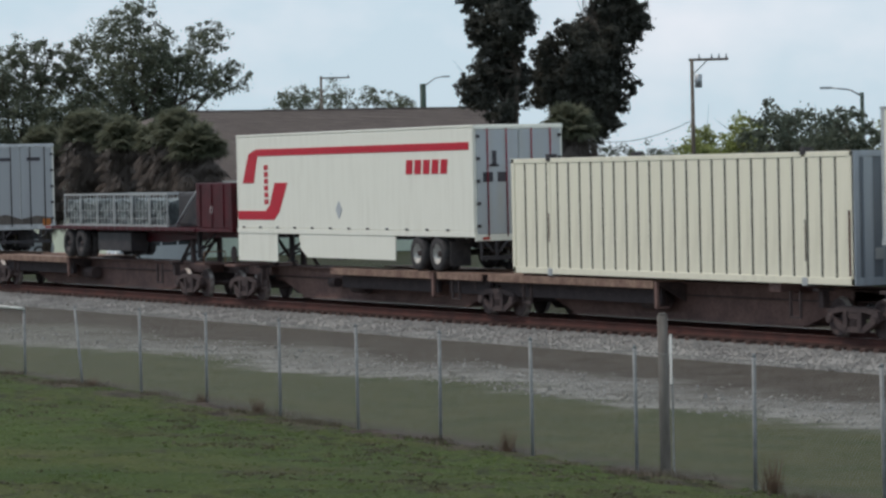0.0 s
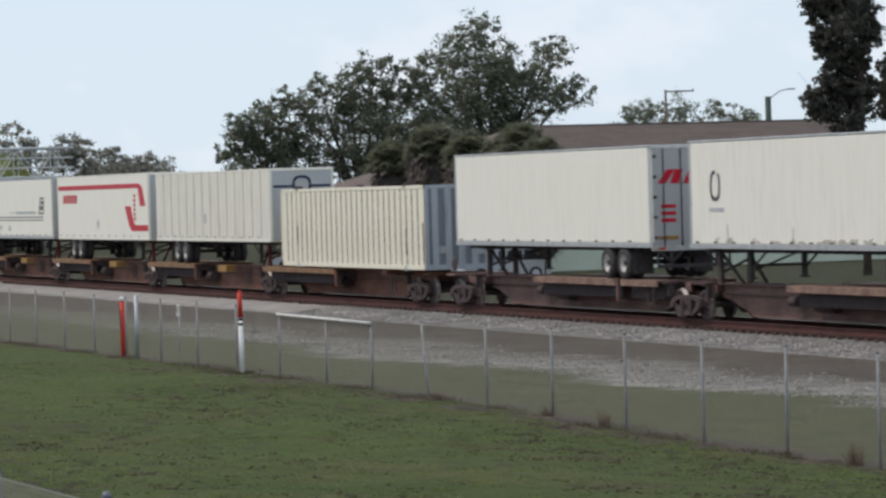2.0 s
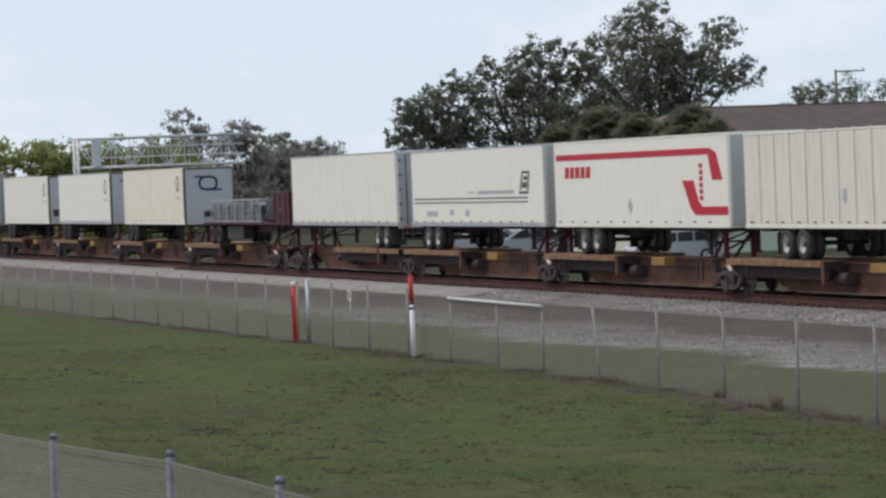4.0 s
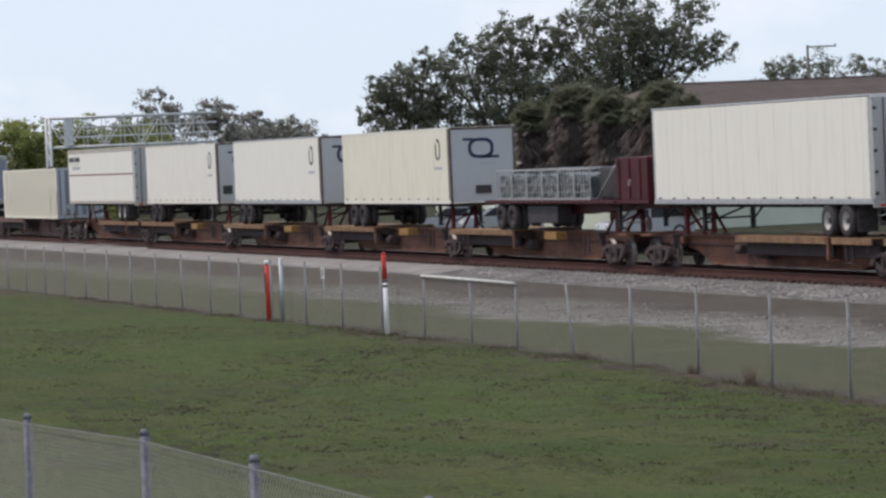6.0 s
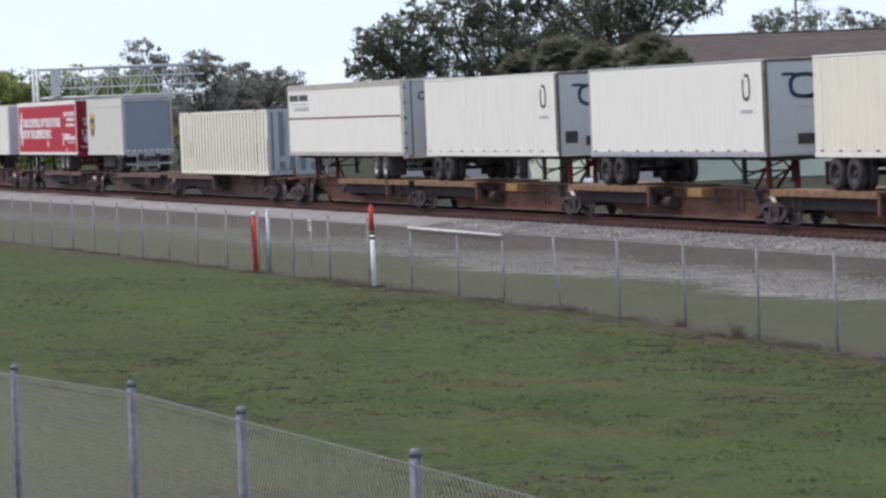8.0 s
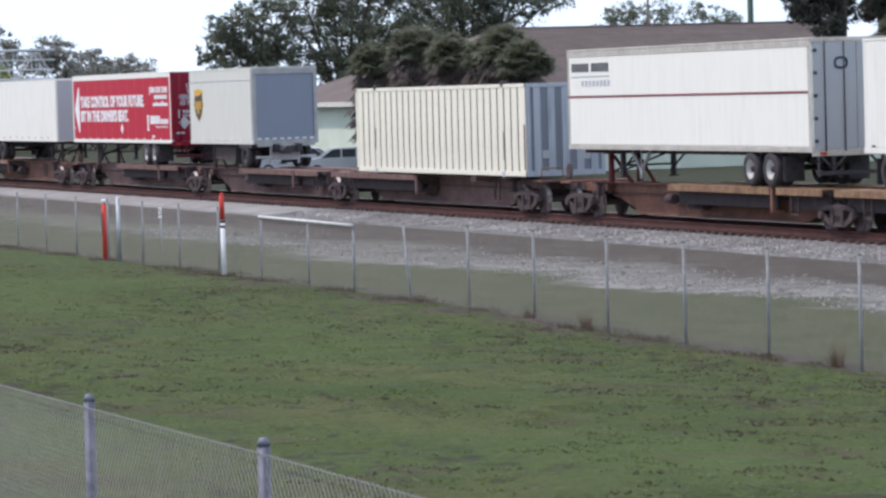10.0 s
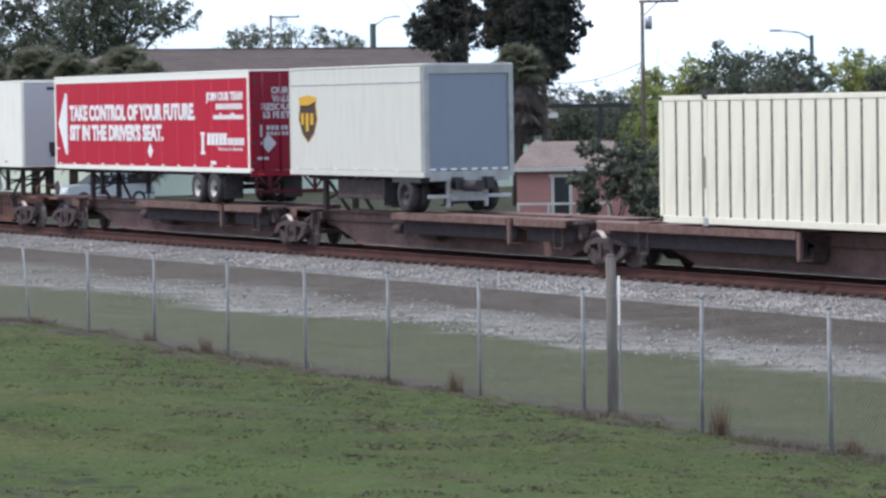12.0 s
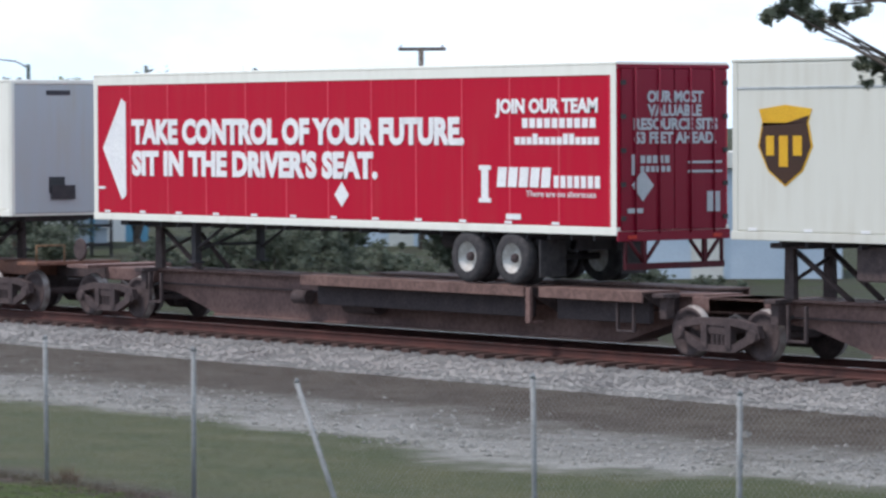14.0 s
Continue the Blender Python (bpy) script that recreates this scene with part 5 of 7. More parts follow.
def van_trailer(t, L, rear, axle, body, end, rib=0, tandem=True, tape=True, rail=None, roof_z=3.83, rim=None, floor_z=0.92, box_on_nose=True, corner=None):
    """A dry van trailer: x along its length, y from the near flank, tyres on z = 0. rear: +1 when the doors look forward (+x)."""
    W = 2.59
    rail = rail or M_ALU
    corner = corner or rail
    part("body", boxes((0.0, L, 0.0, W, floor_z + 0.14, roof_z - 0.06), bevel=0.03), body, t)
    part("roof", boxes((-0.01, L + 0.01, -0.012, W + 0.012, roof_z - 0.06, roof_z), bevel=0.02), rail, t)
    part("bottom_rail", boxes((-0.012, L + 0.012, -0.018, W + 0.018, floor_z, floor_z + 0.14), bevel=0.012), rail, t)
    if rib:
        bm = bmesh.new()
        k = 1
        while k * rib < L - 0.1:
            box(bm, k * rib - 0.012, k * rib + 0.012, -0.006, 0.0, floor_z + 0.14, roof_z - 0.06)
            k += 1
        part("panel_seam", bm, M_REDSEAM if body is M_RED else body, t)
    if tape:
        n = int(L / 1.25)
        for k in range(n):
            x = 0.4 + k * (L - 0.8) / n
            part("marker_strip", boxes((x, x + 0.2, -0.022, -0.018, floor_z + 0.155, floor_z + 0.205)), M_DECALWHITE if tape == "w" else M_DECALDARK, t)
    for x in (0.02, L - 0.14):
        part("corner_post", boxes((x, x + 0.12, -0.008, 0.0, floor_z + 0.14, roof_z - 0.06)), corner if x > 1 and rear < 0 else rail, t)
    # forward-looking end
    if rear > 0:
        for a, b in ((0.08, W / 2 - 0.012), (W / 2 + 0.012, W - 0.08)):
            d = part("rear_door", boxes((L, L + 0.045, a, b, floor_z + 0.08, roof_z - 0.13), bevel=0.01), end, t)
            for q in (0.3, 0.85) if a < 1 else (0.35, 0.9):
                part("lock_rod", tubes(((L + 0.07, a + q, floor_z + 0.02), (L + 0.07, a + q, roof_z - 0.1), 0.018), n=6), M_BLACK if end is M_GREYDOOR_SHADE else M_REDDOOR_SHADE, d)
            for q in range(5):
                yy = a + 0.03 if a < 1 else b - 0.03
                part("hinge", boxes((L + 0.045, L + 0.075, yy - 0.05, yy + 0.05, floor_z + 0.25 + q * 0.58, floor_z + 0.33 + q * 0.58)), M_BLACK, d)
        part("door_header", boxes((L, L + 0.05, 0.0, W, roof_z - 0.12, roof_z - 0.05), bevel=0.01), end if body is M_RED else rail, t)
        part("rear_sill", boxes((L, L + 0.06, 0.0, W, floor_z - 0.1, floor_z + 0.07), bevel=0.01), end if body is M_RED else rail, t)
        bm = boxes((L + 0.0, L + 0.08, 0.15, W - 0.15, 0.33, 0.44))
        for q in (0.55, W - 0.63):
            box(bm, L + 0.0, L + 0.07, q, q + 0.08, 0.44, floor_z - 0.1)
            for d in (-0.34, 0.34):
                tube(bm, (L + 0.035, q + 0.04, 0.44), (L + 0.035, q + 0.04 + d, floor_z - 0.1), 0.035, n=6)
        for q in (0.15, W - 0.2):
            box(bm, L + 0.0, L + 0.05, q, q + 0.05, 0.44, floor_z - 0.1)
        part("bumper", bm, M_BLACK if body is not M_RED else M_REDPAINT, t)
        for q in (0.2, W - 0.4):
            part("tail_lamp", boxes((L + 0.06, L + 0.075, q, q + 0.2, floor_z - 0.06, floor_z + 0.0)), M_BRIGHTRED, t)
    else:
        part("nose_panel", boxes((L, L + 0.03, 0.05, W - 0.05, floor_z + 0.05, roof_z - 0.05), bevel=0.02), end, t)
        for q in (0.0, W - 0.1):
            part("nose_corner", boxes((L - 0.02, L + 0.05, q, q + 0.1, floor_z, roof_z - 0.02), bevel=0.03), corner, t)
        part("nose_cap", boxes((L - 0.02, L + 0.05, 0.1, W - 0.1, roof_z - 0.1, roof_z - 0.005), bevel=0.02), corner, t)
        if box_on_nose:
            part("connection_box", boxes((L + 0.03, L + 0.08, W / 2 - 0.3, W / 2 + 0.3, floor_z + 0.35, floor_z + 0.65), bevel=0.01), M_BLACK, t)
    # running gear
    xa = axle
    part("subframe", boxes((xa - 1.6, xa + 1.6, 0.75, 0.95, 0.62, 0.92), (xa - 1.6, xa + 1.6, 1.64, 1.84, 0.62, 0.92), (xa - 1.5, xa - 1.35, 0.75, 1.84, 0.6, 0.8), (xa + 1.35, xa + 1.5, 0.75, 1.84, 0.6, 0.8)), M_BLACK, t)
    for q in (-0.62, 0.62) if tandem else (0.0,):
        part("axle", tubes(((xa + q, 0.15, 0.465), (xa + q, 2.44, 0.465), 0.06)), M_BLACK, t)
        trailer_wheel(t, xa + q, 0.02, rim=rim)
        trailer_wheel(t, xa + q, 0.32, rim=rim, name="inner_wheel")
        trailer_wheel(t, xa + q, W - 0.02, True, rim=rim)
        trailer_wheel(t, xa + q, W - 0.32, True, rim=rim, name="inner_wheel")
    sg = 1 if rear > 0 else -1
    part("mud_flap", boxes((xa + sg * 1.35 - 0.015, xa + sg * 1.35 + 0.015, 0.05, 0.65, 0.15, 0.8)), M_RUBBER, t)
    part("mud_flap", boxes((xa + sg * 1.35 - 0.015, xa + sg * 1.35 + 0.015, W - 0.65, W - 0.05, 0.15, 0.8)), M_RUBBER, t)
    part("air_tank", tubes(((xa - sg * 2.4, 1.0, 0.7), (xa - sg * 1.6, 1.0, 0.7), 0.15), n=10), M_BLACK, t)
    xl = 2.9 if rear > 0 else L - 2.9
    for y in (0.5, W - 0.5):
        leg = part("landing_leg", boxes((xl - 0.07, xl + 0.07, y - 0.06, y + 0.06, 0.12, 0.95)), M_BLACK, t)
        part("foot", boxes((xl - 0.14, xl + 0.14, y - 0.12, y + 0.12, 0.09, 0.13)), M_BLACK, leg)
        part("stay", tubes(((xl, y, 0.35), (xl + sg * 1.1, y, 0.9), 0.03)), M_BLACK, leg)
    part("cross_stay", tubes(((xl, 0.5, 0.3), (xl, W - 0.5, 0.85), 0.03), ((xl, 0.5, 0.45), (xl, W - 0.5, 0.45), 0.03)), M_BLACK, t)
    k = 1.0
    while k < L - 0.5:
        part("floor_beam", BEAM, M_BLACK, t).matrix_basis = pose(k, 0, floor_z)
        k += 0.6
    xk = 0.9 if rear > 0 else L - 0.9
    part("kingpin_plate", boxes((xk - 0.7, xk + 0.7, 0.5, W - 0.5, floor_z - 0.12, floor_z - 0.03)), M_BLACK, t)


def bars(*rows):
    return plates(*[rect(*r) for r in rows])


PANEL = []
M_RIB_SHADE = mat("rib_flank_shade", (0.085, 0.088, 0.075), (0.06, 0.06, 0.05), rough=0.8, scale=3, bump=0)


def build_container(u, label):
    """A long corrugated steel box with posts at the lifting points; foot on z = 0."""
    L, W, H = 16.2, 2.59, 2.87
    t = mover("shipping_container", label, "container", u, 1.15, "cream containers")
    # corrugated flanks: proud panels, with dark strips between them drawn as the ribs' shade
    n = 27
    pw = (L - 0.32) / n
    if not PANEL:
        bm = bmesh.new()
        v = [(0.0, 0.03), (0.025, 0.03), (0.045, 0.015), (pw - 0.045, 0.015), (pw - 0.025, 0.03), (pw, 0.03)]
        lo = [bm.verts.new((x, y, 0.16)) for x, y in v]
        hi = [bm.verts.new((x, y, H - 0.12)) for x, y in v]
        for i in range(5):
            bm.faces.new((lo[i], lo[i + 1], hi[i + 1], hi[i]))
        PANEL.append(mesh_of(bm, "side_panel"))
        PANEL.append(mesh_of(boxes((-0.022, 0.022, 0.004, 0.0295, 0.16, H - 0.12)), "rib_shade_strip"))
    for k in range(n):
        for y, turn, x in ((0.0, 0, 0.16 + pw * k), (W, 180, 0.16 + pw * (k + 1))):
            part("side_panel", PANEL[0], M_CREAM, t).matrix_basis = pose(x, y, 0, 0, 0, turn)
        if k:
            part("rib_shade_strip", PANEL[1], M_RIB_SHADE, t).matrix_basis = pose(0.16 + pw * k, 0, 0)
    part("core", boxes((0.1, L - 0.1, 0.07, W - 0.07, 0.1, H - 0.03)), M_CREAM, t)
    part("roof", boxes((0.0, L, 0.03, W - 0.03, H - 0.05, H - 0.01)), M_ALU, t)
    for z0, z1, nm in ((0.0, 0.16, "bottom_rail"), (H - 0.12, H, "top_rail")):
        part(nm, boxes((0, L, 0, 0.08, z0, z1), (0, L, W - 0.08, W, z0, z1), bevel=0.012), M_CREAM, t)
    for x in (0.0, 1.98, 14.08, L - 0.16):
        part("post", boxes((x, x + 0.16, 0.0, 0.07, 0.0, H), bevel=0.01), M_CREAM, t)
        part("post", boxes((x, x + 0.16, W - 0.07, W, 0.0, H), bevel=0.01), M_CREAM, t)
    for x in (1.94, 14.04):
        part("lifting_casting", boxes((x, x + 0.24, -0.012, 0.2, H - 0.06, H + 0.1), bevel=0.015), M_BLACK, t)
        part("lifting_casting", boxes((x, x + 0.24, W - 0.2, W + 0.012, H - 0.06, H + 0.1), bevel=0.015), M_BLACK, t)
        part("foot_casting", boxes((x, x + 0.24, -0.012, 0.2, -0.04, 0.14), bevel=0.015), M_ALU, t)
    bm = bmesh.new()
    for k in range(5):
        a, b = 0.12 + 2.35 * k / 5, 0.12 + 2.35 * (k + 1) / 5
        plate(bm, [(L - 0.02, 0.15), (L + 0.02, 0.15), (L + 0.02, H - 0.12), (L - 0.02, H - 0.12)], a + 0.12, b - 0.12)
    part("end_corrugation", bm, M_BOXEND_SHADE, t)
    part("end_panel", boxes((L - 0.1, L - 0.01, 0.05, W - 0.05, 0.1, H - 0.05)), M_BOXRIB_SHADE, t)
    part("end_frame", boxes((L - 0.08, L + 0.03, 0, 0.13, 0, H), (L - 0.08, L + 0.03, W - 0.13, W, 0, H), (L - 0.08, L + 0.03, 0.13, W - 0.13, 0, 0.17), (L - 0.08, L + 0.03, 0.13, W - 0.13, H - 0.13, H), bevel=0.01), M_BOXEND_SHADE, t)
    part("data_plate", boxes((L + 0.02, L + 0.03, 1.8, 2.1, 0.5, 0.8), (L + 0.02, L + 0.03, 0.5, 0.72, 0.55, 0.8)), M_GREYDOOR_SHADE, t)
    part("rust_streak", bars((15.98, 16.06, 0.2, 1.6), (14.2, 14.23, 0.5, 1.4), (2.03, 2.07, 0.8, 1.5)), M_RAIL, t, "rusty scrape")
    return t


def build_flatbed(u, L=16.3):
    t = mover("flatbed_trailer", "dark red flatbed trailer with a tall headboard on the flatcar", "trailer", u, 1.1, "flatbed trailers")
    W = 2.59
    bm = boxes((0, L, 0, W, 0.93, 1.05), bevel=0.012)
    part("deck", bm, M_REDPAINT, t)
    part("rub_rail", boxes((0, L - 3, -0.05, -0.015, 0.95, 1.03), (0, L - 3, W + 0.015, W + 0.05, 0.95, 1.03)), M_REDPAINT, t)
    for k in range(22):
        x = 0.3 + k * 0.58
        part("stake_pocket", boxes((x, x + 0.09, -0.014, 0.0, 0.94, 1.04)), M_GALV, t)
    part("main_beam", plates([(0.3, 0.92), (L - 0.2, 0.92), (L - 0.2, 0.75), (11.5, 0.7), (9.0, 0.55), (5.2, 0.55), (4.2, 0.75), (0.3, 0.75)], y0=0.75, y1=0.87), M_REDPAINT, t)
    part("main_beam", plates([(0.3, 0.92), (L - 0.2, 0.92), (L - 0.2, 0.75), (11.5, 0.7), (9.0, 0.55), (5.2, 0.55), (4.2, 0.75), (0.3, 0.75)], y0=1.72, y1=1.84), M_REDPAINT, t)
    hb = part("headboard", boxes((L - 2.9, L, 0.0, W, 1.05, 2.42), bevel=0.03), M_REDPAINT, t, "tall dark red headboard box")
    for k in range(3):
        part("rib", boxes((L - 2.6 + k * 0.95, L - 2.52 + k * 0.95, -0.03, 0.0, 1.08, 2.38)), M_REDPAINT, hb)
    part("placard", bars((L - 1.72, L - 1.55, 1.5, 1.72)), M_DECALWHITE, hb)
    for xa in (1.5, 2.75):
        part("axle", tubes(((xa, 0.15, 0.465), (xa, 2.44, 0.465), 0.06)), M_BLACK, t)
        trailer_wheel(t, xa, 0.02, rim=M_BLACK)
        trailer_wheel(t, xa, 0.32, rim=M_BLACK, name="inner_wheel")
        trailer_wheel(t, xa, W - 0.02, True, rim=M_BLACK)
        trailer_wheel(t, xa, W - 0.32, True, rim=M_BLACK, name="inner_wheel")
    part("tool_box", boxes((4.1, 7.2, 0.15, 0.7, 0.25, 0.85), bevel=0.03), M_BLACK, t)
    for y in (0.5, W - 0.5):
        leg = part("landing_leg", boxes((L - 4.0, L - 3.86, y - 0.06, y + 0.06, 0.1, 0.95)), M_BLACK, t)
        part("stay", tubes(((L - 3.9, y, 0.35), (L - 2.6, y, 0.85), 0.03)), M_BLACK, leg)
    # racks of galvanised frames on the deck
    for k in range(6):
        x = 1.0 + k * 1.62
        r = mover("steel_rack", "galvanised steel lattice rack standing on the flatbed deck", "rack", u + x, 2.15, "steel racks on flatbeds")
        w = 1.52
        for q in (0, w):
            for y in (0.12, W - 0.12):
                part("post", boxes((q - 0.025, q + 0.025, y - 0.025, y + 0.025, 0, 1.06)), M_RACK, r)
        for z in (0.04, 1.04):
            part("rail", boxes((0, w, 0.1, 0.14, z - 0.025, z + 0.025), (0, w, W - 0.14, W - 0.1, z - 0.025, z + 0.025)), M_RACK, r)
            part("end_bar", boxes((-0.02, 0.02, 0.12, W - 0.12, z - 0.02, z + 0.02), (w - 0.02, w + 0.02, 0.12, W - 0.12, z - 0.02, z + 0.02)), M_RACK, r)
        bm = bmesh.new()
        for j in range(1, 5):
            tube(bm, (w * j / 5, 0.12, 0.05), (w * j / 5, 0.12, 1.03), 0.013, n=4)
            tube(bm, (w * j / 5, W - 0.12, 0.05), (w * j / 5, W - 0.12, 1.03), 0.013, n=4)
        for j in range(1, 3):
            tube(bm, (0, 0.12, 1.03 * j / 4), (w, 0.12, 1.03 * j / 4), 0.008, n=4)
            tube(bm, (0, W - 0.12, 1.03 * j / 4), (w, W - 0.12, 1.03 * j / 4), 0.008, n=4)
        for j in range(1, 3):
            tube(bm, (0, 0.12 + 2.35 * j / 3, 0.05), (0, 0.12 + 2.35 * j / 3, 1.03), 0.008, n=4)
        part("lattice_bar", bm, M_RACK, r)
        # a crumpled wrapped bale inside the rack
        bale = mover("wrapped_bale", "crumpled grey plastic wrapped bale inside the steel rack", "bale", u + x, 2.15, "wrapped bales on flatbeds")
        bm = boxes((0.06, w - 0.06, 0.22, W - 0.22, 0.0, 0.84))
        bmesh.ops.subdivide_edges(bm, edges=bm.edges[:], cuts=6, use_grid_fill=True)
        for v in bm.verts:
            n = noise.noise_vector((v.co.x * 3.1 + k * 5, v.co.y * 2.3, v.co.z * 3.7))
            top = v.co.z / 0.84
            v.co.x += n.x * 0.05
            v.co.y += n.y * 0.12
            v.co.z += n.z * 0.12 * top if top > 0.05 else 0
        part("wrap", bm, M_WRAP, bale)
    b = mover("tarp_box", "black tarpaulin covered crate behind a diagonal brace", "crate", u + L - 5.2, 2.15)
    part("cover", boxes((0.1, 1.95, 0.25, W - 0.25, 0.0, 1.1), bevel=0.12), M_BLACK, b)
    part("brace", tubes(((0.3, 0.08, 0.02), (2.2, 0.08, 1.15), 0.035)), M_GALV, b, "pale diagonal brace")
    return t


def side_frame(bm, y0, y1):
    """Cast side frame of a freight truck, in x and z round the truck's centre."""
    plate(bm, [(-1.05, 0.40), (-0.98, 0.60), (-0.5, 0.69), (0.5, 0.69), (0.98, 0.60), (1.05, 0.40), (0.98, 0.34), (0.86, 0.50), (0.45, 0.57), (-0.45, 0.57), (-0.86, 0.50), (-0.98, 0.34)], y0, y1)
    plate(bm, [(-0.98, 0.34), (-0.82, 0.30), (-0.42, 0.13), (0.42, 0.13), (0.82, 0.30), (0.98, 0.34), (0.86, 0.46), (0.72, 0.42), (0.36, 0.25), (-0.36, 0.25), (-0.72, 0.42), (-0.86, 0.46)], y0 + 0.01, y1 + 0.01)
    plate(bm, rect(-0.36, -0.22, 0.2, 0.6), y0 - 0.015, y1)
    plate(bm, rect(0.22, 0.36, 0.2, 0.6), y0 - 0.015, y1)


SPRING = mesh_of(turned([(0.058 - 0.016 * (k % 2), 0.017 * k) for k in range(11)], n=8), "spring")
SPRING.transform(Matrix.Rotation(radians(90), 4, "X"))


def rail_truck(parent, x):
    tr = part("truck", boxes((-0.22, 0.22, 0.3, 2.3, 0.42, 0.62), (-0.35, 0.35, 0.9, 1.7, 0.6, 0.78), bevel=0.02), M_TRUCK, parent)
    tr.matrix_basis = pose(x, 0, 0)
    for y0 in (0.28, 2.18):
        bm = bmesh.new()
        side_frame(bm, y0, y0 + 0.13)
        part("side_frame", bm, M_TRUCK, tr)
        for q in (-0.12, 0.0, 0.12):
            part("spring", SPRING, M_TRUCK, tr).matrix_basis = pose(q, y0 + 0.065, 0.25)
        for q in (-0.89, 0.89):
            part("bearing_cap", tubes(((q, y0 - 0.06, 0.42), (q, y0 + 0.1, 0.42), 0.105, 0.12), n=12), M_TRUCK, tr)
    for q in (-0.89, 0.89):
        part("axle", tubes(((q, 0.4, 0.42), (q, 2.2, 0.42), 0.075)), M_TRUCK, tr)
        for y, fl in ((0.49, 0), (2.10, 180)):
            w = part("wheel", RAILWHEEL, M_WHEELSTEEL, tr)
            w.matrix_basis = pose(q, y, 0.42, 0, 0, fl)
    return tr


def spine_unit(u, Lu, ledges, hitch, colour, ledge_m, first, last, group, container=False):
    """One platform of an articulated spine car, from truck centre to truck centre, rails at z = 0."""
    t = mover("spine_car", "rusty brown articulated spine flatcar platform with side ledges", "railcar", u, 0.0, group)
    c = 1.30
    part("spine", plates([(0.9, 0.62), (0.9, 0.98), (Lu - 0.9, 0.98), (Lu - 0.9, 0.62), (Lu - 1.6, 0.55), (Lu - 3.0, 0.16), (3.0, 0.16), (1.6, 0.55)], y0=c - 0.33, y1=c + 0.33), colour, t)
    part("spine_flange", boxes((0.9, Lu - 0.9, c - 0.46, c + 0.46, 0.98, 1.03), (3.0, Lu - 3.0, c - 0.42, c + 0.42, 0.12, 0.16), bevel=0.008), colour, t)
    for x0, x1 in ((-0.7, 1.1), (Lu - 1.1, Lu + 0.7)):
        part("end_sill", boxes((x0, x1, c - 0.55, c + 0.55, 0.74, 1.0), bevel=0.03), colour, t)
    for a, b in ledges:
        for y0, sg in ((0.03, 1), (2.56, -1)):
            y1 = y0 + sg * 0.88
            lo, hi = min(y0, y1), max(y0, y1)
            l = part("ledge", boxes((a, b, lo, hi, 1.045, 1.085), (a, b, min(y0, y0 + sg * 0.04), max(y0, y0 + sg * 0.04), 0.90, 1.06), bevel=0.006), ledge_m, t)
            # added near-black panel that stands for the shadow under the ledge
            part("ledge_shade_panel", boxes((a + 0.15, b - 0.15, min(y0 + sg * 0.3, y0 + sg * 0.42), max(y0 + sg * 0.3, y0 + sg * 0.42), 0.52, 1.04), bevel=0.02), M_LEDGE_SHADE, l)
            n = max(2, int((b - a) / 1.6))
            for k in range(n + 1):
                x = a + 0.1 + (b - a - 0.2) * k / n
                bm = bmesh.new()
                vs = [(y0 + sg * 0.05, 1.04), (c - sg * 0.33, 1.0), (c - sg * 0.33, 0.55)]
                p = [bm.verts.new((x - 0.02, y, z)) for y, z in vs]
                q = [bm.verts.new((x + 0.02, y, z)) for y, z in vs]
                bm.faces.new(p)
                bm.faces.new(q[::-1])
                for i in range(3):
                    bm.faces.new((p[i], p[(i + 1) % 3], q[(i + 1) % 3], q[i]))
                bmesh.ops.recalc_face_normals(bm, faces=bm.faces)
                part("gusset", bm, M_TRUCK, l)
    for a, b in ledges[:1]:
        part("step_bracket", boxes((b + 0.02, b + 0.14, 0.05, 0.12, 0.42, 1.06), (b + 0.02, b + 0.14, 0.05, 0.4, 0.42, 0.47), bevel=0.01), colour, t)
    if hitch is not None:
        hm = M_HITCH if ledge_m is M_LEDGE_Y else M_TRUCK
        s = 1 if hitch < Lu / 2 else -1
        h = part("hitch_stand", plates([(hitch - 0.12, 1.03), (hitch + 0.12, 1.03), (hitch + 0.1, 1.86), (hitch - 0.1, 1.86)], y0=c - 0.5, y1=c - 0.4), hm, t)
        part("plate", plates([(hitch - 0.12, 1.03), (hitch + 0.12, 1.03), (hitch + 0.1, 1.86), (hitch - 0.1, 1.86)], y0=c + 0.4, y1=c + 0.5), hm, h)
        part("head", boxes((hitch - 0.4, hitch + 0.4, c - 0.55, c + 0.55, 1.86, 1.95), bevel=0.02), hm, h)
        part("strut", tubes(((hitch + s * 1.3, c - 0.35, 1.03), (hitch + s * 0.1, c - 0.4, 1.8), 0.05), ((hitch + s * 1.3, c + 0.35, 1.03), (hitch + s * 0.1, c + 0.4, 1.8), 0.05)), hm, h)
        part("cross_bar", tubes(((hitch, c - 0.45, 1.3), (hitch, c + 0.45, 1.7), 0.035)), hm, h)
    if container:
        for x in (2.1, 14.2):
            part("pedestal", boxes((x - 0.2, x + 0.3, 0.1, 0.6, 0.95, 1.14), (x - 0.2, x + 0.3, 2.0, 2.5, 0.95, 1.14), (x - 0.1, x + 0.2, 0.5, 2.1, 0.9, 1.02), bevel=0.01), colour, t)
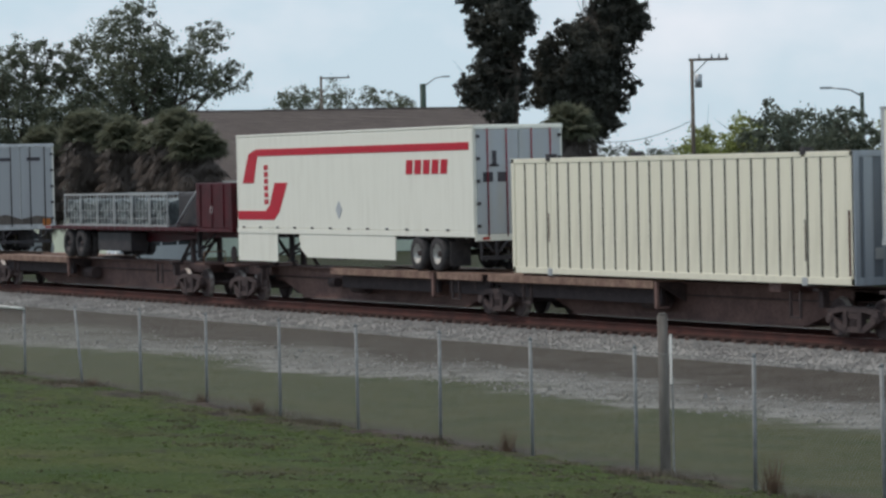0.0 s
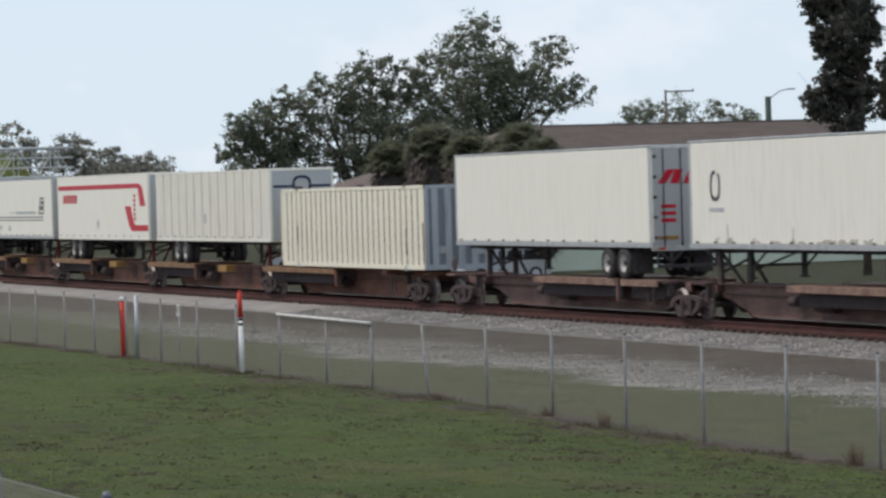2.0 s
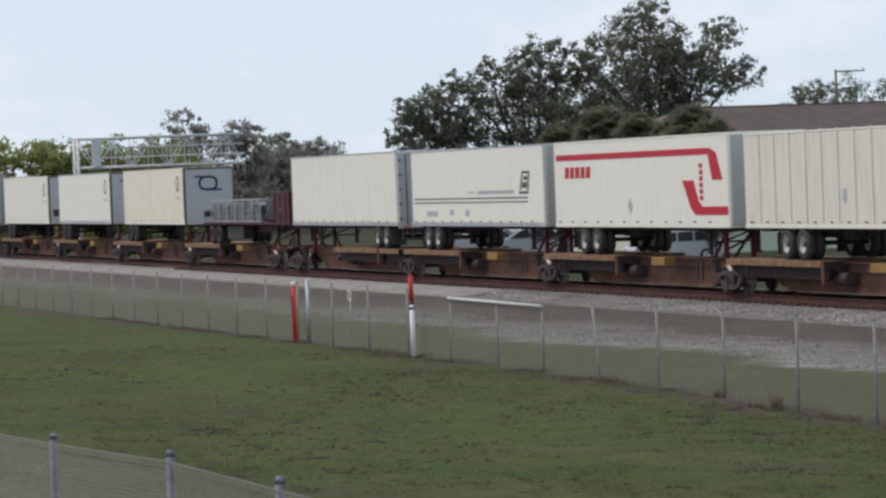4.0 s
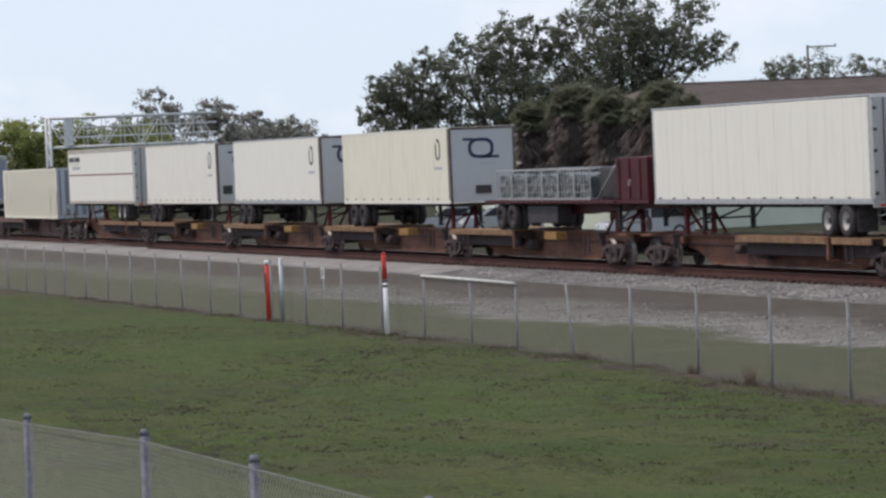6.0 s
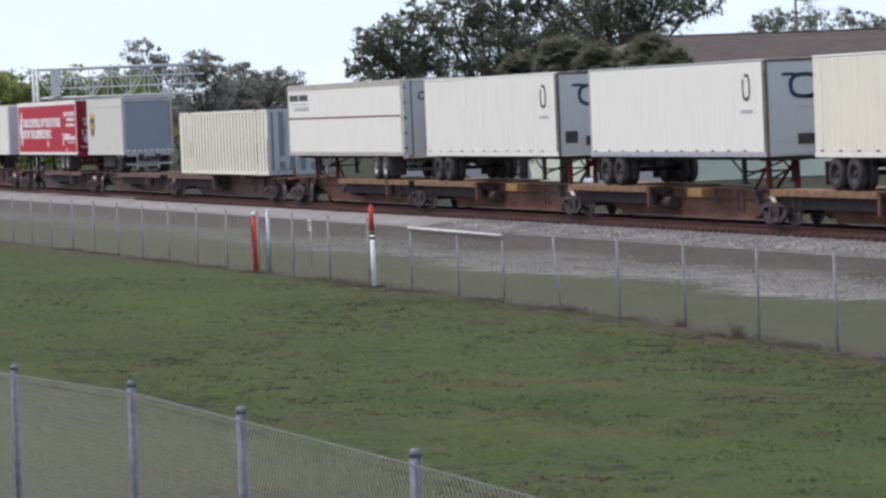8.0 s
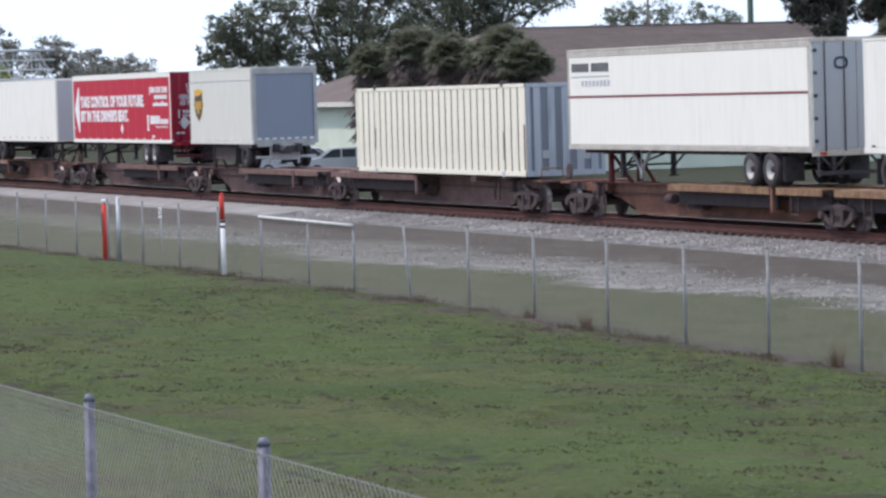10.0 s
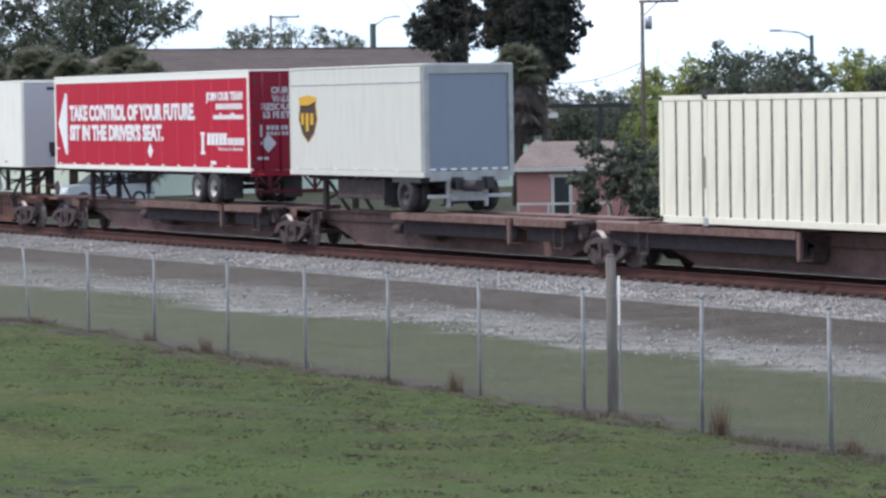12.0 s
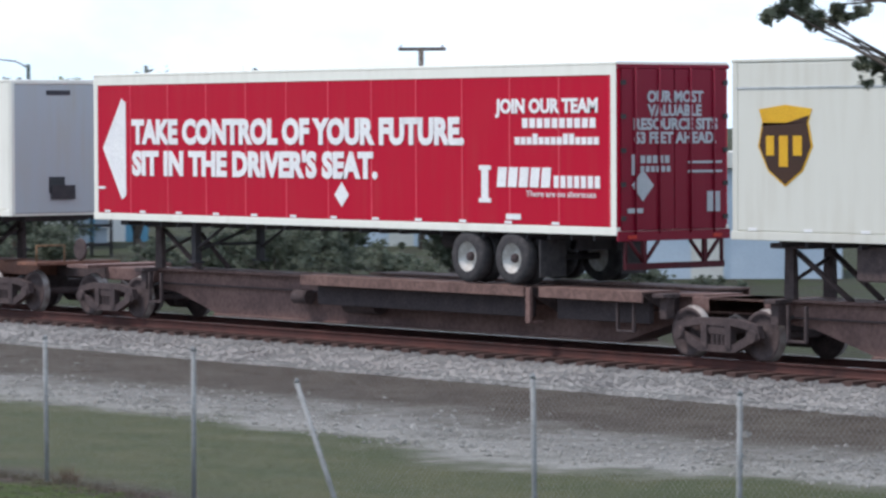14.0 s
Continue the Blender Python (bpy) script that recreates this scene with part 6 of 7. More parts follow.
    # stanchions, hoses and a step by each truck
    for x, s in ((1.35, 1), (Lu - 1.35, -1)):
        part("stanchion", boxes((x - 0.09, x + 0.09, 0.32, 0.5, 0.62, 1.02), (x - 0.14, x + 0.14, 0.2, 0.6, 0.98, 1.05), bevel=0.012), M_TRUCK, t)
        part("sill_step", boxes((x + s * 0.5, x + s * 0.95, 0.1, 0.16, 0.38, 0.42), (x + s * 0.5, x + s * 0.54, 0.1, 0.16, 0.42, 0.98), (x + s * 0.91, x + s * 0.95, 0.1, 0.16, 0.42, 0.98)) if s > 0 else boxes((x - 0.95, x - 0.5, 0.1, 0.16, 0.38, 0.42), (x - 0.95, x - 0.91, 0.1, 0.16, 0.42, 0.98), (x - 0.54, x - 0.5, 0.1, 0.16, 0.42, 0.98)), M_TRUCK, t)
        part("air_hose", tubes(((x, 0.75, 0.75), (x - s * 0.7, 0.7, 0.5), 0.03), ((x - s * 0.7, 0.7, 0.5), (x - s * 1.4, 0.75, 0.72), 0.03)), M_RUBBER, t)
    if ledge_m is M_LEDGE_Y and ledges == LEFT:
        part("hitch_locker", boxes((11.0, 12.2, 0.06, 0.45, 0.80, 1.06), bevel=0.015), M_YELLOW, t, "faded yellow locker")
    # brake gear slung beside the spine
    part("air_reservoir", tubes(((Lu * 0.42, 0.72, 0.55), (Lu * 0.42 + 1.0, 0.72, 0.55), 0.19), n=12), M_TRUCK, t)
    part("brake_cylinder", tubes(((Lu * 0.33, 0.7, 0.62), (Lu * 0.33 + 0.45, 0.7, 0.62), 0.14), n=10), M_TRUCK, t)
    part("brake_pipe", tubes(((1.0, 0.9, 0.72), (Lu - 1.0, 0.9, 0.72), 0.02), n=5), M_TRUCK, t)
    rail_truck(t, 0.0)
    if last:
        rail_truck(t, Lu)
        part("coupler", boxes((Lu + 0.7, Lu + 2.0, c - 0.12, c + 0.12, 0.72, 0.95), bevel=0.03), M_TRUCK, t)
        part("end_platform", boxes((Lu + 0.6, Lu + 1.4, 0.25, 2.35, 0.98, 1.05), bevel=0.01), colour, t)
        part("hand_rail", tubes(((Lu + 1.3, 0.3, 1.05), (Lu + 1.3, 0.3, 1.4), 0.018), ((Lu + 1.3, 0.3, 1.4), (Lu + 1.3, 1.0, 1.4), 0.018), ((Lu + 1.3, 1.0, 1.4), (Lu + 1.3, 1.0, 1.05), 0.018)), M_LEDGE_Y, t)
    if first:
        part("coupler", boxes((-2.0, -0.7, c - 0.12, c + 0.12, 0.72, 0.95), bevel=0.03), M_TRUCK, t)
        part("end_platform", boxes((-1.4, -0.6, 0.25, 2.35, 0.98, 1.05), bevel=0.01), colour, t)
        part("brake_wheel", turned([(0.2, 0.0), (0.24, 0.02), (0.24, 0.04), (0.2, 0.05)], n=16), M_TRUCK, t).matrix_basis = pose(-1.3, 0.5, 1.35)
    return t


RIGHT, LEFT, BOXL = [(7.1, 13.7), (14.1, 16.8)], [(0.35, 7.6)], [(0.0, 8.8)]


def build_cars():
    # first unit's left truck, unit length, and what each unit carries (wheels right, wheels left, container)
    rows = ((68.3, 17.15, "RCR", M_STEEL2, M_LEDGE), (9.05, 18.25, "RRF", M_STEEL2, M_LEDGE), (-81.4, 17.23, "RLLLC", M_STEEL, M_LEDGE_Y),
            (-171.2, 17.15, "RLLLF", M_STEEL, M_LEDGE_Y), (-230.6, 18.36, "RRC", M_STEEL2, M_LEDGE_M), (-286.0, 17.15, "RLL", M_STEEL, M_LEDGE))
    for n, (u, Lu, load, colour, ledge_m) in enumerate(rows):
        for k, c in enumerate(load):
            uu = u + k * Lu
            spine_unit(uu, Lu, {"R": RIGHT, "L": LEFT, "F": LEFT, "C": BOXL}[c], {"R": 1.2, "L": Lu - 1.6, "F": Lu - 1.0, "C": None}[c], colour, ledge_m,
                       k == 0, k == len(load) - 1, "articulated spine cars", c == "C")


def swoosh(L, flip):
    a = [(0.45, 2.4), (1.3, 2.4), (1.62, 3.19), (15.9, 3.19), (15.9, 3.39), (1.5, 3.39), (0.95, 3.25)]
    b = [(2.9, 2.4), (3.85, 2.4), (3.2, 1.55), (2.8, 1.32), (0.05, 1.32), (0.05, 1.58), (2.2, 1.58), (2.5, 1.75)]
    f = (lambda x: L - x) if flip else (lambda x: x)
    return plates([(f(x), z) for x, z in a], [(f(x), z) for x, z in b])


def build_trailers():
    G = "van trailers on the train"
    W = 2.59
    # white trailer with red band
    for u, rear, axle, lab in ((68.68, 1, 13.2, "white van trailer with red corner swoosh and side skirt"), (-45.0, -1, 3.4, "white van trailer with a mirrored red corner swoosh")):
        t = mover("box_trailer", lab, "trailer", u, 1.1, G)
        van_trailer(t, 16.15, rear, axle, M_WHITE, M_ENDWHITE_SHADE, rail=M_WHITE)
        part("red_swoosh", swoosh(16.15, rear < 0), M_DECALRED, t, "red painted corner swoosh")
        f = (lambda x: x) if rear > 0 else (lambda x: 16.15 - x)
        # block bars stand for the maker's name
        x0 = 12.0 if rear > 0 else 1.1
        part("name_bar", plates(*[[(x0 + k * 0.54, 2.58), (x0 + k * 0.54 + 0.4, 2.58), (x0 + k * 0.54 + 0.46, 2.96), (x0 + k * 0.54 + 0.06, 2.96)] for k in range(5)]), M_DECALRED, t, "slanting red block bars")
        part("column_emblem", bars(*[(f(2.25) - 0.14, f(2.25) + 0.14, 1.78 + 0.2 * k, 1.92 + 0.2 * k) for k in range(6)]), M_DECALRED, t)
        part("diamond", plates([(7.5, 1.36), (7.72, 1.62), (7.5, 1.88), (7.28, 1.62)]), M_DECALGREY, t)
        if rear > 0:
            part("nose_skirt", boxes((0.0, 3.0, 0.0, 0.03, 0.1, 0.92), bevel=0.008), M_WHITE, t)
            part("side_skirt", plates([(5.2, 0.26), (11.2, 0.26), (11.25, 0.92), (4.6, 0.92), (4.7, 0.5)], y0=0.0, y1=0.03), M_WHITE, t, "white aerodynamic side skirt")
            part("end_name_bar", end_mesh(bars(*[(0.25 + k * 0.42, 0.53 + k * 0.42, 2.35, 2.6) for k in range(5)]), 16.2), M_DECALDARK, t)
            part("end_emblem", end_mesh(bars((0.52, 0.64, 2.75, 3.15), (0.45, 0.71, 2.75, 2.8)), 16.2), M_DECALDARK, t)
    # plain white doors-forward trailer with a ring emblem
    t = mover("box_trailer", "stained white van trailer with grey doors and ring emblem", "trailer", 28.38, 1.1, G)
    van_trailer(t, 16.4, 1, 12.8, M_QWHITE, M_GREYDOOR_SHADE, tape=True, rib=0, roof_z=3.91)
    part("ring_emblem", plates(*ring(1.75, 2.65, 0.33, 0.42, 0.1, (3, 4))), M_DECALDARK, t)
    part("number_bar", bars((1.35, 2.3, 1.95, 2.05)), M_DECALGREY, t)
    part("patch", end_mesh(bars((2.1, 2.4, 0.95, 1.2)), 16.45), mat("orange_placard", (0.45, 0.16, 0.04)), t, "orange placard")
    part("stain", bars((2.5, 2.53, 1.1, 1.6), (6.6, 6.63, 1.1, 1.5)), M_DECALGREY, t)
    g = random.Random(12)
    for k in range(34):
        x = 1.2 + 14.6 * g.random() ** 0.7
        part("scuff", plates([(x, 1.08), (x + g.uniform(0.1, 0.5), 1.08), (x + g.uniform(0.05, 0.3), 1.13 + g.uniform(0, 0.12)), (x - 0.03, 1.12 + g.uniform(0, 0.08))], y0=-0.005), M_DUSTRAIL, t)
    for x in (3.9, 7.2, 10.6):
        part("roof_patch", boxes((x, x + 1.9, -0.016, 0.2, 3.86, 3.918), bevel=0.01), M_ALU, t, "silver roof edge patch")
    for y in (0.45, 1.55):
        part("door_mark", end_mesh(bars((y, y + 0.5, 3.3, 3.42)), 16.45), M_DECALDARK, t)
    part("door_grime", end_mesh(plates([(0.1, 1.02), (2.48, 1.02), (2.48, 1.22), (1.9, 1.32), (1.3, 1.2), (0.7, 1.38), (0.1, 1.26)], y0=-0.004), 16.447), M_GRIMY, t, "dark road grime along the door foot")
    # white trailer with a red script on its doors
    t = mover("box_trailer", "white van trailer with a red scripted rear door", "trailer", 9.45, 1.1, G)
    van_trailer(t, 16.2, 1, 13.4, M_WHITE, M_GREYDOOR_SHADE, roof_z=3.86)
    part("script_bar", end_mesh(plates([(0.2, 2.75), (0.45, 2.75), (0.75, 3.15), (0.5, 3.15)], [(0.6, 2.75), (0.85, 2.75), (1.0, 3.15), (0.75, 3.15)], [(1.0, 2.75), (1.3, 2.75), (1.5, 3.15), (1.2, 3.15)]), 16.25), M_DECALRED, t)
    part("number_bar", end_mesh(bars((0.3, 0.75, 2.05, 2.15), (0.3, 0.75, 1.85, 1.95), (0.3, 0.75, 1.65, 1.75)), 16.25), M_DECALRED, t)
    part("hazard_bar", end_mesh(bars((0.2, 0.8, 1.15, 1.25)), 16.25), M_YELLOW, t)
    # ribbed trailer
    t = mover("box_trailer", "cream ribbed van trailer with a blue striped nose", "trailer", -27.5, 1.1, G)
    van_trailer(t, 16.3, -1, 3.6, M_RIB, M_ENDWHITE_SHADE, rail=M_QWHITE, roof_z=3.74)
    bm = bmesh.new()
    for k in range(1, 14):
        x = k * 16.3 / 14
        plate(bm, [(x - 0.05, 1.06), (x + 0.05, 1.06), (x + 0.05, 3.77), (x - 0.05, 3.77)], -0.03, 0.0)
    part("side_rib", bm, M_RIB, t)
    part("emblem", plates([(7.4, 1.6), (7.55, 1.75), (7.5, 2.05), (7.3, 2.05), (7.25, 1.75)]), M_DECALGREY, t)
    part("nose_stripe", end_mesh(bars((0.15, 0.95, 3.0, 3.09), (1.65, 2.45, 3.0, 3.09)), 16.34), M_DECALBLUE, t)
    part("nose_ring", end_mesh(plates(*ring(1.3, 3.1, 0.38, 0.35, 0.1)), 16.34), M_DECALBLUE, t)
    # striped trailer
    t = mover("box_trailer", "white van trailer with thin dark stripes and block emblem", "trailer", -62.32, 1.1, G)
    van_trailer(t, 16.25, -1, 2.6, M_WHITE, M_GREYDOOR_SHADE)
    part("stripe", bars((0.4, 14.3, 1.94, 1.985), (0.4, 14.3, 1.80, 1.84)), M_DECALDARK, t)
    part("emblem", plates([(13.4, 2.1), (14.4, 2.1), (14.42, 2.18), (13.44, 2.18)], [(13.72, 2.82), (14.58, 2.82), (14.6, 2.9), (13.75, 2.9)], [(13.46, 2.22), (13.58, 2.22), (13.83, 2.8), (13.72, 2.8)], [(14.3, 2.2), (14.42, 2.2), (14.57, 2.8), (14.44, 2.8)], [(13.72, 2.3), (14.2, 2.3), (14.3, 2.5), (13.82, 2.5)], [(13.92, 2.58), (14.3, 2.58), (14.36, 2.72), (13.98, 2.72)]), M_DECALDARK, t, "dark outlined block emblem")
    part("name_bar", bars(*[(8.6 + 0.235 * k, 8.78 + 0.235 * k, 2.12, 2.24) for k in range(18)], (7.3, 8.2, 2.16, 2.21)), M_DECALGREY, t)
    part("small_bar", bars((2.0, 3.4, 1.3, 1.5), (5.0, 5.5, 1.35, 1.55), (7.0, 7.4, 1.3, 1.55)), M_DECALGREY, t)
    # plain trailer
    t = mover("box_trailer", "plain white van trailer with faint panel seams", "trailer", -80.71, 1.1, G)
    van_trailer(t, 16.4, 1, 13.9, M_WHITE, M_GREYDOOR_SHADE, rib=1.22, roof_z=3.91)
    # three ring-emblem trailers, noses forward
    for u, L, body, lab in ((-115.98, 14.2, M_CREAM, "cream van trailer with navy ring emblem on its nose"), (-134.07, 14.6, M_WHITE, "white van trailer with a dark ring emblem on its side"), (-151.84, 14.6, M_QWHITE, "aged white van trailer with dark ring emblem and nose vent")):
        t = mover("box_trailer", lab, "trailer", u, 1.1, G)
        van_trailer(t, L, -1, 1.85, body, M_ENDWHITE_SHADE, rail=M_ALU if body is M_WHITE else M_QWHITE, roof_z=3.75, corner=M_GRIMY, rim=M_DUSTRIM)
        part("ring_emblem", plates(*ring(L - 1.35, 2.95, 0.3, 0.4, 0.1, (6, 7))), M_DECALDARK, t)
        part("number_bar", bars((L - 1.8, L - 0.9, 2.2, 2.3)), M_DECALGREY, t)
        part("nose_ring", end_mesh(plates(*ring(1.25, 2.95, 0.5, 0.38, 0.12)), L + 0.03), M_DECALBLUE, t, "navy ring emblem")
        part("nose_tail", end_mesh(bars((0.55, 0.95, 3.24, 3.33), (1.3, 1.95, 2.57, 2.67)), L + 0.03), M_DECALBLUE, t)
        part("nose_bar", end_mesh(bars((0.7, 1.8, 2.35, 2.42), (1.1, 1.4, 1.7, 1.85)), L + 0.03), M_DECALGREY, t)
        part("nose_vent", end_mesh(bars((0.25, 0.7, 1.35, 1.75), (1.7, 1.95, 1.3, 1.55)), L + 0.03), M_GLASSGREY if body is M_QWHITE else M_DECALGREY, t)
        if body is M_CREAM:
            part("panel_joint", bars((6.5, 6.56, 1.08, 3.75), (12.9, 12.95, 1.08, 2.8), (0.5, 0.54, 1.08, 3.75)), M_QWHITE, t)
        if body is M_WHITE:
            part("grime", bars((3, 3.9, 1.02, 1.05), (5.2, 7.9, 1.05, 1.08), (9.5, 10.2, 1.02, 1.05)), M_DECALGREY, t)
    # white trailer with a dark red line
    t = mover("box_trailer", "white van trailer with dark red line and grey bars", "trailer", -171.17, 1.1, G)
    van_trailer(t, 16.35, 1, 13.2, M_WHITE, M_GREYDOOR_SHADE, roof_z=3.86, rail=M_DUSTRAIL, tape="w")
    part("line", bars((0.05, 16.2, 2.44, 2.50)), mat("maroon_decal", (0.22, 0.05, 0.06)), t)
    part("name_bar", bars(*[(0.35 + k * 0.19, 0.49 + k * 0.19, 3.2, 3.45) for k in range(7)], *[(1.85 + k * 0.19, 1.99 + k * 0.19, 3.2, 3.45) for k in range(7)]), M_DECALDARK, t, "grey block bars")
    part("top_band", bars((0.0, 16.35, 3.64, 3.8)), M_DUSTRAIL, t, "dusty beige upper edge")
    part("thin_line", bars((0.35, 3.2, 3.05, 3.08)), M_DECALGREY, t)
    part("small_bar", bars(*[(1.1 + k * 0.28, 1.26 + k * 0.28, 2.78, 2.94) for k in range(8)]), M_DECALGREY, t)
    part("script_bar", end_mesh(plates(*ring(0.85, 3.2, 0.2, 0.16, 0.06)), 16.4), M_DECALBLUE, t)
    part("leg_brace", tubes(((3.95, 0.3, 0.92), (4.64, 0.3, 0.36), 0.05), ((5.42, 0.3, 0.92), (4.74, 0.3, 0.36), 0.05), ((4.69, 0.3, 0.40), (4.69, 0.3, 0.08), 0.06), ((4.69, 0.3, 0.92), (4.69, 0.3, 0.45), 0.03)), M_SILLGREY, t, "pale grey landing leg braces")
    # pale parcel trailer with a shield
    t = mover("box_trailer", "short pale grey single axle trailer with brown gold shield", "trailer", -211.55, 1.1, G)
    L = 8.5
    van_trailer(t, L, -1, 7.3, M_UPSW, M_DARKDOOR, tandem=False, rail=M_UPSW, tape="w", rim=M_BLACK, roof_z=3.87, box_on_nose=False, corner=M_SILLGREY)
    part("roll_door", boxes((L + 0.03, L + 0.06, 0.14, W - 0.2, 1.1, 3.6), bevel=0.008), M_DARKDOOR, t)
    part("door_frame", boxes((L + 0.03, L + 0.09, 0.0, 0.14, 0.92, 3.83), (L + 0.03, L + 0.09, W - 0.14, W, 0.92, 3.83), (L + 0.03, L + 0.09, 0.14, W - 0.14, 3.6, 3.83), (L + 0.03, L + 0.09, 0.14, W - 0.14, 0.82, 1.08), bevel=0.012), M_SILLGREY, t)
    part("tape_band", end_mesh(bars(*[(0.15 + 0.3 * k, 0.32 + 0.3 * k, 1.1, 1.15) for k in range(8)]), L + 0.06), M_DECALWHITE, t)
    part("underride_guard", boxes((L, L + 0.08, 0.1, W - 0.1, 0.38, 0.47), (L - 0.05, L + 0.05, 0.75, 1.75, 0.3, 0.82), (L - 0.05, L + 0.06, 1.75, 1.83, 0.15, 0.9), (L - 0.05, L + 0.06, 0.65, 0.73, 0.15, 0.9)), M_RACK, t)
    part("underbody_box", boxes((2.6, 5.6, 0.25, 0.8, 0.3, 0.86), (2.6, 5.6, 1.8, 2.35, 0.3, 0.86), bevel=0.03), M_TRUCK, t)
    part("mud_guard", boxes((6.6, 8.3, 0.0, 0.5, 0.78, 0.92)), M_BLACK, t)
    sh = [(0.72, 2.85), (0.62, 2.45), (0.85, 2.05), (1.25, 1.8), (1.65, 2.05), (1.88, 2.45), (1.78, 2.85), (1.86, 3.05), (1.25, 3.12), (0.64, 3.05)]
    part("shield_back", plates([(x, z) for x, z in sh], y0=-0.008), M_GOLD, t, "gold topped shield emblem")
    part("shield", plates([(1.25 + (x - 1.25) * 0.94, 2.45 + (z - 2.45) * 0.95) for x, z in sh[:7]] + [(1.8, 2.95), (1.25, 2.82), (0.7, 2.78)], y0=-0.014), M_BROWN, t, "brown shield emblem")
    part("shield_bar", plates(rect(0.82, 1.0, 2.3, 2.62), rect(1.12, 1.32, 2.12, 2.62), rect(1.44, 1.64, 2.3, 2.62), y0=-0.02), M_GOLD, t)
    part("top_seam", bars((0.1, 8.4, 3.38, 3.41)), M_ALU, t)
    # red slogan trailer
    t = mover("box_trailer", "bright red van trailer with white recruiting slogan and white edges", "trailer", -230.53, 1.1, G)
    L = 16.13
    van_trailer(t, L, 1, 12.7, M_RED, M_REDDOOR_SHADE, rib=1.33, rail=M_WHITE, tape="w", roof_z=3.89)
    part("top_band", bars((0.0, L, 3.66, 3.83)), M_WHITE, t, "white upper edge")
    part("edge_band", bars((0.0, 0.1, 1.06, 3.66), (L - 0.1, L, 1.06, 3.66)), M_WHITE, t)
    part("arrow", plates([(0.33, 2.38), (1.02, 3.38), (1.17, 3.3), (1.17, 1.42), (1.02, 1.34)]), M_DECALWHITE, t, "white arrow pointing backward")
    part("slogan", lettering("TAKE CONTROL OF YOUR FUTURE.", 1.41, 2.49, 0.46, 10.65, bold=0.034), M_DECALWHITE, t, "white slogan lettering")
    part("slogan", lettering("SIT IN THE DRIVER'S SEAT.", 1.41, 1.86, 0.46, 8.1, bold=0.034), M_DECALWHITE, t, "white slogan lettering")
    part("call", lettering("JOIN OUR TEAM", 12.95, 3.03, 0.24, 2.75, bold=0.014), M_DECALWHITE, t, "white lettering")
    part("phone_bar", bars(*[(13.65 + k * 0.2, 13.8 + k * 0.2, 2.76, 2.93) for k in range(10)]), M_DECALWHITE, t, "plain white bars")
    part("web_bar", bars(*[(13.45 + 0.162 * k, 13.58 + 0.162 * k, 2.47, 2.6 + 0.06 * (k in (3, 8, 9))) for k in range(14)]), M_DECALWHITE, t, "plain white bars")
    part("maker_bar", plates(*[[(12.95 + k * 0.3, 1.72), (13.19 + k * 0.3, 1.72), (13.23 + k * 0.3, 2.07), (12.99 + k * 0.3, 2.07)] for k in range(5)], *[rect(14.5 + k * 0.18, 14.63 + k * 0.18, 1.72, 1.93) for k in range(7)]), M_DECALWHITE, t, "plain white block bars")
    part("column_emblem", bars((12.45, 12.78, 1.44, 1.52), (12.52, 12.71, 1.52, 2.02), (12.45, 12.78, 2.02, 2.1)), M_DECALWHITE, t)
    part("motto", lettering("There are no shortcuts", 13.75, 1.56, 0.11, 1.85), M_DECALWHITE, t)
    part("diamond", plates([(8.4, 1.3), (8.62, 1.52), (8.4, 1.76), (8.18, 1.52)]), M_DECALWHITE, t)
    part("plate_bar", bars((0.15, 0.4, 1.55, 1.6), (13.2, 13.6, 1.15, 1.25)), M_DECALWHITE, t)
    # white door lettering and marks, greyed to carry the shade of that end
    for k, (txt, wd) in enumerate((("OUR MOST", 1.3), ("VALUABLE", 1.25), ("RESOURCE SITS", 1.95), ("63 FEET AHEAD.", 1.9))):
        z = 3.2 - 0.235 * k
        part("door_slogan", lettering(txt, (L + 0.053, 1.32 - wd / 2 - 0.01, z), z, 0.19, wd, end=True, bold=0.01), M_DECALGREY, t, "white lettering greyed for shade on the door")
    part("door_bar", end_mesh(bars(*[(0.5 + k * 0.14, 0.6 + k * 0.14, 2.15, 2.28) for k in range(5)], *[(0.5 + k * 0.12, 0.58 + k * 0.12, 2.0, 2.1) for k in range(6)], (0.3, 0.38, 1.95, 2.3), (1.6, 2.4, 2.14, 2.18), (1.6, 2.4, 1.98, 2.02)), L + 0.05), M_DECALGREY, t)
    part("door_diamond", end_mesh(plates([(0.55, 1.5), (0.8, 1.77), (0.55, 2.04), (0.3, 1.77)]), L + 0.05), M_DECALGREY, t)
    part("door_plate", end_mesh(bars((2.05, 2.35, 1.3, 1.65), (0.2, 0.55, 1.3, 1.38)), L + 0.05), M_DECALGREY, t)
    # pale trailer behind it
    t = mover("box_trailer", "aged white van trailer with a vented nose in shaded grey", "trailer", -248.09 - 0.4, 1.1, G)
    L = 14.7
    van_trailer(t, L, -1, 3.0, M_QWHITE, M_ENDWHITE_SHADE, rail=M_QWHITE, rim=M_DUSTRIM)
    part("nose_vent", end_mesh(bars((0.95, 1.35, 1.4, 1.75)), L + 0.03), M_GLASSGREY, t)
    part("nose_bar", end_mesh(bars((0.9, 1.5, 3.5, 3.6)), L + 0.03), M_DECALDARK, t)
    t = mover("box_trailer", "white van trailer with aluminium rails at the head of the view", "trailer", 104.3, 1.1, G)
    van_trailer(t, 16.2, 1, 13.0, M_WHITE, M_GREYDOOR_SHADE)


def s_at(u, t):
    return u + V * (t - T0) + 0.5 * ACC * (t - T0) ** 2


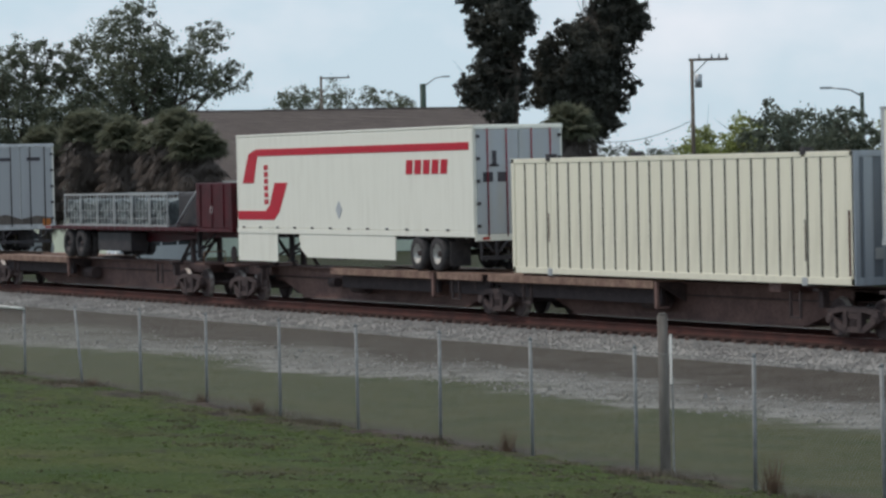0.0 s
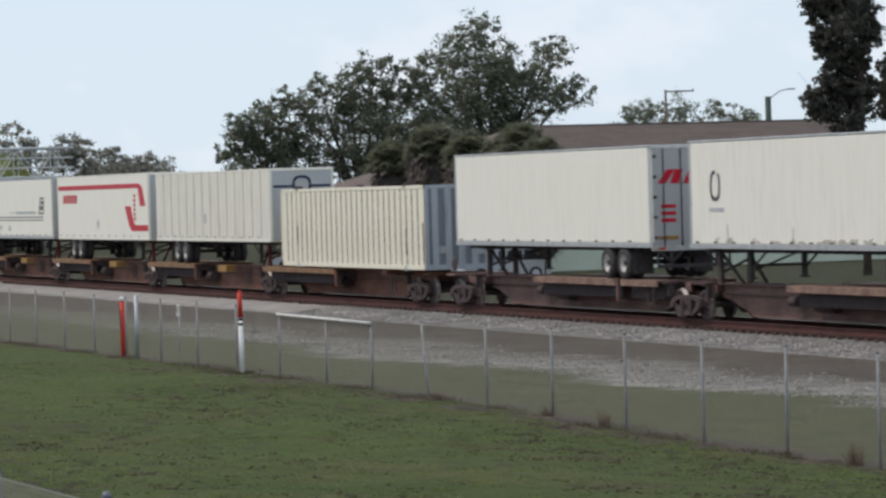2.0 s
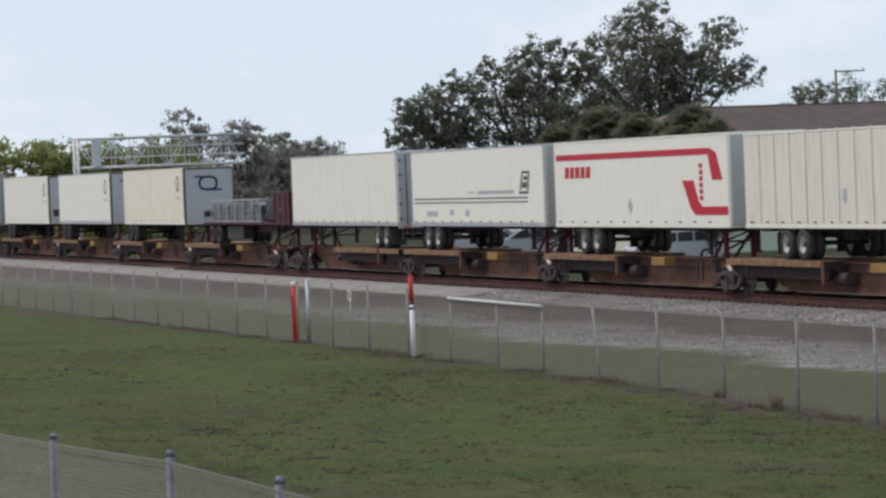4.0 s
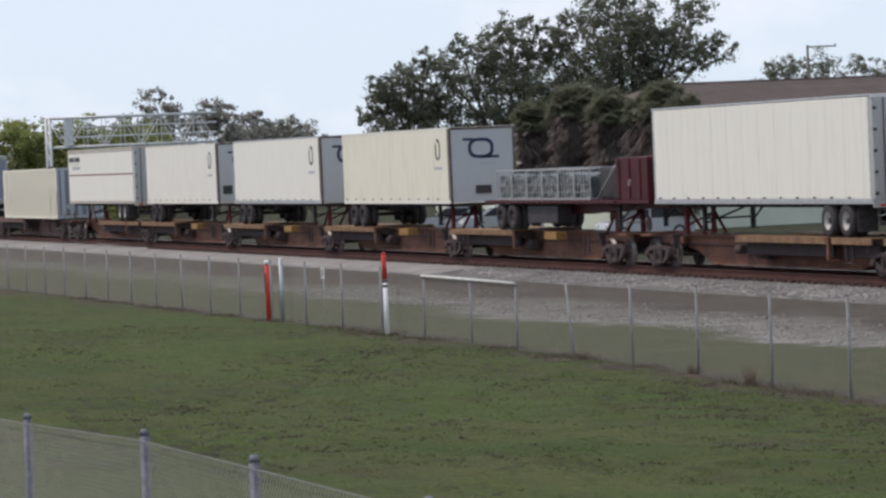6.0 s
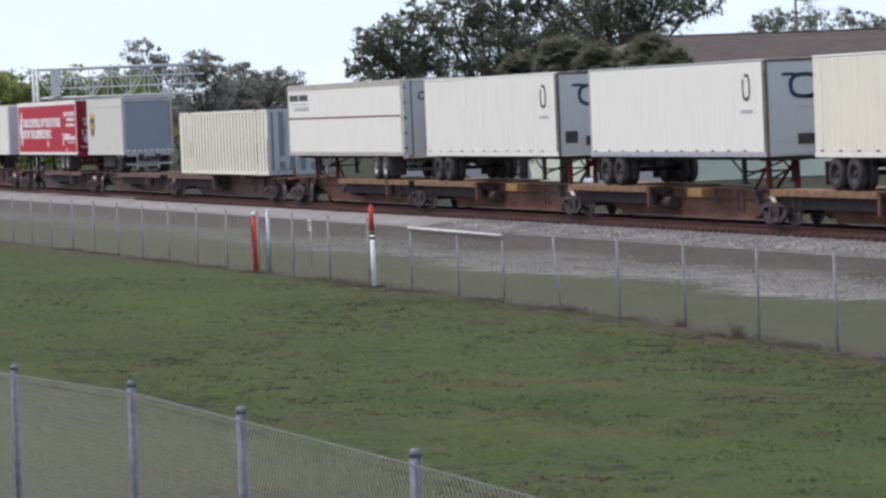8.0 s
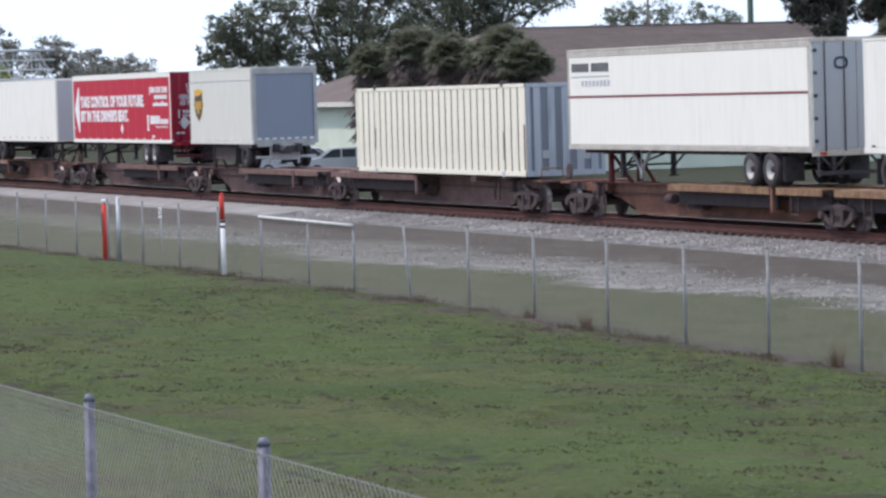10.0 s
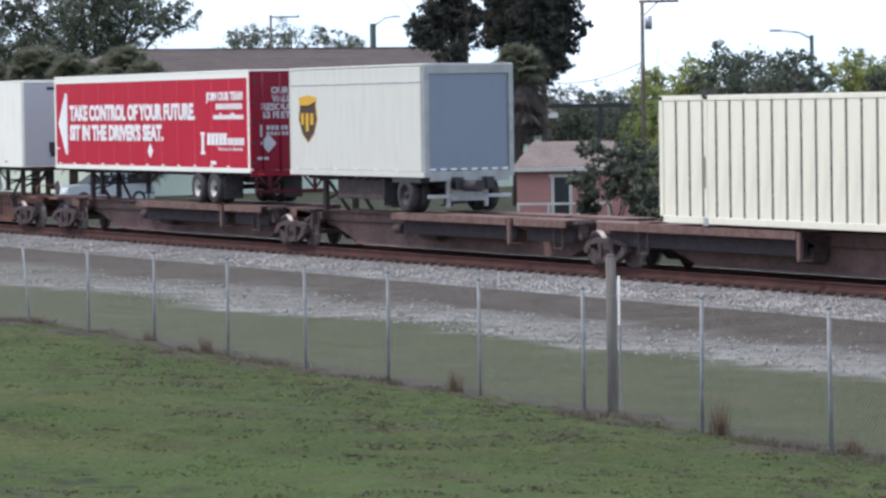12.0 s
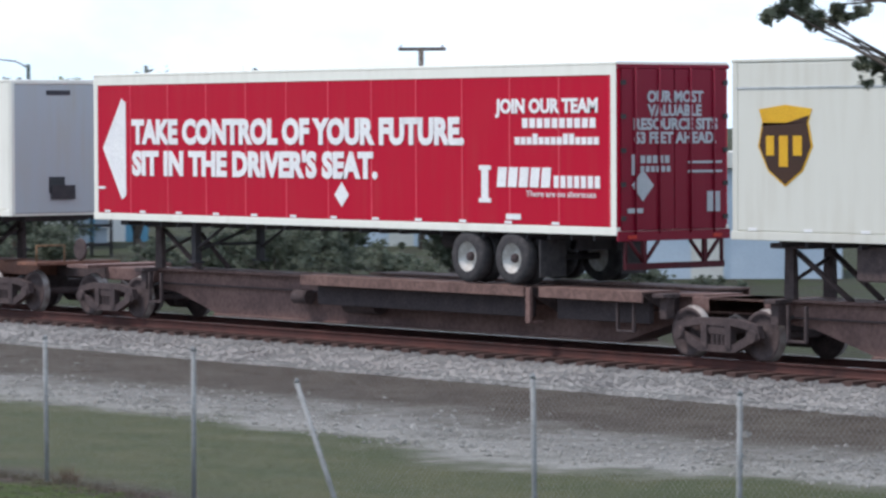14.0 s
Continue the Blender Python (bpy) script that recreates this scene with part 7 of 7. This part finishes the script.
def motions():
    times = [0, 1.75, 3.5, 5.25, 7, 8.75, 10.5, 12.25, 14]
    for ob, u, z in MOVERS:
        walk(ob, [(t, pose(s_at(u, t), D, z)) for t in times])


build_ground()
build_grass()
build_track()
build_fence()
build_markers()
build_building()
build_poles()
build_trees()
build_cars()
for u, lab in ((86.99, "cream corrugated container with rust at one corner post"), (-9.78, "cream corrugated container on a spine car"), (-190.81, "cream corrugated container with a blue grey shaded end")):
    build_container(u, lab)
build_flatbed(51.9)
build_flatbed(-97.6)
build_trailers()
motions()
